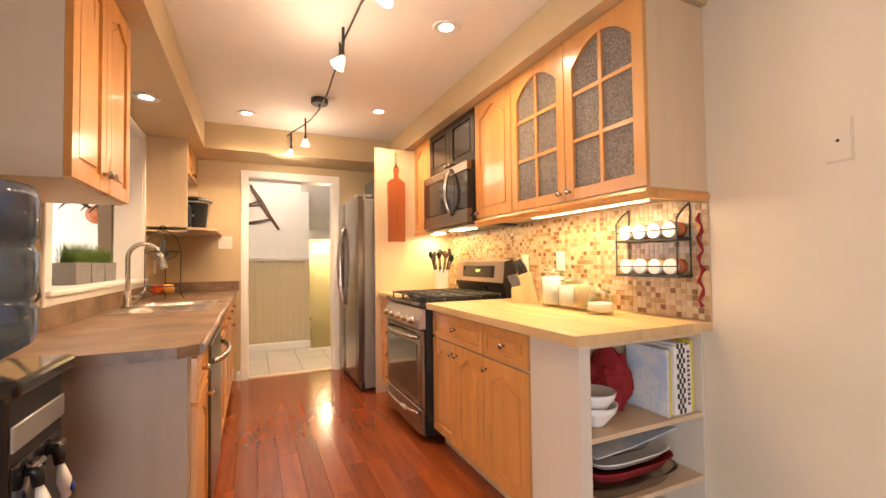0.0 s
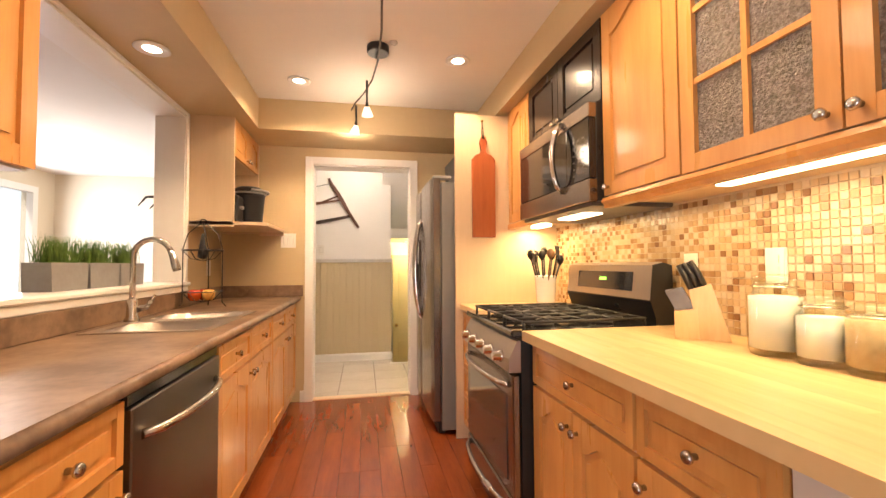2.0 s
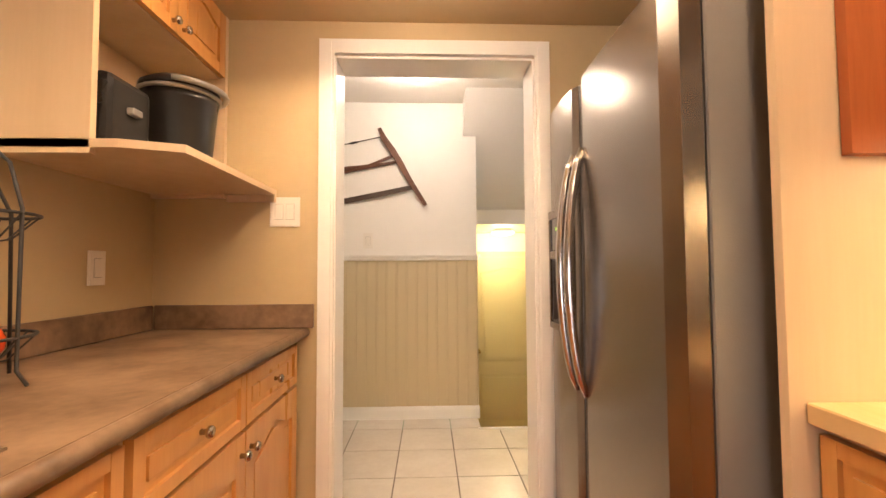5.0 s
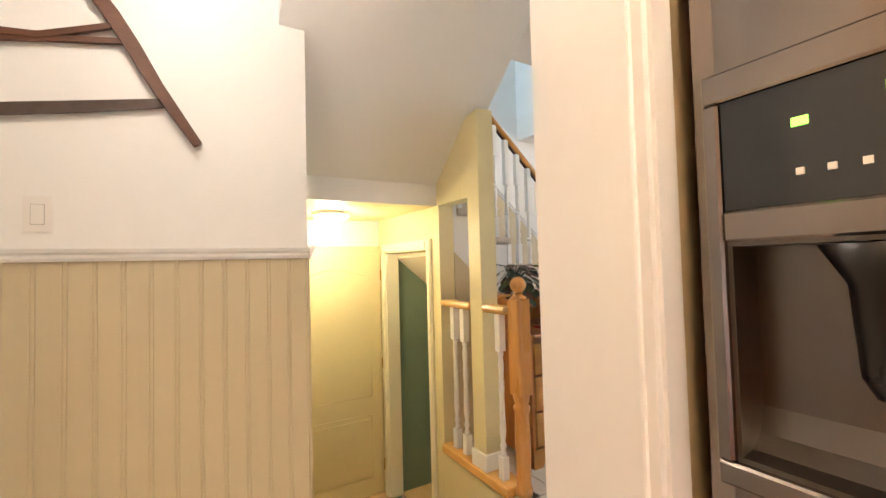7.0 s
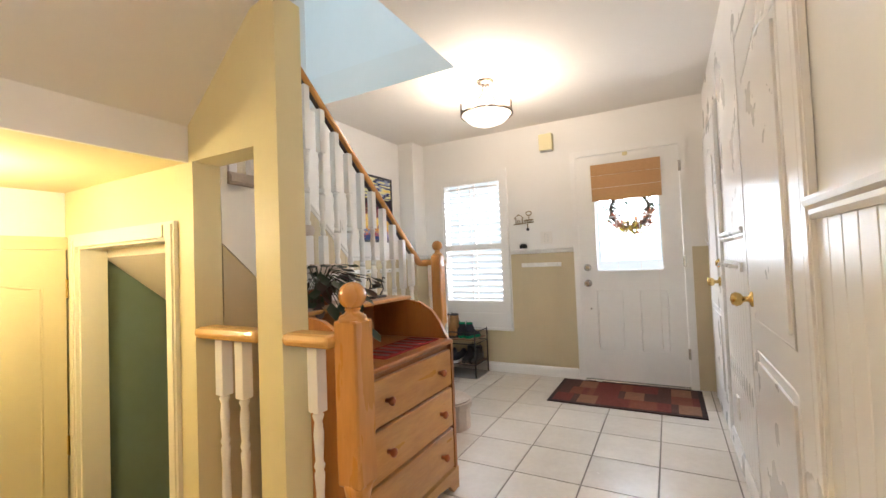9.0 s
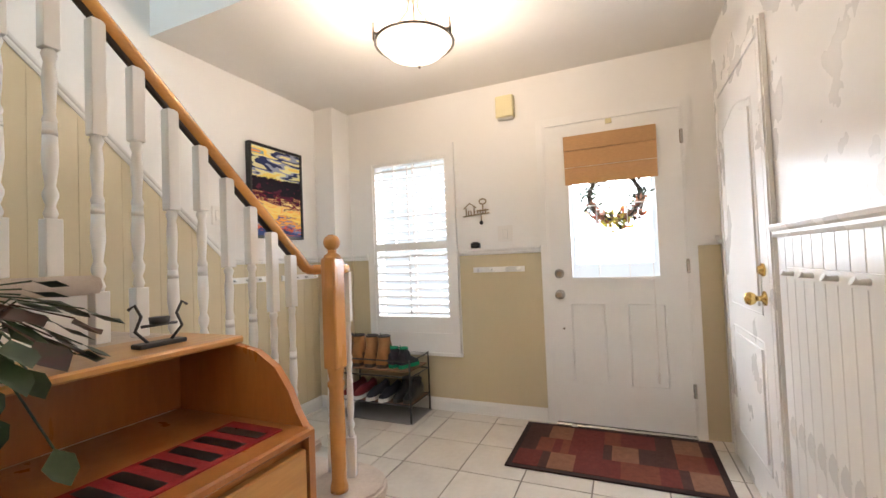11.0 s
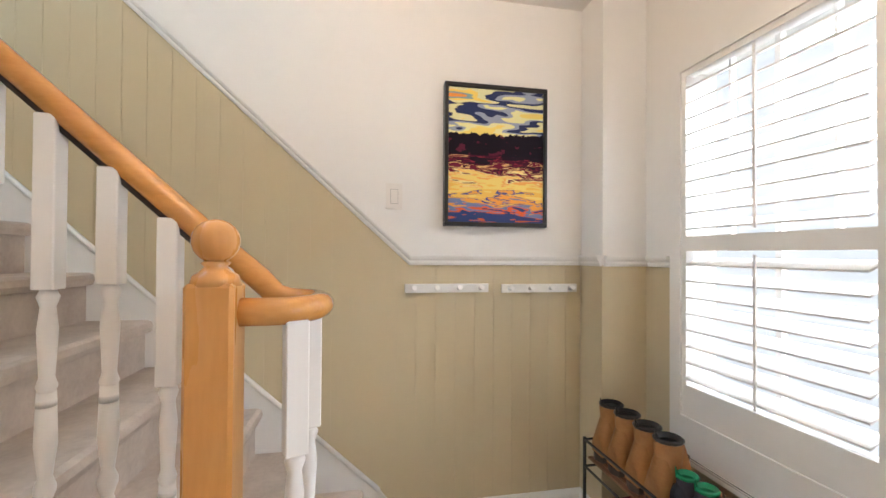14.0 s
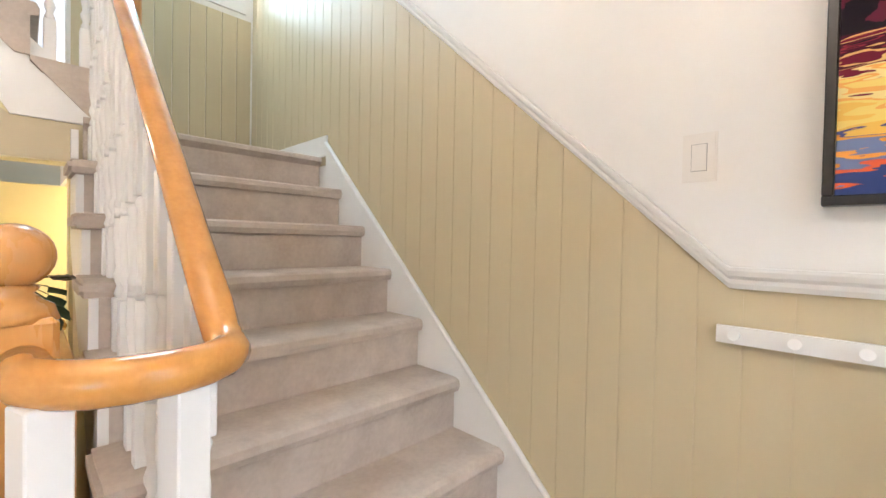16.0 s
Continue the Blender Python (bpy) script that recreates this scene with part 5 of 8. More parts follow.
for p, q in HEADS:
    p, d = Vector(p), (Vector(q) - Vector(p)).normalized()
    hd = part("head", tube(bmesh.new(), [(p.x, p.y, 2.45), (p.x, p.y, 2.37), (p.x, p.y, p.z + 0.045), p + d * 0.012], [0.008, 0.008, 0.006, 0.014], 8), IRON, tr)
    part("shade", tube(bmesh.new(), [p, p + d * 0.03, p + d * 0.065], [0.014, 0.028, 0.040], 14), SHADE, hd, "white frosted glass shade, lit")
solo("ceiling_sensor", lathe(bmesh.new(), [(0.022, 2.479), (0.02, 2.468), (0.008, 2.463)], (0.555, 3.25, 0), 14), PORCELAIN, "small white sensor on the ceiling", "sensor")

# ---------------------------------------------------------------- pass-through trim and what stands on its sill
pt = tagged(new("window_pass_through"), "white cased pass-through opening to the living room", "opening", "", "structure")
for b in ((-0.812, -0.796, 2.215, 2.285, 1.0, 2.28), (-0.812, -0.796, 3.965, 4.0, 1.0, 2.238), (-0.812, -0.796, 2.285, 3.965, 2.212, 2.238)):
    bpart("casing", b, TRIM, pt, 0.004)
bpart("sill", (-1.04, -0.775, 2.22, 4.0, 1.055, 1.08), TRIM, pt, 0.006)
bpart("apron", (-0.812, -0.793, 2.22, 4.0, 1.016, 1.054), TRIM, pt, 0.004)
for b in ((-0.995, -0.81, 3.955, 3.969, 1.081, 2.21), (-0.995, -0.81, 2.281, 2.295, 1.081, 2.21), (-0.995, -0.81, 2.296, 3.954, 2.20, 2.213)):
    bpart("jamb", b, TRIM, pt, 0.001)
random.seed(3)
for y0 in (2.89, 3.145, 3.40):
    pl = thing("planter", (-0.95, y0 + 0.12, 1.081), "grey zinc trough of upright green grass on the sill", "planter", "grass planters")
    bm = bmesh.new()
    prism(bm, [(y0 + 0.008, 1.0815), (y0 + 0.236, 1.0815), (y0 + 0.244, 1.205), (y0, 1.205)], -1.01, -0.90, lambda u, v, d: (d, u, v))
    part("trough", bm, ZINC, pl)
    bm = bmesh.new()
    for k in range(330):
        x, y = random.uniform(-1.0, -0.91), random.triangular(y0 + 0.008, y0 + 0.236)
        h, dx, dy, w = random.uniform(0.06, 0.135), random.uniform(-0.03, 0.03), random.uniform(-0.03, 0.03), 0.0026
        v = [bm.verts.new(c) for c in ((x, y - w, 1.205), (x, y + w, 1.205), (x + dx * 0.4, y + dy * 0.4 + w * 0.8, 1.205 + h * 0.6), (x + dx * 0.4, y + dy * 0.4 - w * 0.8, 1.205 + h * 0.6), (x + dx, y + dy, 1.205 + h))]
        bm.faces.new(v[:4]), bm.faces.new((v[3], v[2], v[4]))
    part("grass", bm, GRASS, pl, "upright green grass blades")
an = thing("horn_mount", (-1.0, 4.66, 1.66), "brown wooden mount with curved dark horns on the wall", "wall decoration")
part("shield", lathe(bmesh.new(), [(0.10, 0), (0.11, -0.02), (0.085, -0.08), (0.03, -0.16)], (-0.992, 4.66, 1.66), 14, "x"), CUTBOARD, an)
for s in (-1, 1):
    part("horn", tube(bmesh.new(), [(-1.10, 4.66 + 0.03 * s, 1.72), (-1.20, 4.66 + 0.08 * s, 1.75), (-1.32, 4.66 + 0.10 * s, 1.74), (-1.38, 4.66 + 0.09 * s, 1.67)], [0.016, 0.014, 0.010, 0.004], 8), BRONZE, an, "dark curved horn")
vs = thing("bud_vase", (-0.92, 2.38, 1.081), "clear glass bud vase with a drooping green sprig", "vase")
part("glass", lathe(bmesh.new(), [(0.022, 1.0815), (0.024, 1.09), (0.011, 1.12), (0.010, 1.20), (0.014, 1.22), (0.008, 1.20), (0.006, 1.11)], (-0.92, 2.38, 0), 12), GLASS, vs)
bm = tube(bmesh.new(), [(-0.92, 2.38, 1.10), (-0.92, 2.385, 1.24), (-0.91, 2.41, 1.29), (-0.90, 2.44, 1.285)], 0.002, 5)
lathe(bm, [(0.004, 0.27), (0.028, 0.285), (0.03, 0.30), (0.008, 0.315)], (-0.905, 2.43, 1.0), 8)
part("sprig", bm, LEAF, vs)
am = thing("antler_mount", (-2.0, 7.2, 1.85), "pair of dark antlers mounted on a brown wooden plaque", "antlers")
part("plaque", lathe(bmesh.new(), [(0.13, 0), (0.13, -0.02), (0.11, -0.03), (0.08, -0.10), (0.04, -0.16)], (-2.0, 7.279, 1.90), 14, "y"), CUTBOARD, am)
for s in (-1, 1):
    part("antler", tube(bmesh.new(), [(-2.0 + 0.04 * s, 7.16, 1.98), (-2.0 + 0.14 * s, 7.10, 2.05), (-2.0 + 0.28 * s, 7.05, 2.03), (-2.0 + 0.34 * s, 7.02, 1.94)], [0.022, 0.02, 0.016, 0.006], 7), BRONZE, am)
    part("antler_tine", tube(bmesh.new(), [(-2.0 + 0.20 * s, 7.08, 2.04), (-2.0 + 0.22 * s, 7.04, 2.14)], [0.013, 0.004], 6), BRONZE, am)

# ---------------------------------------------------------------- stairs
RISE, RUN, NX = 0.194, 0.213, 3.562
nose = lambda n: NX - RUN * (n - 1)
st = thing("staircase", (2.7, 7.3, 0), "beige carpeted staircase with white skirt boards", "staircase")


def tread_profile(xn, z, depth):
    """Nose, tread and riser of one carpeted step, in the plane of x and z."""
    return [(xn - 0.03, z - RISE), (xn - 0.03, z - 0.052), (xn - 0.008, z - 0.048), (xn, z - 0.028), (xn - 0.005, z - 0.008), (xn - 0.022, z), (xn - depth - 0.03, z), (xn - depth - 0.03, z - RISE)]


for n in range(1, 9):
    bm = prism(bmesh.new(), tread_profile(nose(n), RISE * n, RUN), 6.786, 7.80, lambda u, v, d: (u, d, v))
    if n > 1:
        xn, z = nose(n), RISE * n
        prism(bm, [(xn - 0.03, z - 0.05), (xn - 0.008, z - 0.048), (xn, z - 0.028), (xn - 0.005, z - 0.008), (xn - 0.022, z), (xn - RUN - 0.028, z), (xn - RUN - 0.028, z - 0.05)], 6.752, 6.786, lambda u, v, d: (u, d, v))
        prism(bm, [(xn - 0.028, z - 0.04), (xn - 0.008, z - 0.028), (xn - 0.012, z - 0.012), (xn - RUN - 0.026, z - 0.012), (xn - RUN - 0.026, z - 0.04)], 6.742, 6.752, lambda u, v, d: (u, d, v))
    if n == 1:
        pts = [(3.20, 6.785), (3.562, 6.785)] + [(3.381 + 0.181 * math.cos(radians(a)), 6.70 + 0.23 * math.sin(radians(a))) for a in range(0, -181, -20)]
        prism(bm, pts, 0.0, RISE - 0.05, mz(0))
        prism(bm, [(3.381 + (x - 3.381) * 1.06, 6.70 + (y - 6.70) * 1.05) for x, y in pts], RISE - 0.048, RISE - 0.012, mz(0))
        prism(bm, [(3.381 + (x - 3.381) * 1.0, 6.70 + (y - 6.70) * 1.0) for x, y in pts], RISE - 0.012, RISE - 0.001, mz(0))
    part("carpeted_step", bm, CARPET, st)
bm = prism(bmesh.new(), [(NX, 0), (NX - RUN * 8 - 0.05, 0), (NX - RUN * 8 - 0.05, RISE * 8 - 0.14), (NX - 0.25, 0.02)], 6.772, 6.7855, lambda u, v, d: (u, d, v))
part("stair_side", bm, KHAKI, st, "khaki painted side wall under the stairs")
saw = [(nose(2) + 0.10, RISE - 0.05)]
for n in range(2, 10):
    saw += [(nose(n) - 0.03, RISE * (n - 1) - 0.05), (nose(n) - 0.03, RISE * n - 0.052)]
saw += [(1.80, RISE * 9 - 0.052), (1.80, 1.262), (3.16, 0.0), (nose(2) + 0.10, 0.0)]
bm = prism(bmesh.new(), saw, 6.764, 6.786, lambda u, v, d: (u, d, v))
part("stringer", bm, TRIM, st, "white stringer board")
sk = lambda x: 0.171 + 0.945 * (3.626 - x) + 0.02
bm = prism(bmesh.new(), [(3.70, 0.0), (3.70, 0.10), (3.626, sk(3.626)), (1.90, sk(1.90)), (1.90, sk(1.90) - 0.36), (3.34, 0.0)], 7.80, 7.816, lambda u, v, d: (u, d, v))
part("skirt_board", bm, TRIM, st, "white skirt board on the wall")
bm = bmesh.new()
tube(bm, [(3.63, 7.798, sk(3.626) - 0.006), (1.90, 7.798, sk(1.90) - 0.006)], 0.011, 6)
part("skirt_cap", bm, TRIM, st)
bpart("landing_skirt", (0.80, 1.90, 7.80, 7.816, 1.747, 1.86), TRIM, st, 0.003)
bm = prism(bmesh.new(), [(nose(9) - 0.03, 1.553), (nose(9) - 0.03, 1.694), (nose(9), 1.718), (nose(9) - 0.005, 1.738), (nose(9) - 0.022, 1.746), (0.80, 1.746), (0.80, 1.662), (nose(9) - 0.06, 1.662), (nose(9) - 0.06, 1.553)], 6.80, 7.80, lambda u, v, d: (u, d, v))
part("landing_carpet", bm, CARPET, st)
# upper flight, rising back over the hall
uf = thing("upper_stair_flight", (1.25, 6.5, 1.75), "beige carpeted upper flight with white stringer and balusters", "staircase")
for n in range(1, 6):
    y, z = 6.835 - RUN * (n - 1), 1.746 + RISE * n
    bm = prism(bmesh.new(), [(y + 0.03, z - RISE), (y + 0.03, z - 0.052), (y + 0.052, z - 0.045), (y + 0.056, z - 0.02), (y + 0.045, z), (y - RUN + 0.03, z), (y - RUN + 0.03, z - 0.015), (y - 0.01, z - RISE)], 0.64, 1.825, lambda u, v, d: (d, u, v))
    part("carpeted_step", bm, CARPET, uf)
saw = [(6.862, 1.72)]
for n in range(1, 5):
    saw += [(6.863 - RUN * (n - 1), 1.694 + RISE * n), (6.863 - RUN * n, 1.694 + RISE * n)]
saw += [(5.95, 2.54), (5.95, 2.46), (6.43, 2.03), (6.60, 1.72)]
bm = prism(bmesh.new(), saw, 1.7985, 1.815, lambda u, v, d: (d, u, v))
part("stringer", bm, TRIM, uf, "white stringer board")


def turned(h, base, cap, r=0.019):
    """A white turned baluster: square foot and head, turned shaft."""
    bm = bmesh.new()
    box(bm, -r, r, -r, r, 0, base, 0.002)
    box(bm, -r, r, -r, r, h - cap, h, 0.002)
    L = h - cap - base
    prof = [(0.012, 0), (0.016, 0.012), (0.010, 0.03), (0.017, 0.05), (0.017, 0.06), (0.011, 0.075), (0.018, 0.13), (0.015, 0.22), (0.0125, L * 0.55), (0.016, L - 0.20), (0.016, L - 0.19), (0.012, L - 0.18), (0.017, L - 0.165), (0.012, L - 0.15), (0.0165, L - 0.07), (0.012, L - 0.03), (0.018, L - 0.012), (0.012, L)]
    lathe(bm, [(q, base + z) for q, z in prof], (0, 0, 0), 12)
    return mesh_of("baluster", bm, TRIM)


rail_z = lambda x: 1.19 + 0.915 * (3.357 - x)
bal = thing("stair_balustrade", (2.7, 6.85, 0.2), "varnished oak stair rail with white turned balusters and ball newel", "balustrade")
FRONT, BACK = turned(0.72, 0.13, 0.20), turned(0.825, 0.13, 0.30)
for n in range(2, 9):
    z = RISE * n
    for off, me, h in ((0.055, FRONT, 0.72), (0.1615, BACK, 0.825)):
        x = nose(n) - off
        p = piece("baluster", me, bal, (x, 6.85, z + 0.001))
        p.scale = (1, 1, (rail_z(x) - 0.03 - z) / h)
vb = turned(0.938, 0.18, 0.23)
for x, y in ((3.458, 6.672), (3.468, 6.788)):
    piece("baluster", vb, bal, (x, y, RISE), 20)
pts = [(1.86, 6.85, rail_z(1.86)), (2.6, 6.85, rail_z(2.6)), (3.28, 6.85, rail_z(3.28)), (3.355, 6.85, 1.195), (3.39, 6.85, 1.160), (3.415, 6.85, 1.150)]
pts += [(3.415 + 0.078 * math.cos(radians(a)), 6.755 + 0.095 * math.sin(radians(a)), 1.148) for a in range(70, -91, -20)] + [(3.36, 6.66, 1.148)]
hr = part("handrail", tube(bmesh.new(), pts, [0.0255] * 4 + [0.024] * (len(pts) - 4), 14), RAILOAK, bal, "varnished round oak handrail")
part("rail_fillet", tube(bmesh.new(), [(1.9, 6.85, rail_z(1.9) - 0.032), (3.30, 6.85, rail_z(3.30) - 0.032)], 0.012, 6), BRONZE, bal)


def newel(parent, x, y, z0, zb, zt, ball=0.042, w=0.043):
    """A square oak newel with a turned foot and a ball top."""
    bm, f = bmesh.new(), w / 0.043
    lathe(bm, [(r * f, h) for r, h in [(0.044, z0), (0.044, z0 + 0.02), (0.036, z0 + 0.05), (0.040, z0 + (zb - z0) * 0.5), (0.036, zb - 0.09), (0.043, zb - 0.075), (0.043, zb - 0.06), (0.034, zb - 0.05), (0.040, zb - 0.02), (0.046, zb + 0.01)]], (x, y, 0), 18)
    box(bm, x - w, x + w, y - w, y + w, zb, zt, 0.006)
    lathe(bm, [(r * f, h) for r, h in [(0.046, zt - 0.005), (0.040, zt + 0.012), (0.028, zt + 0.018), (0.020, zt + 0.026), (0.026, zt + 0.032), (0.020, zt + 0.036)]], (x, y, 0), 18)
    c = zt + 0.036 + ball * 0.88
    lathe(bm, [(ball * math.sin(radians(a)) + 0.0005, c - ball * math.cos(radians(a))) for a in range(25, 181, 15)], (x, y, 0), 20)
    return part("newel", bm, OAK, parent, "oak newel post with a ball top")


newel(bal, 3.335, 6.652, RISE, 0.72, 1.198, 0.036, 0.037)
shift(bal, -0.022, -0.022)
# upper balustrade seen above the landing
ub2 = thing("upper_balustrade", (1.72, 6.5, 1.75), "white turned balusters with oak newel on the upper flight", "balustrade")
up = turned(0.80, 0.16, 0.22)
for n in range(1, 6):
    for off in (0.05, 0.155):
        y = 6.86 - RUN * (n - 1) - off
        piece("baluster", up, ub2, (1.775, y, 1.746 + RISE * n + 0.001))
newel(ub2, 1.79, 6.94, 1.747, 2.10, 2.75)
part("handrail", tube(bmesh.new(), [(1.775, 6.90, 2.60), (1.775, 5.80, 3.58)], 0.028, 12), RAILOAK, ub2)
# guard beside the lower stairs
gd = thing("landing_guard", (1.74, 6.3, 0), "oak-capped guard rail with white balusters beside the lower stairs", "balustrade")
gb = turned(0.875, 0.12, 0.20, 0.021)
for y in (6.65, 6.54, 6.19):
    piece("baluster", gb, gd, (1.72, y, 0.028))
for a, b in ((6.416, 6.759), (6.095, 6.298)):
    bpart("cap_rail", (1.672, 1.765, a, b, 0.905, 0.948), CAPOAK, gd, 0.018)
bpart("base_rail", (1.665, 1.80, 6.10, 6.759, -0.028, 0.026), CAPOAK, gd, 0.008)
newel(gd, 1.745, 6.06, 0.001, 0.50, 0.988)
bpart("post_base", (1.672, 1.808, 6.287, 6.428, 0.027, 0.12), TRIM, gd, 0.004, "white base moulding of the post")
# steps down to the landing
ls = thing("lower_steps", (1.2, 6.3, -0.7), "short pale wooden steps down to the lower landing", "steps")
for k in range(4):
    bpart("step", (0.727, 1.683, 6.0 + 0.21 * k, 6.21 + 0.21 * k, -0.74, -0.185 * (k + 1)), BLOCK, ls, 0.004)
bpart("nosing", (0.70, 1.665, 5.975, 6.012, -0.04, 0.006), TRIM, ls, 0.008, "white floor edge nosing")

# ---------------------------------------------------------------- doors
def panel_door(parent, m, u0, u1, v0, v1, mat, rows, t=0.035, arched=True):
    """A moulded door: a slab with raised panels (u0, u1, v0, v1) in its own fractions."""
    bm = bmesh.new()
    prism(bm, [(u0, v0), (u1, v0), (u1, v1), (u0, v1)], 0, t, m)
    slab = part("slab", bm, mat, parent)
    for a, b, c, d, arch in rows:
        a, b, c, d = u0 + (u1 - u0) * a, u0 + (u1 - u0) * b, v0 + (v1 - v0) * c, v0 + (v1 - v0) * d
        top = [(a + (b - a) * k / 12, d + arch * math.sin(math.pi * k / 12) ** 2) for k in range(13)]
        loop = [(a, c), (b, c), *reversed(top)]
        bm = tube(bmesh.new(), [m(u, v, t - 0.002) for u, v in loop], 0.0062, 6, True)
        part("panel_moulding", bm, mat, slab)
        s = 0.035
        top = [(a + s + (b - a - 2 * s) * k / 12, d - s + arch * math.sin(math.pi * k / 12) ** 2) for k in range(13)]
        part("panel", prism(bmesh.new(), [(a + s, c + s), (b - s, c + s), *reversed(top)], t, t + 0.008, m), mat, slab)
    return slab


def door_casing(name, m, u0, u1, v0, v1, mat, label, w=0.065, t=0.016):
    ob = tagged(new(name), label, "trim", "", "structure")
    for a, b, c, d in ((u0 - w, u0, v0, v1 + w), (u1, u1 + w, v0, v1 + w), (u0, u1, v1, v1 + w)):
        bm = prism(bmesh.new(), [(a, c), (b, c), (b, d), (a, d)], 0, t, m)
        prism(bm, [(a + 0.012, c), (b - 0.012, c), (b - 0.012, d - 0.012 * (d > v1)), (a + 0.012, d - 0.012 * (d > v1))], t, t + 0.006, m)
        part("casing", bm, mat, ob)
    return ob


kc = door_casing("trim_kitchen_door", my(4.72, -1), -0.058, 0.812, 0, 2.09, TRIM, "white moulded casing of the kitchen doorway")
for b in ((-0.126, -0.055, 4.695, 4.722, 0.0, 0.14),):
    bpart("plinth", b, TRIM, kc, 0.004)
jb = tagged(new("trim_door_jamb"), "white jamb lining of the kitchen doorway", "trim", "", "structure")
for b in ((-0.07, -0.052, 4.719, 4.899, 0, 2.087), (0.804, 0.822, 4.719, 4.899, 0, 2.087), (-0.052, 0.804, 4.719, 4.899, 2.076, 2.09)):
    bpart("jamb", b, TRIM, jb, 0.002)
bpart("threshold", (-0.052, 0.804, 4.72, 4.80, -0.002, 0.010), BIRCH, jb, 0.004, "pale threshold strip")
yd = thing("door_landing", (1.2, 7.78, -0.74), "pale yellow moulded door with arched panel on the landing", "door", "", "structure")
panel_door(yd, my(7.815, -1), 0.86, 1.672, -0.735, 1.28, YELLOW, [(0.113, 0.887, 0.405, 0.91, 0.06), (0.113, 0.887, 0.07, 0.33, 0.0)])
part("knob", lathe(bmesh.new(), [(0.024, 0), (0.024, -0.006), (0.009, -0.015), (0.009, -0.035), (0.024, -0.045), (0.026, -0.06), (0.012, -0.072)], (0.91, 7.78, 0.20), 16, "y"), BRASS, yd, "polished brass knob")
for z in (-0.55, 0.3, 1.05):
    bpart("hinge", (1.67, 1.684, 7.765, 7.782, z, z + 0.09), BRASS, yd, 0.002)
structure("trim_landing_door", box(bmesh.new(), 0.80, 1.684, 7.79, 7.817, 1.283, 1.345), YELLOW, "pale yellow head casing of the landing door", "trim")
door_casing("trim_green_door", mx(1.685, -1), 6.92, 7.68, -0.74, 1.29, PALETRIM, "cream casing of the open green doorway", 0.06)
gj = tagged(new("trim_green_jamb"), "cream jamb of the open green doorway", "trim", "", "structure")
for b in ((1.684, 1.797, 6.915, 6.932, -0.74, 1.292), (1.684, 1.797, 7.668, 7.685, -0.74, 1.292), (1.684, 1.797, 6.932, 7.668, 1.278, 1.294)):
    bpart("jamb", b, PALETRIM, gj, 0.002)

# closet doors along the hall
for u0, u1, kx, far in ((2.06, 2.88, 2.81, True), (3.90, 4.66, 3.965, False)):
    d = thing("door_closet", ((u0 + u1) / 2, 4.92, 0), "glossy white moulded closet door with a brass knob", "door", "closet doors", "structure")
    panel_door(d, my(4.902), u0, u1, 0.015, 2.03, GLOSSW, [(0.14, 0.86, 0.43, 0.90, 0.05), (0.14, 0.86, 0.09, 0.37, 0.0)], 0.02)
    part("knob", lathe(bmesh.new(), [(0.031, 0), (0.031, 0.006), (0.011, 0.014), (0.011, 0.03), (0.024, 0.04), (0.029, 0.055), (0.022, 0.07), (0.006, 0.075)], (kx, 4.922, 0.955), 18, "y"), BRASS, d, "polished brass knob")
    if not far:
        part("deadbolt", lathe(bmesh.new(), [(0.028, 0), (0.028, 0.008), (0.018, 0.014), (0.016, 0.022)], (kx, 4.922, 1.075), 16, "y"), BRASS, d, "polished brass deadbolt")
    door_casing("trim_closet", my(4.902), u0, u1, 0, 2.04, GLOSSW, "glossy white casing of a closet door", 0.06)

# front door
fd = thing("door_front", (4.84, 5.515, 0), "white front door with a glazed upper half and panels below", "door", "", "structure")
m = mx(4.862, -1)
bm = bmesh.new()
for a, b, c, d in ((5.094, 5.235, 0.02, 2.08), (5.80, 5.936, 0.02, 2.08), (5.235, 5.80, 0.02, 1.0), (5.235, 5.80, 1.72, 2.08)):
    prism(bm, [(a, c), (b, c), (b, d), (a, d)], 0, 0.03, m)
part("slab", bm, TRIM, fd)
bm = bmesh.new()
for a, b, c, d in ((5.225, 5.25, 0.99, 1.73), (5.785, 5.81, 0.99, 1.73), (5.25, 5.785, 0.99, 1.015), (5.25, 5.785, 1.705, 1.73)):
    prism(bm, [(a, c), (b, c), (b, d), (a, d)], 0.03, 0.042, m)
part("glazing_bead", bm, TRIM, fd)
bm = bmesh.new()
for a, b, c, d in ((5.25, 5.785, 1.27, 1.276), (5.25, 5.785, 1.50, 1.506), (5.42, 5.426, 1.015, 1.705), (5.61, 5.616, 1.015, 1.705)):
    prism(bm, [(a, c), (b, c), (b, d), (a, d)], 0.004, 0.010, m)
part("grille", bm, TRIM, fd)
gl = part("glass_pane", prism(bmesh.new(), [(5.25, 1.015), (5.785, 1.015), (5.785, 1.705), (5.25, 1.705)], 0.012, 0.016, m), GLASS, fd, "clear glass pane")
gl.visible_shadow = False
for a, b, c, d in ((5.23, 5.44, 0.30, 0.83), (5.59, 5.80, 0.30, 0.83)):
    bm = tube(bmesh.new(), [m(u, v, 0.031) for u, v in ((a, c), (b, c), (b, d), (a, d))], 0.007, 6, True)
    part("panel_moulding", bm, TRIM, fd)
    part("panel", prism(bmesh.new(), [(a + 0.03, c + 0.03), (b - 0.03, c + 0.03), (b - 0.03, d - 0.03), (a + 0.03, d - 0.03)], 0.03, 0.035, m), TRIM, fd)
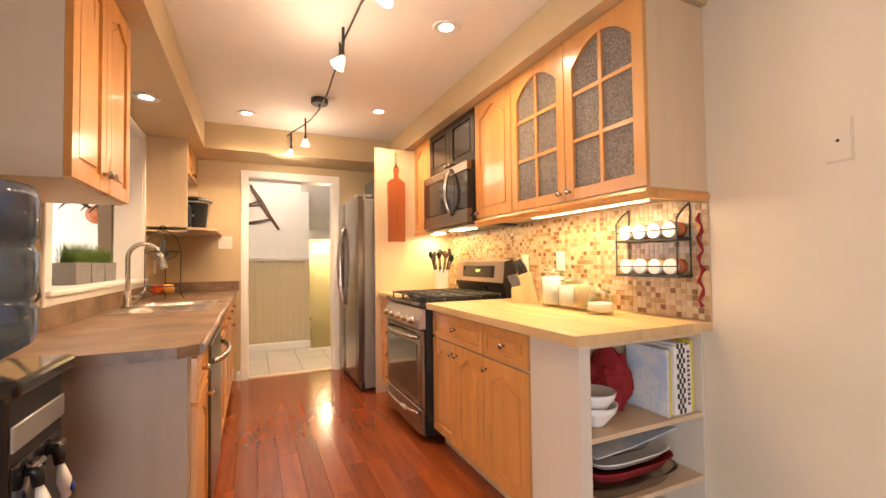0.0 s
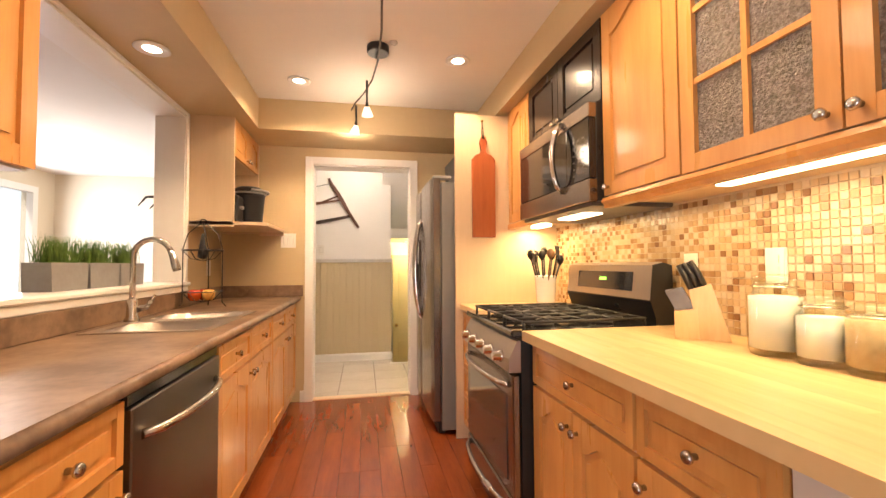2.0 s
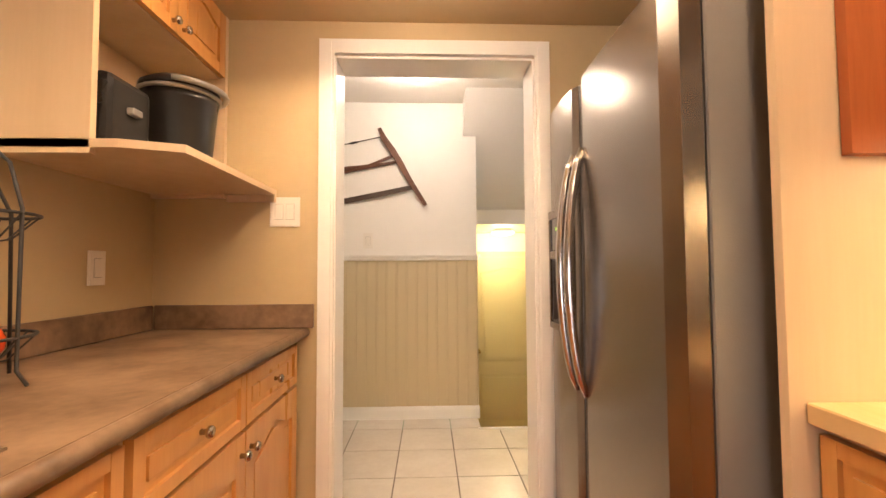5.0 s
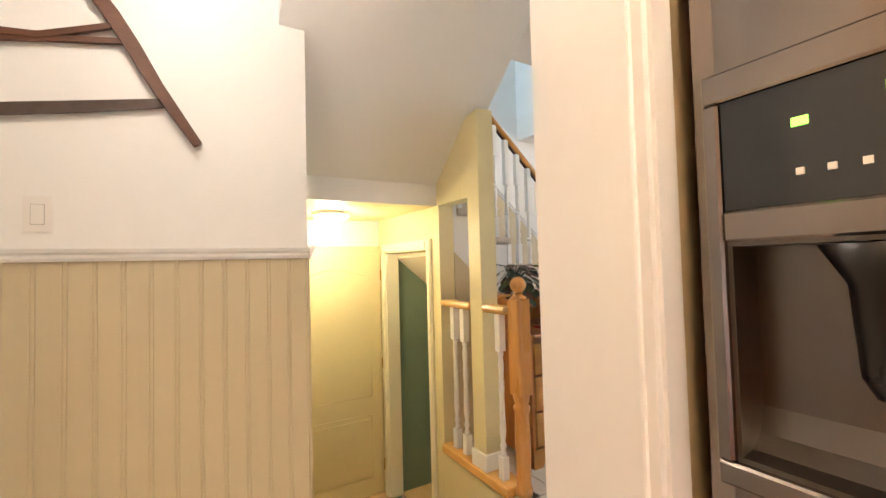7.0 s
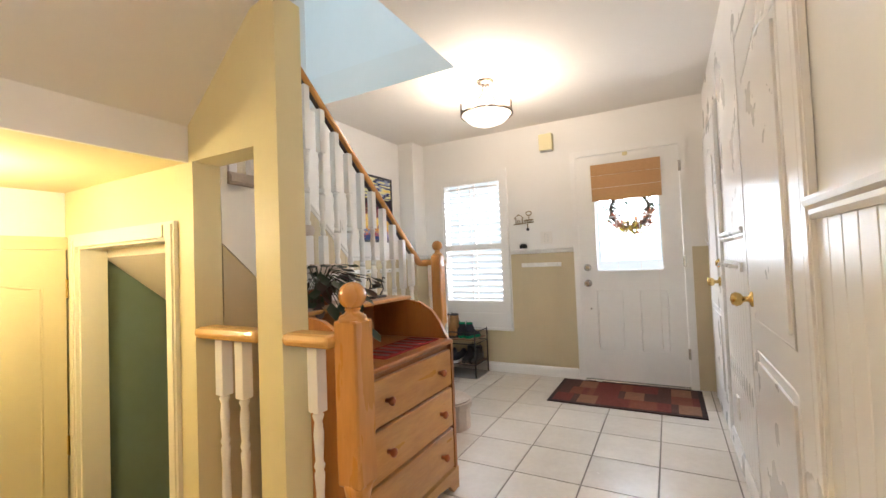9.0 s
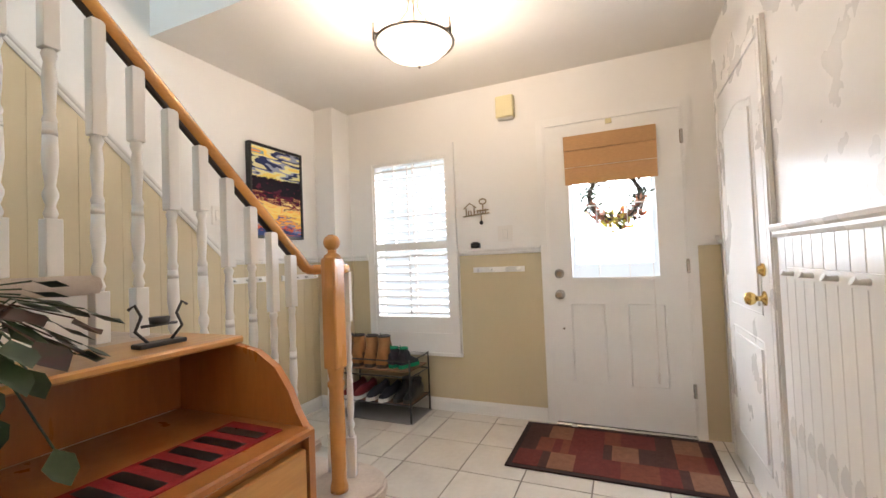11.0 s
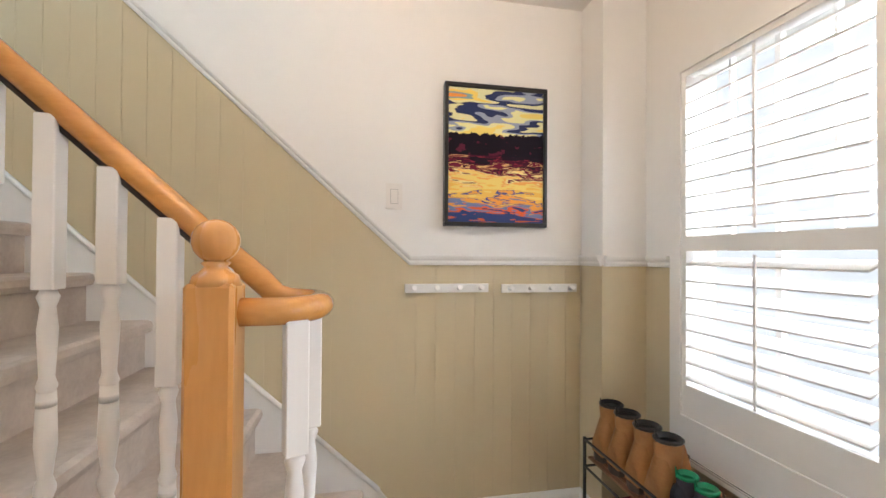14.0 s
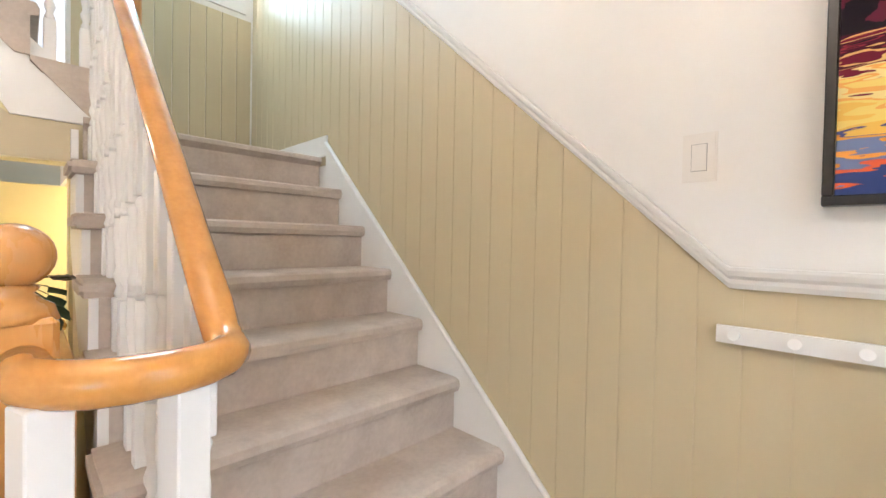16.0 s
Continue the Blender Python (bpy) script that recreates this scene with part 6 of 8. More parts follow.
part("deadbolt", lathe(bmesh.new(), [(0.032, 0), (0.032, -0.012), (0.02, -0.018), (0.018, -0.028)], (4.832, 5.875, 1.045), 18, "x"), NICKEL, fd, "brushed nickel deadbolt")
part("knob", lathe(bmesh.new(), [(0.033, 0), (0.033, -0.008), (0.012, -0.018), (0.012, -0.03), (0.026, -0.04), (0.03, -0.055), (0.018, -0.068)], (4.832, 5.875, 0.90), 18, "x"), NICKEL, fd, "brushed nickel knob")
part("peg", lathe(bmesh.new(), [(0.008, 0), (0.008, -0.01), (0.004, -0.014)], (4.832, 5.86, 0.665), 10, "x"), NICKEL, fd)
for z in (0.25, 1.03, 1.85):
    bpart("hinge", (4.824, 4.842, 5.08, 5.10, z, z + 0.09), NICKEL, fd, 0.003)
bpart("sweep", (4.835, 4.86, 5.095, 5.935, 0.004, 0.022), DARKGREY, fd, 0.002)
bpart("sensor", (4.81, 4.831, 5.49, 5.53, 2.045, 2.075), YELLOW, fd, 0.003)
door_casing("trim_front_door", mx(4.855, -1), 5.092, 5.938, 0, 2.085, TRIM, "white casing of the front door", 0.06)
bpart("threshold", (4.80, 4.86, 5.09, 5.94, 0.0, 0.016), NICKEL, fd, 0.004, "metal threshold")
TANCLOTH = material("tan_woven_shade", (0.50, 0.285, 0.125), (0.42, 0.235, 0.10), 0.85, scale=40, stretch=(1, 1, 4), bump=0.3, bump_scale=300)
rb = thing("roman_shade", (4.80, 5.52, 1.64), "tan fabric roman shade raised on the front door", "window shade")
for z0, z1, x in ((1.885, 1.985, 4.790), (1.770, 1.884, 4.798), (1.652, 1.769, 4.806)):
    bm = prism(bmesh.new(), [(4.818, z0 + 0.004), (x, z0), (x, z1), (4.818, z1)], 5.232, 5.805, lambda u, v, d: (u, d, v))
    part("fold", bm, TANCLOTH, rb)
part("cord", tube(bmesh.new(), [(4.815, 5.285, 1.66), (4.815, 5.285, 0.40)], 0.002, 5), PLATE, rb)
part("cord_weight", lathe(bmesh.new(), [(0.004, 0.33), (0.008, 0.34), (0.008, 0.39), (0.003, 0.41)], (4.815, 5.285, 0), 8), PLATE, rb)
random.seed(21)
wr = thing("wreath", (4.905, 5.515, 1.3), "autumn twig wreath hung outside on the front door glass", "wreath")
bm = bmesh.new()
tube(bm, [(4.90, 5.50 + 0.16 * math.cos(radians(a)), 1.56 + 0.16 * math.sin(radians(a))) for a in range(0, 360, 12)], 0.016, 7, True)
part("ring", bm, BRONZE, wr)
for mt, lb, cnt, rng in ((LEAF, "dark green leaves", 260, (0, 360)), (CUTBOARD, "rust coloured leaves", 190, (180, 360)), (YELLOWP, "yellow leaves", 110, (240, 300))):
    bm = bmesh.new()
    for k in range(cnt):
        a, rr = radians(random.uniform(*rng)), 0.165 + random.gauss(0, 0.03)
        c = Vector((4.90 + random.uniform(-0.025, 0.03), 5.50 + rr * math.cos(a), 1.56 + rr * math.sin(a)))
        u, v = Vector((random.uniform(-1, 1), random.uniform(-1, 1), random.uniform(-1, 1))).normalized() * 0.03, Vector((random.uniform(-1, 1), random.uniform(-1, 1), random.uniform(-1, 1))).normalized() * 0.015
        bm.faces.new([bm.verts.new(c + q) for q in (u, v, -u, -v)])
    part("leaves", bm, mt, wr, lb)

# ---------------------------------------------------------------- foyer window with shutters
wd = thing("window_1", (4.83, 7.04, 0.44), "white plantation shutters over a bright foyer window", "window", "", "structure")
bm = bmesh.new()
for a, b, c, d in ((6.64, 6.70, 0.44, 2.09), (7.385, 7.445, 0.44, 2.09), (6.70, 7.385, 2.0, 2.09), (6.70, 7.385, 0.44, 0.60)):
    prism(bm, [(a, c), (b, c), (b, d), (a, d)], 0, 0.028, mx(4.855, -1))
for a, b, c, d in ((6.625, 7.46, 0.425, 0.45),):
    prism(bm, [(a, c), (b, c), (b, d), (a, d)], 0, 0.04, mx(4.855, -1))
part("window_frame", bm, TRIM, wd)
bm = bmesh.new()
for a, b, c, d in ((6.70, 6.722, 0.60, 2.0), (7.363, 7.385, 0.60, 2.0), (6.722, 7.363, 1.975, 2.0), (6.722, 7.363, 0.60, 0.725), (6.722, 7.363, 1.265, 1.325)):
    prism(bm, [(a, c), (b, c), (b, d), (a, d)], -0.02, 0.02, mx(4.855, -1))
part("shutter_frame", bm, TRIM, wd)
bm = bmesh.new()
prism(bm, [(6.722 + 0.01, -0.003), (7.363 - 0.01, -0.003), (7.363 - 0.01, 0.003), (6.722 + 0.01, 0.003)], -0.034, 0.034, lambda u, v, d: (d * 0.90 - v * 0.4, u, d * 0.40 + v))
lou = mesh_of("louvre", bm, TRIM)
for z0, z1, n in ((0.735, 1.255, 8), (1.335, 1.965, 10)):
    for k in range(n):
        piece("louvre", lou, wd, (4.853, 0, z0 + (z1 - z0) * (k + 0.5) / n))
for z0, z1 in ((0.74, 1.25), (1.34, 1.955)):
    bpart("tilt_rod", (4.808, 4.816, 7.036, 7.046, z0, z1), TRIM, wd, 0.001)
bm = bmesh.new()
for a, b, c, d in ((6.70, 7.385, 1.29, 1.32), (7.03, 7.05, 0.6, 2.0), (6.70, 7.385, 1.63, 1.64), (6.86, 6.87, 1.32, 2.0), (7.22, 7.23, 1.32, 2.0)):
    prism(bm, [(a, c), (b, c), (b, d), (a, d)], 0.05, 0.075, mx(4.855, 1))
part("sash", bm, TRIM, wd)
gl = part("glass_pane", prism(bmesh.new(), [(6.70, 0.60), (7.385, 0.60), (7.385, 2.0), (6.70, 2.0)], 0.085, 0.089, mx(4.855, 1)), GLASS, wd)
gl.visible_shadow = False
# stair window and living room window
for nm, b in (("window_2", (0.72, 0.74, 6.95, 7.70, 2.95, 4.2)), ("window_3", (-3.74, -3.72, 5.1, 6.90, 0.35, 2.13))):
    w = thing(nm, (b[0], (b[2] + b[3]) / 2, b[4]), "white framed window with bright daylight", "window", "", "structure")
    x = b[1] + 0.06
    bm = bmesh.new()
    for a, c, d, e in ((b[2] - 0.06, b[2] + 0.02, b[4] - 0.06, b[5] + 0.06), (b[3] - 0.02, b[3] + 0.06, b[4] - 0.06, b[5] + 0.06), (b[2] + 0.02, b[3] - 0.02, b[5] - 0.02, b[5] + 0.06), (b[2] + 0.02, b[3] - 0.02, b[4] - 0.06, b[4] + 0.02), ((b[2] + b[3]) / 2 - 0.02, (b[2] + b[3]) / 2 + 0.02, b[4] + 0.02, b[5] - 0.02)):
        box(bm, b[1], x + 0.015, a, c, d, e)
    part("window_frame", bm, TRIM, w)
    gl = part("glass_pane", box(bmesh.new(), b[0], b[0] + 0.004, b[2], b[3], b[4], b[5]), GLASS, w)
    gl.visible_shadow = False

# ---------------------------------------------------------------- dresser and its things
ds = thing("dresser", (2.35, 6.48, 0), "amber pine three-drawer dresser with a curved hutch top", "dresser")
DX0, DX1, DY0, DY1 = 1.985, 2.725, 6.275, 6.72
side = [(DY1, 0.0), (DY1, 0.955), (6.50, 0.955), (6.43, 0.94), (6.37, 0.90), (6.33, 0.84), (6.31, 0.79), (6.29, 0.755), (DY0, 0.745), (DY0, 0.0), (6.33, 0.0), (6.36, 0.04), (6.40, 0.055), (6.60, 0.055), (6.64, 0.04), (6.67, 0.0)]
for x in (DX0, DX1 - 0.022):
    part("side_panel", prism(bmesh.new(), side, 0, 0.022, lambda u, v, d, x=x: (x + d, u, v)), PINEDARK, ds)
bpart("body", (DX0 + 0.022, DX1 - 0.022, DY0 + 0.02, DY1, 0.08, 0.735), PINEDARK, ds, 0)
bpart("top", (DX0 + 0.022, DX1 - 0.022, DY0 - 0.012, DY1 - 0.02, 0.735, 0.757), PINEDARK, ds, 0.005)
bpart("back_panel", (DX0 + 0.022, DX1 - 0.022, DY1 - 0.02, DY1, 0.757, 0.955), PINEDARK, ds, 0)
bpart("shelf", (DX0 - 0.005, DX1 + 0.005, 6.49, DY1 + 0.005, 0.956, 0.976), PINE, ds, 0.005)
for z0, z1 in ((0.525, 0.705), (0.32, 0.512), (0.115, 0.307)):
    d = bpart("drawer", (DX0 + 0.03, DX1 - 0.03, DY0, DY0 + 0.022, z0, z1), PINE, ds, 0.004)
    for x in (2.14, 2.57):
        part("knob", lathe(bmesh.new(), [(0.010, 0), (0.009, -0.012), (0.017, -0.02), (0.018, -0.028), (0.008, -0.034)], (x, DY0, (z0 + z1) / 2), 14, "y"), CUTBOARD, d, "turned dark wood knob")
bm = prism(bmesh.new(), [(DX0, 0.0), (DX0 + 0.06, 0.0), (DX0 + 0.10, 0.045), (DX0 + 0.2, 0.06), (DX1 - 0.2, 0.06), (DX1 - 0.10, 0.045), (DX1 - 0.06, 0.0), (DX1, 0.0), (DX1, 0.105), (DX0, 0.105)], 0, 0.02, my(DY0 - 0.005))
part("bracket_base", bm, PINE, ds)
bm = box(bmesh.new(), 2.20, 2.66, 6.30, 6.47, 0.7575, 0.762)
mt = thing("table_mat", (2.43, 6.385, 0.7575), "dark red woven mat with black stripes on the dresser", "mat")
part("weave", bm, RED, mt)
for k in range(7):
    bpart("stripe", (2.235 + 0.06 * k, 2.265 + 0.06 * k, 6.315, 6.455, 0.7622, 0.7632), BLACK, mt, 0)
random.seed(8)
pl = thing("potted_plant", (2.27, 6.63, 0.976), "trailing dark green leafy plant in a terracotta pot on the dresser", "plant")
part("pot", lathe(bmesh.new(), [(0.042, 0.9765), (0.055, 1.03), (0.06, 1.045), (0.052, 1.047), (0.045, 1.035)], (2.21, 6.635, 0), 16), CUTBOARD, pl)
LEAFRED = material("dark_red_leaf", (0.075, 0.022, 0.02), (0.035, 0.03, 0.014), 0.4, scale=20)
for k in range(64):
    a = random.uniform(math.pi * 0.95, math.pi * 2.05) if k % 3 else random.uniform(0, 2 * math.pi)
    reach, drop = random.uniform(0.05, 0.19), random.uniform(-0.10, 0.05)
    if math.sin(a) < -0.4 and reach > 0.11:
        drop = random.uniform(-0.05, 0.22)
    p0 = Vector((2.21, 6.635, 1.045))
    p1 = p0 + Vector((math.cos(a) * reach, max(-0.30, math.sin(a) * reach * 1.5), 0.03 - drop))
    p1.y, p1.z = min(p1.y, 6.70), max(p1.z, 0.80 if p1.y < 6.46 else 1.0)
    mid = (p0 + p1) / 2 + Vector((0, 0, 0.05))
    way = (p1 - mid).normalized()
    tip = p1 + way * random.uniform(0.05, 0.09) - Vector((0, 0, 0.02))
    tip.z = max(tip.z, 0.775 if tip.y < 6.46 else 0.985)
    side = way.cross(Vector((random.uniform(-0.4, 0.4), 0, 1))).normalized() * random.uniform(0.018, 0.032)
    bm = tube(bmesh.new(), [p0, mid, p1], 0.002, 4)
    c = (p1 + tip) / 2
    q = [bm.verts.new(v) for v in (p1, c - way * 0.012 + side, c + way * 0.015 + side * 0.8, tip, c + way * 0.015 - side * 0.8, c - way * 0.012 - side, c - Vector((0, 0, 0.008)))]
    for n in range(6):
        bm.faces.new((q[n], q[(n + 1) % 6], q[6])).smooth = True
    part("leaf", bm, LEAFRED if k % 4 == 1 else LEAF, pl)
ly = thing("candle_holder", (2.50, 6.60, 0.976), "small black wrought-iron lyre-shaped candle holder", "candle holder")
part("base", box(bmesh.new(), 2.44, 2.56, 6.58, 6.62, 0.9765, 0.988, 0.002), IRON, ly)
for s in (-1, 1):
    part("scroll", tube(bmesh.new(), [(2.50 + s * 0.03, 6.60, 0.988), (2.50 + s * 0.06, 6.60, 1.02), (2.50 + s * 0.045, 6.60, 1.055), (2.50 + s * 0.06, 6.60, 1.085), (2.50 + s * 0.075, 6.60, 1.075)], 0.004, 6), IRON, ly)
part("crossbar", tube(bmesh.new(), [(2.455, 6.60, 1.03), (2.545, 6.60, 1.03)], 0.004, 6), IRON, ly)
part("candle_cup", lathe(bmesh.new(), [(0.022, 1.033), (0.024, 1.05), (0.01, 1.05)], (2.50, 6.60, 0), 12), IRON, ly)

ds.matrix_basis = Matrix.Translation((2.318, 6.45, 0)) @ Matrix.Diagonal((1, 1.146, 1, 1))
shift(mt, -0.032, -0.04)
shift(pl, -0.032, -0.01)
shift(ly, 0.03, -0.03)

# ---------------------------------------------------------------- foyer things
fl = thing("ceiling_lamp", (3.60, 6.33, 2.17), "semi-flush pewter ceiling lamp with a white glass bowl, lit", "ceiling light")
part("canopy", lathe(bmesh.new(), [(0.065, 2.479), (0.063, 2.462), (0.04, 2.45)], (3.62, 6.34, 0), 20), PEWTER, fl)
for k in range(3):
    a = radians(120 * k + 20)
    c, s = math.cos(a), math.sin(a)
    part("arm", tube(bmesh.new(), [(3.62 + 0.02 * c, 6.34 + 0.02 * s, 2.455), (3.62 + 0.03 * c, 6.34 + 0.03 * s, 2.38), (3.62 + 0.09 * c, 6.34 + 0.09 * s, 2.29), (3.62 + 0.185 * c, 6.34 + 0.185 * s, 2.235), (3.62 + 0.21 * c, 6.34 + 0.21 * s, 2.235)], 0.007, 8), PEWTER, fl)
    part("finial", tube(bmesh.new(), [(3.62 + 0.205 * c, 6.34 + 0.205 * s, 2.20), (3.62 + 0.205 * c, 6.34 + 0.205 * s, 2.285)], 0.006, 8), PEWTER, fl)
part("ring", tube(bmesh.new(), arc((3.62, 6.34, 2.225), 0.19, 0, 350, 28, "xy"), 0.006, 8, True), PEWTER, fl)
part("bowl", lathe(bmesh.new(), [(0.006, 2.142), (0.07, 2.150), (0.13, 2.175), (0.17, 2.21), (0.18, 2.226), (0.175, 2.226), (0.125, 2.18), (0.06, 2.156)], (3.62, 6.34, 0), 28), SHADE, fl, "glowing white glass bowl")
for nm, x, y, z in (("ceiling_lamp", 0.26, 5.60, CH), ("ceiling_lamp", 1.13, 7.31, 1.565)):
    p = thing(nm, (x, y, z), "flush white glass ceiling lamp, lit", "ceiling light", "flush lamps")
    part("base", lathe(bmesh.new(), [(0.09, z - 0.001), (0.095, z - 0.02), (0.09, z - 0.022)], (x, y, 0), 24), TRIM, p)
    part("glass", lathe(bmesh.new(), [(0.125, z - 0.023), (0.12, z - 0.045), (0.07, z - 0.065), (0.01, z - 0.07)], (x, y, 0), 24), SHADE, p, "glowing glass cover")
lv = thing("ceiling_lamp", (-2.6, 4.95, 2.15), "semi-flush dark bronze lamp with a white glass bowl, lit", "ceiling light")
part("canopy", lathe(bmesh.new(), [(0.075, 2.419), (0.07, 2.40), (0.03, 2.385), (0.012, 2.38), (0.012, 2.20)], (-2.6, 4.95, 0), 20), PEWTER, lv)
part("bowl", lathe(bmesh.new(), [(0.006, 2.175), (0.09, 2.185), (0.16, 2.215), (0.20, 2.26), (0.195, 2.262), (0.15, 2.22), (0.08, 2.192)], (-2.6, 4.95, 0), 28), SHADE, lv, "glowing white glass bowl")
part("finial", lathe(bmesh.new(), [(0.004, 2.13), (0.014, 2.14), (0.01, 2.155), (0.02, 2.174)], (-2.6, 4.95, 0), 12), PEWTER, lv)
bx = thing("door_chime", (4.83, 6.215, 2.24), "cream plastic door chime box high on the wall", "door chime")
bpart("body", (4.79, 4.853, 6.145, 6.275, 2.20, 2.36), YELLOW, bx, 0.006)
bpart("base_lip", (4.80, 4.853, 6.15, 6.27, 2.193, 2.20), PLATE, bx, 0.002)
kr = thing("key_rack", (4.84, 6.47, 1.5), "metal key rack shaped like a house and tree", "key rack")
km = lambda u, v: (4.846, u, v)
for nm, pts in (("bar", [(6.58, 1.50), (6.37, 1.515)]), ("house_wall", [(6.555, 1.505), (6.555, 1.565)]), ("house_wall", [(6.49, 1.51), (6.49, 1.565)]), ("roof", [(6.575, 1.558), (6.525, 1.60), (6.475, 1.562)]), ("tree_trunk", [(6.42, 1.515), (6.42, 1.585)]), ("fence", [(6.475, 1.535), (6.375, 1.54)]), ("fence_post", [(6.46, 1.515), (6.46, 1.545)]), ("fence_post", [(6.44, 1.515), (6.44, 1.545)]), ("fence_post", [(6.40, 1.515), (6.40, 1.548)]), ("door_post", [(6.535, 1.505), (6.535, 1.54), (6.515, 1.54), (6.515, 1.505)]), ("hanging_key", [(6.435, 1.50), (6.435, 1.455)])):
    part(nm, tube(bmesh.new(), [km(*p) for p in pts], 0.0045, 6), RACK, kr)
part("tree_crown", tube(bmesh.new(), [km(6.42 + 0.028 * math.cos(radians(a)), 1.605 + 0.02 * math.sin(radians(a))) for a in range(0, 360, 24)], 0.0045, 6, True), RACK, kr)
part("key_fob", lathe(bmesh.new(), [(0.012, 0), (0.016, -0.006), (0.012, -0.014)], (4.85, 6.435, 1.445), 10, "x"), BLACK, kr)
lb = thing("small_box", (4.83, 6.48, 1.255), "small black clip box standing on the chair rail", "box")
bpart("body", (4.815, 4.848, 6.45, 6.52, 1.2555, 1.292), BLACK, lb, 0.004)
bpart("clip", (4.818, 4.845, 6.465, 6.505, 1.292, 1.30), DARKGREY, lb, 0.002)


def hook_rail(m, u0, u1, v, label):
    h = thing("hook_rail", m((u0 + u1) / 2, v, 0), label, "coat hooks", "white peg rails")
    part("board", prism(bmesh.new(), [(u0, v - 0.02), (u1, v - 0.02), (u1, v + 0.02), (u0, v + 0.02)], 0, 0.012, m), TRIM, h)
    for k in range(4):
        u = u0 + (u1 - u0) * (0.1 + 0.267 * k)
        part("peg", tube(bmesh.new(), [m(u, v, 0.012), m(u, v, 0.035), m(u, v + 0.005, 0.045)], [0.009, 0.007, 0.012], 10), TRIM, h)


hook_rail(my(7.806, -1), 3.741, 4.137, 1.088, "white peg rail on the stair wall wainscot")
hook_rail(my(7.806, -1), 4.205, 4.591, 1.084, "white peg rail on the stair wall wainscot")
hook_rail(mx(4.849, -1), 6.121, 6.513, 1.087, "white peg rail beside the front door")
hook_rail(my(4.915), 3.07, 3.68, 1.075, "white peg rail between the closet doors")

pc = thing("framed_painting", (4.17, 7.80, 1.38), "black-framed painting of a sunset over a dark lake shore", "painting")
for b in ((3.918, 4.425, 7.775, 7.818, 2.03, 2.05), (3.918, 4.425, 7.775, 7.818, 1.378, 1.398), (3.918, 3.936, 7.775, 7.818, 1.398, 2.03), (4.407, 4.425, 7.775, 7.818, 1.398, 2.03)):
    bpart("frame", b, BLACK, pc, 0.002)
art = bpart("canvas", (3.937, 4.406, 7.785, 7.81, 1.399, 2.029), None, pc, 0, "sunset lake painting in bold bands")


def painting():
    m = bpy.data.materials.new("painted_canvas")
    m.use_nodes = True
    nt = m.node_tree
    b = nt.nodes["Principled BSDF"]
    tc = nt.nodes.new("ShaderNodeTexCoord")
    sep = nt.nodes.new("ShaderNodeSeparateXYZ")
    nt.links.new(tc.outputs["Object"], sep.inputs["Vector"])

    def calc(op, p, q, r=None):
        n = nt.nodes.new("ShaderNodeMath")
        n.operation = op
        for k, v in enumerate((p, q, r)):
            if isinstance(v, (int, float)):
                n.inputs[k].default_value = v
            elif v is not None:
                nt.links.new(v, n.inputs[k])
        return n.outputs["Value"]

    def strokes(scale, turn, detail=4.0, distort=0.6):
        mp = nt.nodes.new("ShaderNodeMapping")
        mp.inputs["Scale"].default_value = scale
        mp.inputs["Rotation"].default_value = (0, turn, 0)
        nt.links.new(tc.outputs["Object"], mp.inputs["Vector"])
        nz = nt.nodes.new("ShaderNodeTexNoise")
        nz.inputs["Scale"].default_value, nz.inputs["Detail"].default_value, nz.inputs["Distortion"].default_value = 1.0, detail, distort
        nt.links.new(mp.outputs["Vector"], nz.inputs["Vector"])
        return nz.outputs["Fac"]

    def ramp(value, stops, mode="CONSTANT"):
        n = nt.nodes.new("ShaderNodeValToRGB")
        n.color_ramp.interpolation = mode
        el = n.color_ramp.elements
        el[0].position, el[0].color = stops[0][0], (*stops[0][1], 1)
        el[1].position, el[1].color = stops[1][0], (*stops[1][1], 1)
        for p, c in stops[2:]:
            el.new(p).color = (*c, 1)
        nt.links.new(value, n.inputs["Fac"])
        return n.outputs["Color"]

    def blend(fac, p, q):
        n = nt.nodes.new("ShaderNodeMix")
        n.data_type = "RGBA"
        nt.links.new(fac, n.inputs["Factor"]), nt.links.new(p, n.inputs["A"]), nt.links.new(q, n.inputs["B"])
        return n.outputs["Result"]

    high = calc("MULTIPLY_ADD", sep.outputs["Z"], 1 / 0.63, -1.399 / 0.63)
    cloud = calc("MULTIPLY_ADD", calc("SUBTRACT", strokes((3.2, 1, 15), 0.22, 2.0, 0.3), 0.5), 1.15, calc("MULTIPLY_ADD", high, 0.75, -0.13))
    sky_paint = ramp(cloud, [(0.0, (0.20, 0.17, 0.40)), (0.22, (0.80, 0.62, 0.16)), (0.36, (0.75, 0.70, 0.34)), (0.44, (0.30, 0.33, 0.42)), (0.49, (0.025, 0.035, 0.10)), (0.57, (0.70, 0.66, 0.36)), (0.64, (0.82, 0.60, 0.14)), (0.72, (0.22, 0.34, 0.36)), (0.80, (0.80, 0.28, 0.06)), (0.88, (0.24, 0.38, 0.40))])
    ripple = calc("MULTIPLY_ADD", calc("SUBTRACT", strokes((8, 1, 46), -0.08, 2.0, 0.4), 0.5), 0.42, high)
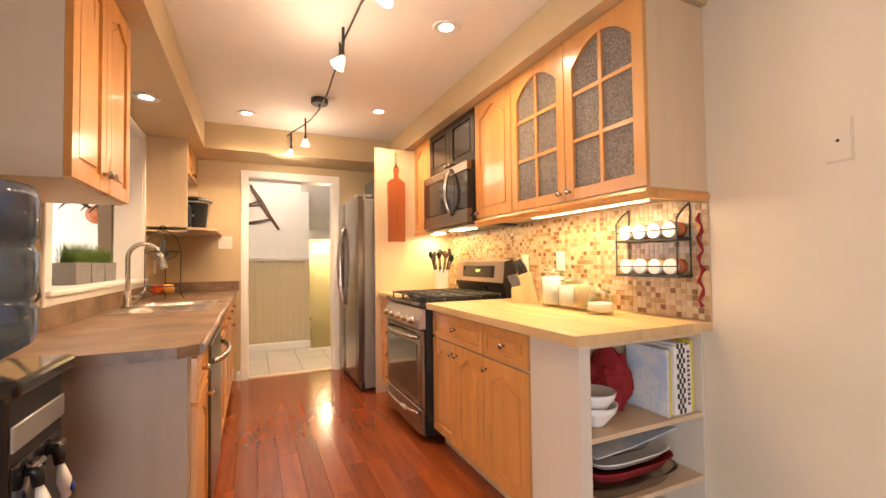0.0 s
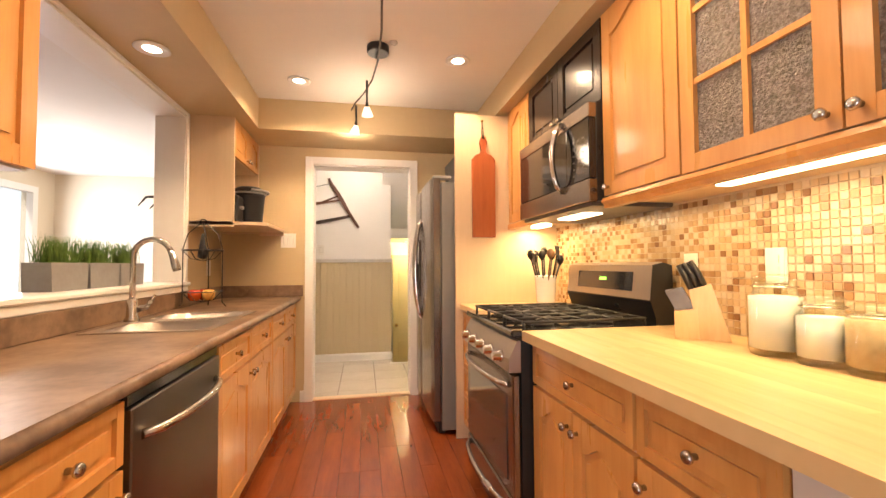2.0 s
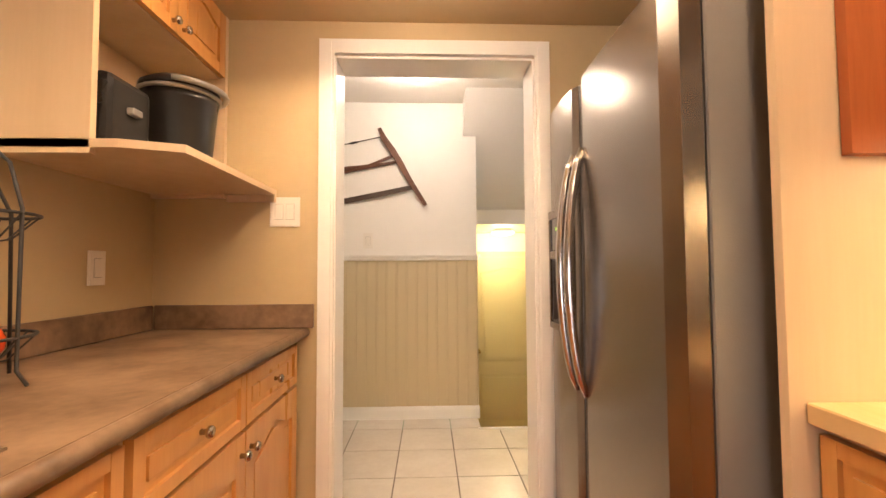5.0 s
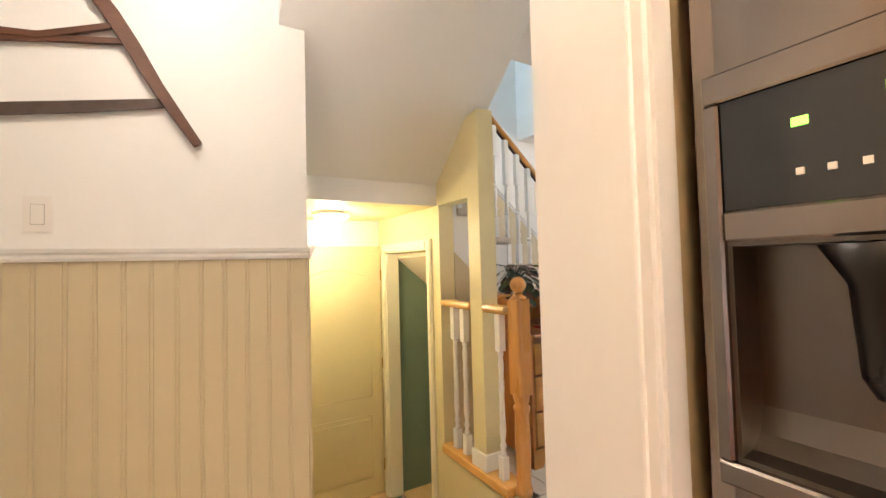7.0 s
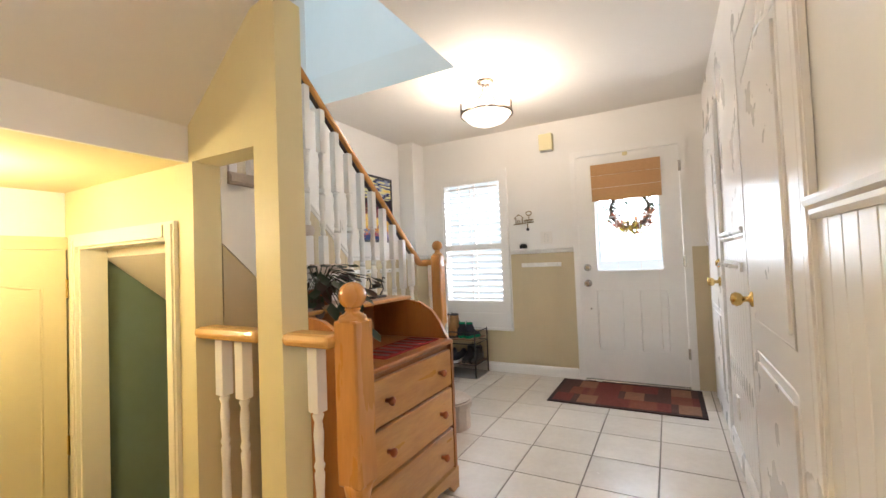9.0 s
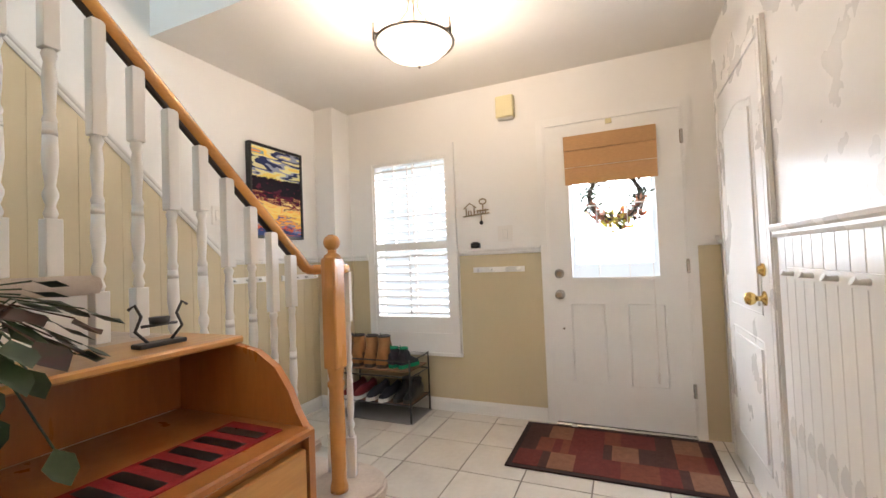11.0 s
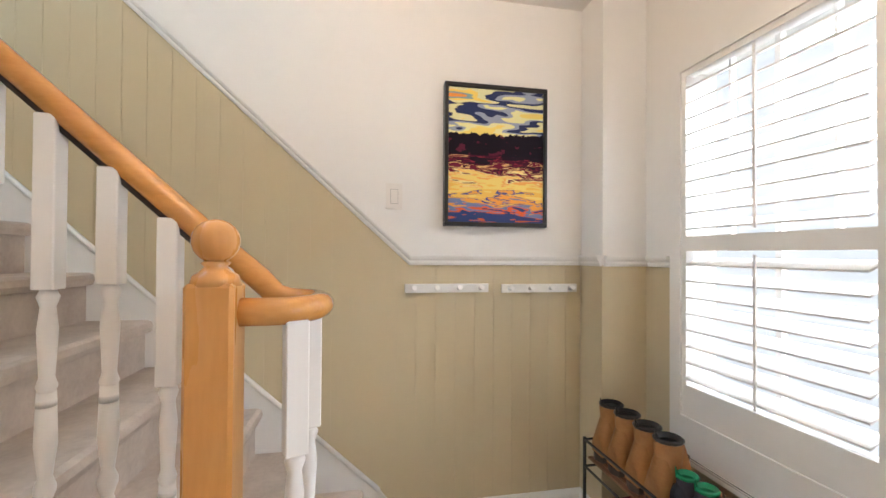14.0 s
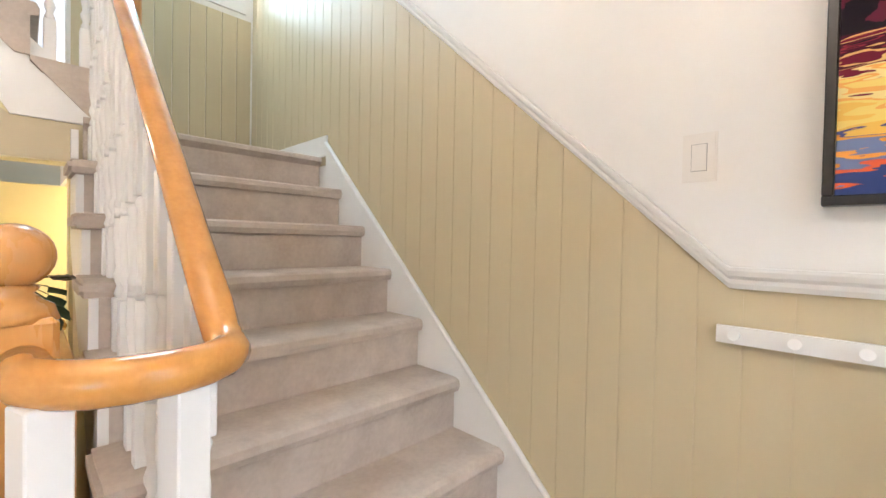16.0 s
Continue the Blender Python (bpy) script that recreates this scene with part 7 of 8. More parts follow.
    water_paint = ramp(ripple, [(0.0, (0.03, 0.05, 0.16)), (0.045, (0.72, 0.12, 0.04)), (0.075, (0.16, 0.20, 0.36)), (0.12, (0.80, 0.34, 0.06)), (0.165, (0.08, 0.08, 0.22)), (0.185, (0.82, 0.50, 0.10)), (0.25, (0.84, 0.64, 0.18)), (0.31, (0.82, 0.40, 0.10)), (0.335, (0.85, 0.68, 0.28)), (0.36, (0.16, 0.012, 0.03)), (0.40, (0.70, 0.42, 0.16)), (0.415, (0.06, 0.006, 0.02)), (0.455, (0.25, 0.02, 0.04)), (0.465, (0.014, 0.006, 0.014))])
    trees = ramp(strokes((22, 1, 30), 0.0, 5.0, 0.3), [(0.0, (0.010, 0.006, 0.012)), (0.62, (0.10, 0.012, 0.03))])
    shore = calc("MULTIPLY_ADD", strokes((34, 1, 8), 0.0, 5.0, 0.4), 0.09, 0.62)
    paint = blend(calc("GREATER_THAN", high, 0.50), water_paint, trees)
    paint = blend(calc("GREATER_THAN", high, shore), paint, sky_paint)
    nt.links.new(paint, b.inputs["Base Color"])
    b.inputs["Roughness"].default_value = 0.7
    b.inputs["Specular IOR Level"].default_value = 0.15
    return m


art.data.materials.append(painting())

# shoe rack and shoes
WOODSLAT = material("brown_wood_slat", (0.22, 0.10, 0.045), (0.16, 0.07, 0.03), 0.5, scale=4, stretch=(5, 1, 5), spread=0.1, bump=0.1)
rk = thing("shoe_rack", (4.68, 7.24, 0), "black metal two-tier shoe rack with brown wooden slats", "shoe rack")
SX0, SX1, SY0, SY1 = 4.505, 4.82, 6.915, 7.565
for x in (SX0, SX1):
    for y in (SY0, SY1):
        part("post", tube(bmesh.new(), [(x, y, 0.0), (x, y, 0.455)], 0.0075, 8), IRON, rk)
for z in (0.13, 0.33, 0.445):
    part("frame", tube(bmesh.new(), [(SX0, SY0, z), (SX1, SY0, z), (SX1, SY1, z), (SX0, SY1, z)], 0.006, 6, True), IRON, rk)
for z in (0.125, 0.365):
    for k in range(9):
        y0 = SX0 + 0.012 + k * 0.033
        bpart("slat", (y0, y0 + 0.024, SY0 + 0.006, SY1 - 0.006, z, z + 0.009), WOODSLAT, rk, 0.001)
HEELDARK = material("dark_suede", (0.10, 0.055, 0.03), (0.07, 0.04, 0.02), 0.7, scale=12, bump=0.3, bump_scale=90)
BOOT = material("tan_boot_leather", (0.36, 0.17, 0.055), (0.26, 0.11, 0.035), 0.6, scale=12, bump=0.3, bump_scale=90)
SOLE = material("dark_rubber_sole", (0.05, 0.038, 0.03), (0.07, 0.052, 0.04), 0.7, bump=0.3)
BOOTG = material("green_rubber", (0.015, 0.30, 0.14), (0.012, 0.25, 0.11), 0.25)
SNEAK = material("dark_navy_canvas", (0.018, 0.018, 0.026), (0.03, 0.03, 0.04), 0.75, bump=0.3)
SNEAKR = material("maroon_canvas", (0.22, 0.02, 0.025), (0.17, 0.015, 0.02), 0.7, bump=0.3)


def shoe(x, y, z, turn, upper, sole, shaft, length, label, cat, group, cuff=None, wide=0.045):
    """A shoe with its toe along local +x; shaft: height of the ankle part."""
    ob = thing(cat.replace(" ", "_"), (0, 0, 0), label, cat, group)
    bm = prism(bmesh.new(), [(length * a, wide * b) for a, b in ((-0.42, -0.7), (0.1, -0.8), (0.42, -0.9), (0.56, -0.4), (0.56, 0.4), (0.42, 0.9), (0.1, 0.8), (-0.42, 0.7), (-0.47, 0))], 0, 0.026, mz(0))
    part("sole", bm, sole, ob)
    bm = bmesh.new()
    secs = [(-0.44, 0.75, 0.10), (-0.3, 0.8, shaft if shaft > 0.09 else 0.085), (-0.02, 0.78, shaft if shaft > 0.09 else 0.08), (0.10, 0.82, 0.085), (0.3, 0.88, 0.062), (0.46, 0.7, 0.05), (0.53, 0.3, 0.035)]
    rings = []
    for fx_, fw, fh in secs:
        ring = [bm.verts.new((length * fx_, wide * fw * math.cos(a), 0.026 + (fh - 0.026) * max(0, math.sin(a)) ** 0.6)) for a in [math.pi * j / 10 for j in range(11)]]
        rings.append(ring)
    for a, b in zip(rings, rings[1:]):
        for j in range(10):
            bm.faces.new((a[j], a[j + 1], b[j + 1], b[j])).smooth = True
    bm.faces.new(rings[0]), bm.faces.new(rings[-1])
    part("upper", bm, upper, ob)
    if shaft > 0.09:
        part("shaft", lathe(bmesh.new(), [(wide * 0.82, 0.06), (wide * 0.85, shaft * 0.7), (wide * 0.95, shaft), (wide * 0.8, shaft + 0.002), (wide * 0.7, shaft - 0.03)], (-length * 0.2, 0, 0), 14), upper, ob)
        part("cuff", lathe(bmesh.new(), [(wide * 0.93, shaft), (wide * 1.0, shaft + 0.008), (wide * 0.85, shaft + 0.014), (wide * 0.6, shaft)], (-length * 0.2, 0, 0), 14), cuff or BLACK, ob)
        part("pull_loop", tube(bmesh.new(), [(-length * 0.2 - wide * 0.9, 0, shaft), (-length * 0.2 - wide, 0, shaft + 0.035), (-length * 0.2 - wide * 0.7, 0, shaft + 0.005)], 0.004, 6), cuff or BLACK, ob)
        if length > 0.25:
            part("heel_patch", lathe(bmesh.new(), [(wide * 0.80, 0.03), (wide * 0.90, 0.045), (wide * 0.90, 0.085), (wide * 0.84, 0.10)], (-length * 0.2, 0, 0), 14), HEELDARK, ob, "dark suede heel patch")
        part("laces", tube(bmesh.new(), [(length * (0.02 + 0.035 * k), (-1) ** k * 0.014, (shaft * 0.8 if k < 2 else 0.10) - 0.008 * k) for k in range(6)], 0.003, 5), cuff or BLACK, ob)
    ob.matrix_basis = pose(x, y, z, 0, 0, turn)
    return ob


for y in (7.52, 7.41, 7.29, 7.18):
    shoe(4.66, y, 0.3755, 0, BOOT, SOLE, 0.225, 0.28, "tan leather ankle boot with a black padded cuff", "boot", "tan boots", None, 0.052)
for y in (7.08, 7.0):
    shoe(4.64, y, 0.3755, -20, SNEAK, BOOTG, 0.14, 0.19, "child's dark rubber boot with green sole and trim", "rain boot", "green rain boots", BOOTG, 0.036)
for y, mt, so, gname, lbl in ((7.49, SNEAKR, PORCELAIN, "maroon sneakers", "maroon canvas sneaker with a white sole"), (7.39, SNEAKR, PORCELAIN, "maroon sneakers", "maroon canvas sneaker with a white sole"), (7.27, SNEAK, PORCELAIN, "navy sneakers", "dark navy sneaker with a white sole"), (7.16, SNEAK, PORCELAIN, "navy sneakers", "dark navy sneaker with a white sole")):
    shoe(4.64, y, 0.1355, 180, mt, so, 0.07, 0.27, lbl, "sneaker", gname)
for y in (7.05, 6.965):
    shoe(4.655, y, 0.1355, 180, BLACK, SOLE, 0.13, 0.25, "black winter boot on the lower slats", "boot", "black boots", BLACK, 0.042)
rt = thing("boot_tray", (4.66, 7.24, 0), "thin grey plastic tray under the shoe rack", "tray")
bpart("tray", (4.49, 4.83, 6.90, 7.58, 0.0005, 0.006), GREYSIDE, rt, 0.001)

# door mat
MATS = [material(n, c, tuple(v * 0.7 for v in c), 0.95, scale=40, bump=0.5, bump_scale=300) for n, c in (("mat_border", (0.03, 0.012, 0.010)), ("mat_red", (0.13, 0.018, 0.012)), ("mat_rust", (0.17, 0.04, 0.02)), ("mat_tan", (0.22, 0.10, 0.055)), ("mat_brown", (0.06, 0.02, 0.014)))]
rug = thing("door_mat", (4.45, 5.54, 0), "dark red and brown patchwork door mat", "rug")
RX0, RX1, RY0m, RY1m = 4.13, 4.79, 5.02, 6.13
bpart("border", (RX0, RX1, RY0m, RY1m, 0.0005, 0.010), MATS[0], rug, 0.003)
random.seed(4)
ny = 22
for i in range(3):
    for j in range(ny):
        a, b = RX0 + 0.035 + (RX1 - RX0 - 0.07) * i / 3, RX0 + 0.035 + (RX1 - RX0 - 0.07) * (i + 1) / 3
        c, d = RY0m + 0.035 + (RY1m - RY0m - 0.07) * j / ny, RY0m + 0.035 + (RY1m - RY0m - 0.07) * (j + 1) / ny
        mt = MATS[3] if (i * 7 + j) % 15 in (0, 1, 2) else MATS[(4, 4, 1, 1, 2, 1, 4, 1)[(i * 3 + j // 2 + random.randint(0, 1)) % 8]]
        bpart("patch", (a, b, c, d, 0.010, 0.0115), mt, rug, 0)

# bow saw on the hall wall
SAWWOOD = material("old_dark_wood", (0.13, 0.05, 0.022), (0.08, 0.03, 0.014), 0.5, scale=4, stretch=(2, 2, 6), bump=0.3, bump_scale=60)
OLDSTEEL = material("rusty_saw_steel", (0.10, 0.075, 0.062), (0.07, 0.05, 0.04), 0.55, 0.6, scale=20, bump=0.2)
sw = thing("bow_saw", (-0.25, 6.19, 1.7), "antique wooden bow saw with rusty blade hung on the wall", "saw")


def limb(pts, widths, depth, mat, name, mm):
    """A flat curved timber along points, with a width at each."""
    L, R = [], []
    for i, (u, v) in enumerate(pts):
        a, b = pts[max(i - 1, 0)], pts[min(i + 1, len(pts) - 1)]
        d = Vector((b[0] - a[0], b[1] - a[1])).normalized()
        n = Vector((-d.y, d.x)) * widths[i] / 2
        L.append((u + n.x, v + n.y)), R.append((u - n.x, v - n.y))
    part(name, prism(bmesh.new(), L + R[::-1], depth[0], depth[1], mm), mat, sw)


sm = lambda u, v, d: (u + 0.024, 6.218 - d, v + 0.014)
limb([(-0.472, 2.135), (-0.50, 2.06), (-0.535, 1.95), (-0.55, 1.86), (-0.552, 1.74), (-0.54, 1.595)], [0.03, 0.05, 0.055, 0.055, 0.05, 0.042], (0.004, 0.030), SAWWOOD, "arm", sm)
limb([(-0.065, 2.25), (-0.03, 2.17), (0.04, 2.07), (0.10, 1.97), (0.17, 1.84), (0.24, 1.73), (0.298, 1.64)], [0.028, 0.045, 0.05, 0.048, 0.042, 0.036, 0.03], (0.004, 0.030), SAWWOOD, "arm", sm)
limb([(-0.51, 1.935), (-0.35, 1.93), (-0.15, 1.95), (0.035, 2.03)], [0.02, 0.022, 0.022, 0.018], (0.008, 0.026), SAWWOOD, "stretcher", sm)
limb([(-0.525, 1.865), (-0.35, 1.90), (-0.15, 1.945), (0.075, 1.985)], [0.022, 0.024, 0.024, 0.018], (0.006, 0.022), SAWWOOD, "stretcher", sm)
limb([(-0.53, 1.635), (-0.30, 1.68), (-0.05, 1.73), (0.20, 1.785)], [0.042, 0.042, 0.042, 0.034], (0.014, 0.018), OLDSTEEL, "blade", sm)
part("wire", tube(bmesh.new(), [(-0.451, 6.20, 2.106), (-0.246, 6.20, 2.149), (-0.021, 6.20, 2.199)], 0.003, 6), OLDSTEEL, sw)
part("turnbuckle", tube(bmesh.new(), [(-0.276, 6.20, 2.142), (-0.246, 6.20, 2.149), (-0.206, 6.20, 2.157)], [0.005, 0.010, 0.005], 8), BLACK, sw)

# ---------------------------------------------------------------- rails, skirtings and wainscot boards
RAILP = [(0.0, 0.0), (0.008, 0.0), (0.014, 0.012), (0.014, 0.022), (0.022, 0.030), (0.026, 0.042), (0.026, 0.05), (0.0, 0.05)]


def rail(name, a, b, out, z, mat, label, z2=None, prof=RAILP):
    """A moulded chair rail from a to b (x, y), its profile standing out along out."""
    bm = bmesh.new()
    z2 = z if z2 is None else z2
    ends = [[bm.verts.new((p[0] + out[0] * d, p[1] + out[1] * d, zz + h)) for d, h in prof] for p, zz in ((a, z), (b, z2))]
    n = len(prof)
    for i in range(n):
        bm.faces.new((ends[0][i], ends[0][(i + 1) % n], ends[1][(i + 1) % n], ends[1][i]))
    bm.faces.new(ends[0]), bm.faces.new(ends[1])
    return structure(name, bm, mat, label, "trim")


BASEP = [(0, 0), (0.014, 0), (0.014, 0.07), (0.010, 0.085), (0.005, 0.095), (0, 0.095)]
CR = "white moulded chair rail"
rail("trim_chair_rail_saw", (-1.15, 6.212), (0.735, 6.212), (0, -1), 1.22, TRIM, CR)
rail("trim_chair_rail_saw_end", (0.725, 6.186), (0.725, 6.34), (1, 0), 1.22, TRIM, CR)
rail("trim_chair_rail_north", (3.762, 7.812), (4.63, 7.812), (0, -1), 1.195, TRIM, CR)
rail("trim_chair_rail_stair", (3.762, 7.812), (0.80, 7.812), (0, -1), 1.195, TRIM, CR, 1.195 + 0.912 * 2.962)
rail("trim_chair_rail_pilaster", (4.63, 7.622), (4.855, 7.622), (0, -1), 1.195, TRIM, CR)
rail("trim_chair_rail_pilaster_side", (4.622, 7.622), (4.622, 7.82), (-1, 0), 1.195, TRIM, CR)
rail("trim_chair_rail_window", (4.849, 7.46), (4.849, 7.60), (-1, 0), 1.195, TRIM, CR)
rail("trim_chair_rail_front", (4.849, 6.0), (4.849, 6.62), (-1, 0), 1.20, TRIM, CR)
rail("trim_chair_rail_hall", (0.88, 4.91), (1.99, 4.91), (0, 1), 1.215, GLOSSW, CR)
rail("trim_chair_rail_closet", (2.95, 4.91), (3.83, 4.91), (0, 1), 1.205, GLOSSW, CR)
rail("trim_chair_rail_corner", (4.73, 4.91), (4.855, 4.91), (0, 1), 1.205, GLOSSW, CR)
BS = "white moulded baseboard"
rail("baseboard_saw", (-1.15, 6.208), (0.735, 6.208), (0, -1), 0.0, TRIM, BS, None, BASEP)
rail("baseboard_saw_end", (0.725, 6.20), (0.725, 6.24), (1, 0), 0.0, TRIM, BS, None, BASEP)
rail("baseboard_north", (3.70, 7.808), (4.63, 7.808), (0, -1), 0.0, TRIM, BS, None, BASEP)
rail("baseboard_pilaster", (4.62, 7.622), (4.855, 7.622), (0, -1), 0.0, TRIM, BS, None, BASEP)
rail("baseboard_pilaster_side", (4.622, 7.622), (4.622, 7.82), (-1, 0), 0.0, TRIM, BS, None, BASEP)
rail("baseboard_front", (4.849, 6.0), (4.849, 7.62), (-1, 0), 0.0, TRIM, BS, None, BASEP)
rail("baseboard_hall", (0.88, 4.91), (1.99, 4.91), (0, 1), 0.0, GLOSSW, BS, None, BASEP)
rail("baseboard_closet", (2.95, 4.91), (3.83, 4.91), (0, 1), 0.0, GLOSSW, BS, None, BASEP)
rail("baseboard_kitchen", (-0.16, 4.72), (-0.11, 4.72), (0, -1), 0.0, TRIM, BS, None, BASEP)
rail("baseboard_kitchen_east", (1.765, -3.0), (1.765, 1.10), (-1, 0), 0.0, TRIM, BS, None, BASEP)
bpanel = lambda name, b, mat, label: structure(name, box(bmesh.new(), *b), mat, label, "wall panel")
bpanel("trim_wainscot_front", (4.849, 4.8545, 6.0, 6.625, 0.0, 1.20), KHAKI, "smooth khaki painted wainscot beside the front door")
bpanel("trim_wainscot_window", (4.849, 4.8545, 6.625, 7.46, 0.0, 0.425), KHAKI, "smooth khaki painted wainscot under the window")
bpanel("trim_wainscot_window_side", (4.849, 4.8545, 7.46, 7.622, 0.0, 1.20), KHAKI, "smooth khaki painted wainscot beside the window")
bpanel("trim_wainscot_pilaster", (4.622, 4.849, 7.622, 7.6295, 0.0, 1.20), KHAKI, "khaki painted foot of the corner column")
bpanel("trim_wainscot_pilaster_side", (4.622, 4.6295, 7.6295, 7.812, 0.0, 1.20), KHAKI, "khaki painted foot of the corner column")
bpanel("trim_wainscot_corner", (4.849, 4.8545, 4.91, 5.03, 0.0, 1.20), KHAKI, "narrow khaki wainscot strip beside the front door")


def board_mesh(w, h, mat):
    """An upright tongue-and-groove board, its face along -y."""
    bm = prism(bmesh.new(), [(0, 0), (0, 0.005), (0.0035, 0.009), (w - 0.015, 0.009), (w - 0.0118, 0.0062), (w - 0.0085, 0.009), (w - 0.0035, 0.009), (w, 0.005), (w, 0)], 0, h, lambda u, v, d: (u, -v, d))
    return mesh_of("board", bm, mat)


ws = tagged(new("trim_beadboard_saw"), "khaki beadboard wainscot below the saw", "wall panel", "", "structure")
bd = board_mesh(0.0785, 1.225, KHAKI)
for k in range(24):
    piece("board", bd, ws, (-1.1565 + 0.0785 * k, 6.2205, 0.0))
bpart("board", (0.7255, 0.733, 6.222, 6.338, 0.0, 1.225), KHAKI, ws, 0.001)
wn2 = tagged(new("trim_beadboard_stair"), "khaki beadboard wainscot rising beside the stairs", "wall panel", "", "structure")
for k in range(41):
    x = 0.80 + 0.0935 * k
    bw = min(0.0935, 4.6215 - x)
    if bw < 0.005:
        break
    top = lambda q: 1.205 + 0.912 * max(0, 3.762 - q)
    lo = max(0.0, sk(x) - 0.30) if x < 3.5 else 0.0
    if x < 1.9:
        lo = 1.70
    bm = prism(bmesh.new(), [(x, lo), (x + bw, lo), (x + bw, top(x + bw)), (x, top(x))], 0.0, 0.006, my(7.8195, -1))
    prism(bm, [(x + 0.0025, lo), (x + bw - 0.0025, lo), (x + bw - 0.0025, top(x + bw - 0.0025)), (x + 0.0025, top(x + 0.0025))], 0.006, 0.0081, my(7.8195, -1))
    part("board", bm, KHAKI, wn2)
ww = tagged(new("trim_beadboard_landing"), "khaki beadboard on the wall at the stair head", "wall panel", "", "structure")
for k in range(10):
    bpart("board", (0.80, 0.808, 6.82 + 0.098 * k, 6.916 + 0.098 * k, 1.75, 2.85), KHAKI, ww, 0.002)
wh = tagged(new("trim_beadboard_hall"), "glossy white beadboard between the closet doors", "wall panel", "", "structure")
bm = prism(bmesh.new(), [(0, 0), (0, 0.0065), (0.004, 0.009), (0.076, 0.009), (0.08, 0.0065), (0.08, 0)], 0, 1.215, lambda u, v, d: (u, v, d))
bdw = mesh_of("board", bm, GLOSSW)
for x0, n in ((0.88, 14), (2.945, 11), (4.725, 1)):
    for k in range(n):
        piece("board", bdw, wh, (x0 + 0.08 * k, 4.9005, 0.0))

# ---------------------------------------------------------------- floor tiles
ft = tagged(new("floor_tiles"), "pale ceramic floor tiles with grey grout in the hall", "floor", "", "structure")
S = 0.35
bm = box(bmesh.new(), 0.0035, S - 0.0035, 0.0035, S - 0.0035, -0.006, 0.0, 0.0015)
tile = mesh_of("tile", bm, TILE)
FLOORS = [(-1.15, 4.85, 4.81, 6.005), (-1.15, 0.725, 6.005, 6.21), (1.80, 4.85, 6.005, 6.86), (2.92, 4.85, 6.86, 7.81)]
for i in range(-16, 6):
    for j in range(-4, 6):
        x, y = 3.302 + S * i, 6.005 + S * j
        for a, b, c, d in FLOORS:
            p, q, u, v = max(x, a), min(x + S, b), max(y, c), min(y + S, d)
            if q - p > S - 0.001 and v - u > S - 0.001:
                piece("tile", tile, ft, (x, y, 0))
            elif q - p > 0.02 and v - u > 0.02:
                part("tile", box(bmesh.new(), p + 0.0035, q - 0.0035, u + 0.0035, v - 0.0035, -0.006, 0.0), TILE, ft)

# ---------------------------------------------------------------- kitchen floor boards
fb = tagged(new("floor_boards"), "glossy cherry-coloured laminate floor boards", "floor", "", "structure")
random.seed(17)
PW, PL = 0.117, 1.21
plank = mesh_of("floor_board", box(bmesh.new(), 0.0004, PW - 0.0004, 0.0004, PL - 0.0004, -0.008, 0.0, 0.0012), CHERRY)
for i in range(22):
    x = -0.805 + PW * i
    y = -3.0 - random.choice((0.0, 0.3, 0.6, 0.9))
    while y < 4.72:
        if y + PL > 4.72:
            part("floor_board", box(bmesh.new(), x + 0.0004, x + PW - 0.0004, y, 4.72, -0.008, 0.0, 0.0012), CHERRY, fb)
        else:
            piece("floor_board", plank, fb, (x, y, 0))
        y += PL

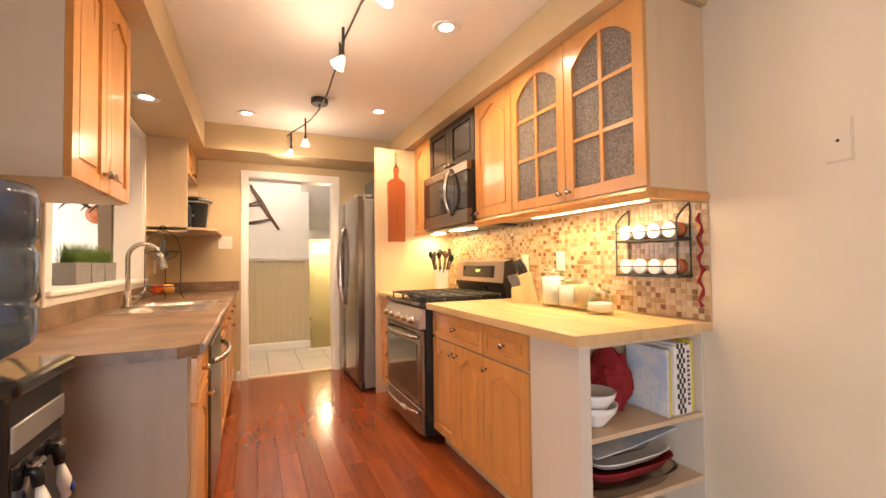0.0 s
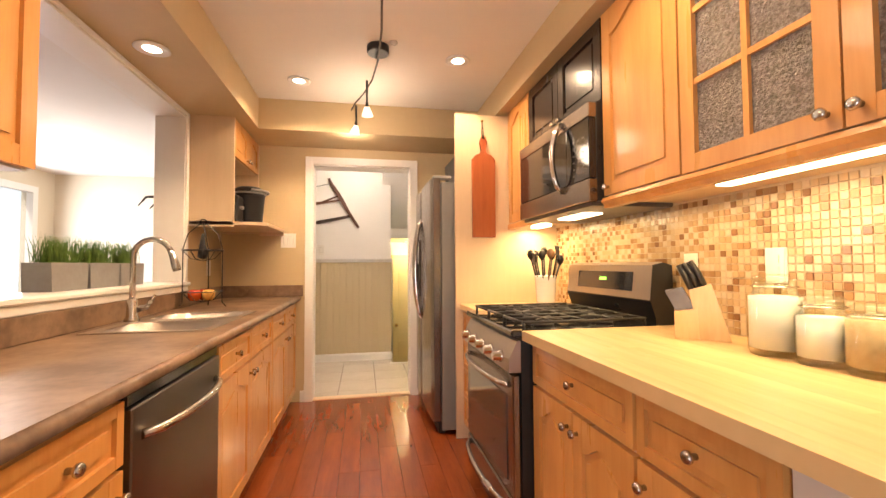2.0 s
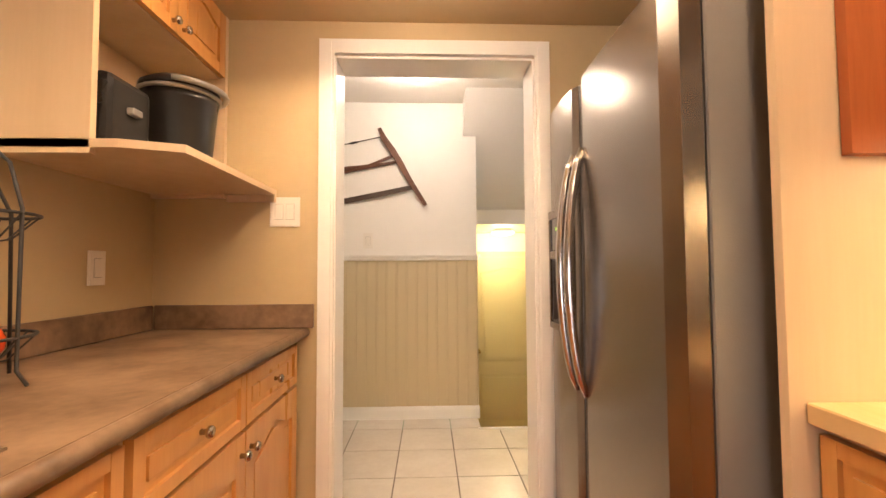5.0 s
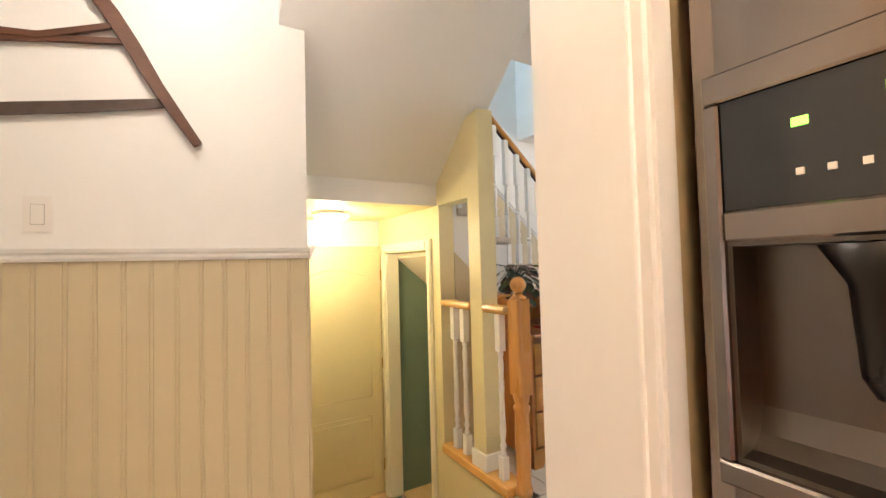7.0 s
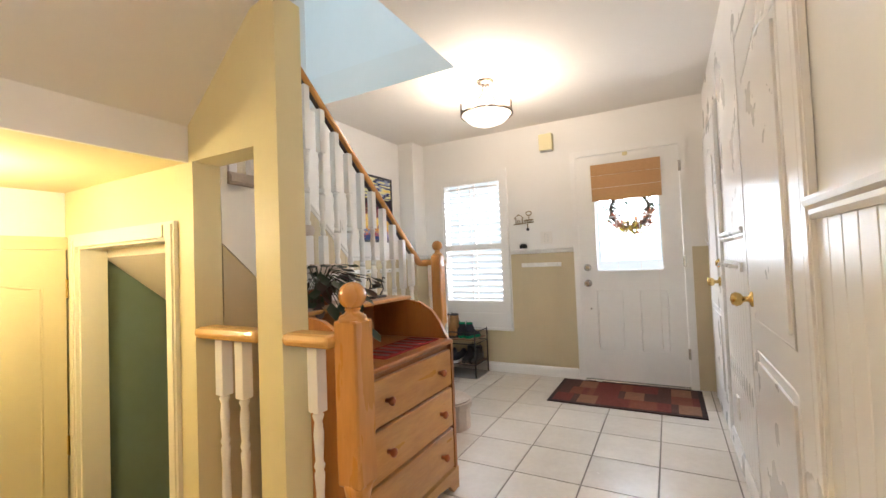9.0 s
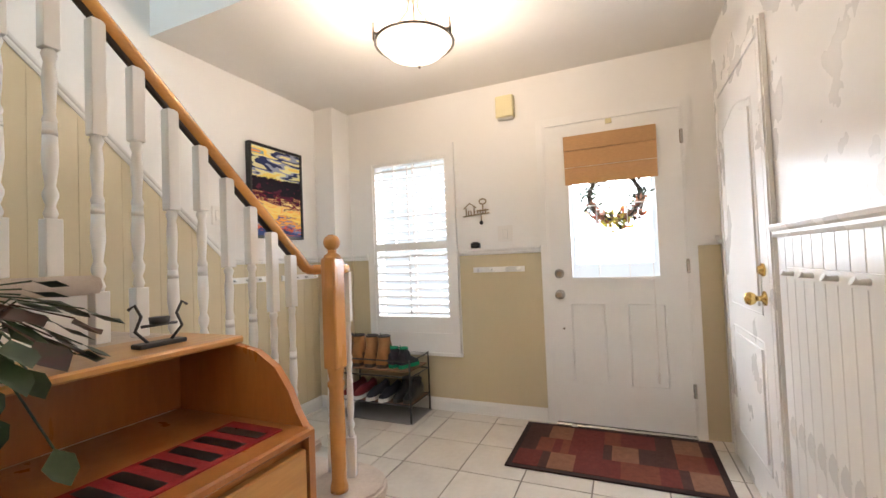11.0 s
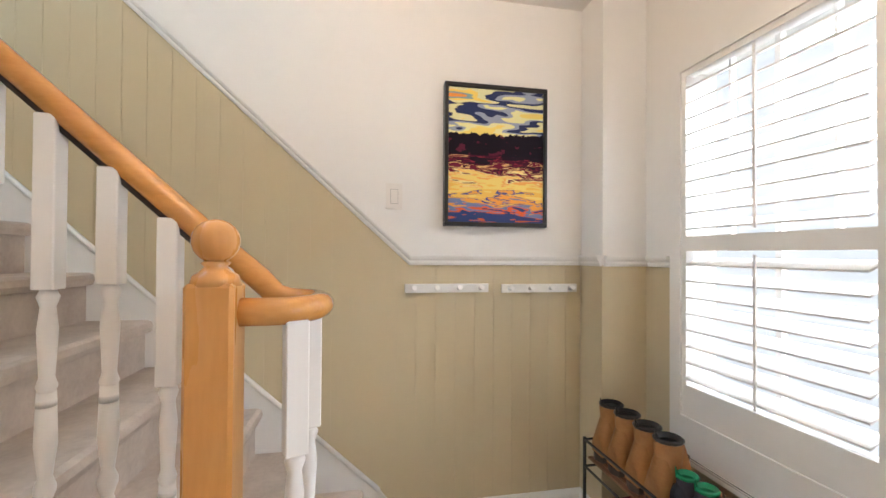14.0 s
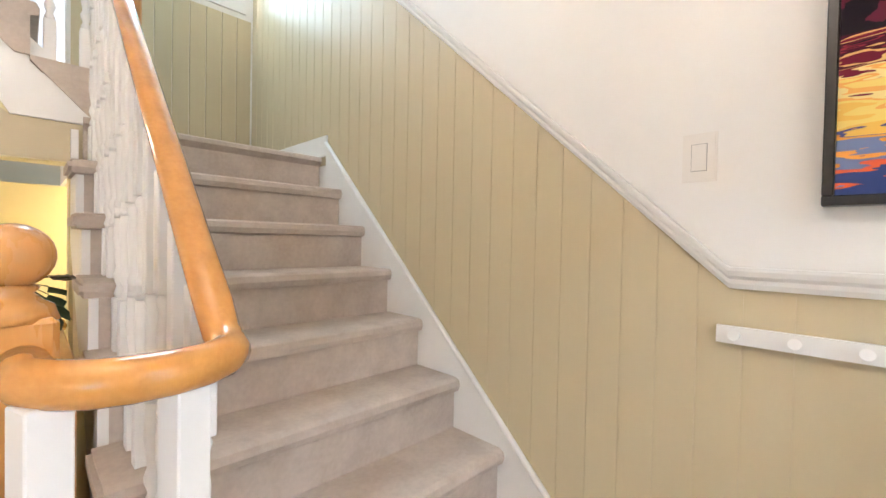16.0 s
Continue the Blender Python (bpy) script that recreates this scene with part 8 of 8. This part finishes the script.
# ---------------------------------------------------------------- mosaic backsplash
def mosaic(name, source, output):
    m = material(name, (0.5, 0.4, 0.3), None, 0.22, scale=30, bump=0.05)
    nt = m.node_tree
    b = nt.nodes["Principled BSDF"]
    src = nt.nodes.new(source)
    ramp = nt.nodes.new("ShaderNodeValToRGB")
    ramp.color_ramp.interpolation = "CONSTANT"
    cols = [(0.62, 0.48, 0.30), (0.52, 0.36, 0.19), (0.68, 0.56, 0.39), (0.40, 0.235, 0.11), (0.60, 0.44, 0.25), (0.27, 0.145, 0.065), (0.66, 0.53, 0.35), (0.46, 0.30, 0.15)]
    el = ramp.color_ramp.elements
    el[0].color = (*cols[0], 1)
    el[1].position, el[1].color = 0.17, (*cols[1], 1)
    for k, p in enumerate((0.32, 0.48, 0.58, 0.74, 0.80, 0.92)):
        e = el.new(p)
        e.color = (*cols[k + 2], 1)
    nt.links.new(src.outputs[output], ramp.inputs["Fac"])
    mul = nt.nodes.new("ShaderNodeMix")
    mul.data_type, mul.blend_type = "RGBA", "MULTIPLY"
    mul.inputs["Factor"].default_value = 0.35
    old = b.inputs["Base Color"].links[0].from_socket
    nt.links.new(ramp.outputs["Color"], mul.inputs["A"])
    nt.links.new(old, mul.inputs["B"])
    nt.links.new(mul.outputs["Result"], b.inputs["Base Color"])
    return m


MOSP, MOSS = mosaic("mosaic_stone_piece", "ShaderNodeObjectInfo", "Random"), mosaic("mosaic_stone", "ShaderNodeNewGeometry", "Random Per Island")
SANDG = material("sand_grout", (0.55, 0.43, 0.28), (0.50, 0.385, 0.245), 0.9, bump=0.2, scale=20)
bs = tagged(new("trim_backsplash"), "small square tan and brown stone mosaic backsplash", "backsplash", "", "structure")
part("grout_bed", box(bmesh.new(), 1.7585, 1.7645, 1.10, 3.69, 0.9165, 1.468), SANDG, bs)
P = 0.0265
bm = box(bmesh.new(), -0.0035, 0.0, 0.0014, P - 0.0014, 0.0014, P - 0.0014, 0.0008)
mt = mesh_of("mosaic_tile", bm, MOSP)
verts, faces = [], []
for i in range(97):
    for j in range(20):
        y, z = 1.102 + P * i, 0.9175 + P * j
        if i < 15:
            piece("mosaic_tile", mt, bs, (1.7585, y, z))
            continue
        if y + P > 3.69:
            continue
        k = len(verts)
        g0, g1, x0, x1 = 0.0014, P - 0.0014, 1.7585, 1.755
        verts += [(x0, y + g0, z + g0), (x0, y + g1, z + g0), (x0, y + g1, z + g1), (x0, y + g0, z + g1), (x1, y + g0 + 0.001, z + g0 + 0.001), (x1, y + g1 - 0.001, z + g0 + 0.001), (x1, y + g1 - 0.001, z + g1 - 0.001), (x1, y + g0 + 0.001, z + g1 - 0.001)]
        faces += [(k + 4, k + 7, k + 6, k + 5), (k, k + 4, k + 5, k + 1), (k + 1, k + 5, k + 6, k + 2), (k + 2, k + 6, k + 7, k + 3), (k + 3, k + 7, k + 4, k)]
me = bpy.data.meshes.new("mosaic_field")
me.from_pydata(verts, [], faces)
me.materials.append(MOSS)
tagged(part("mosaic_field", me, None, bs), "stone mosaic field", "", "", "stuff")
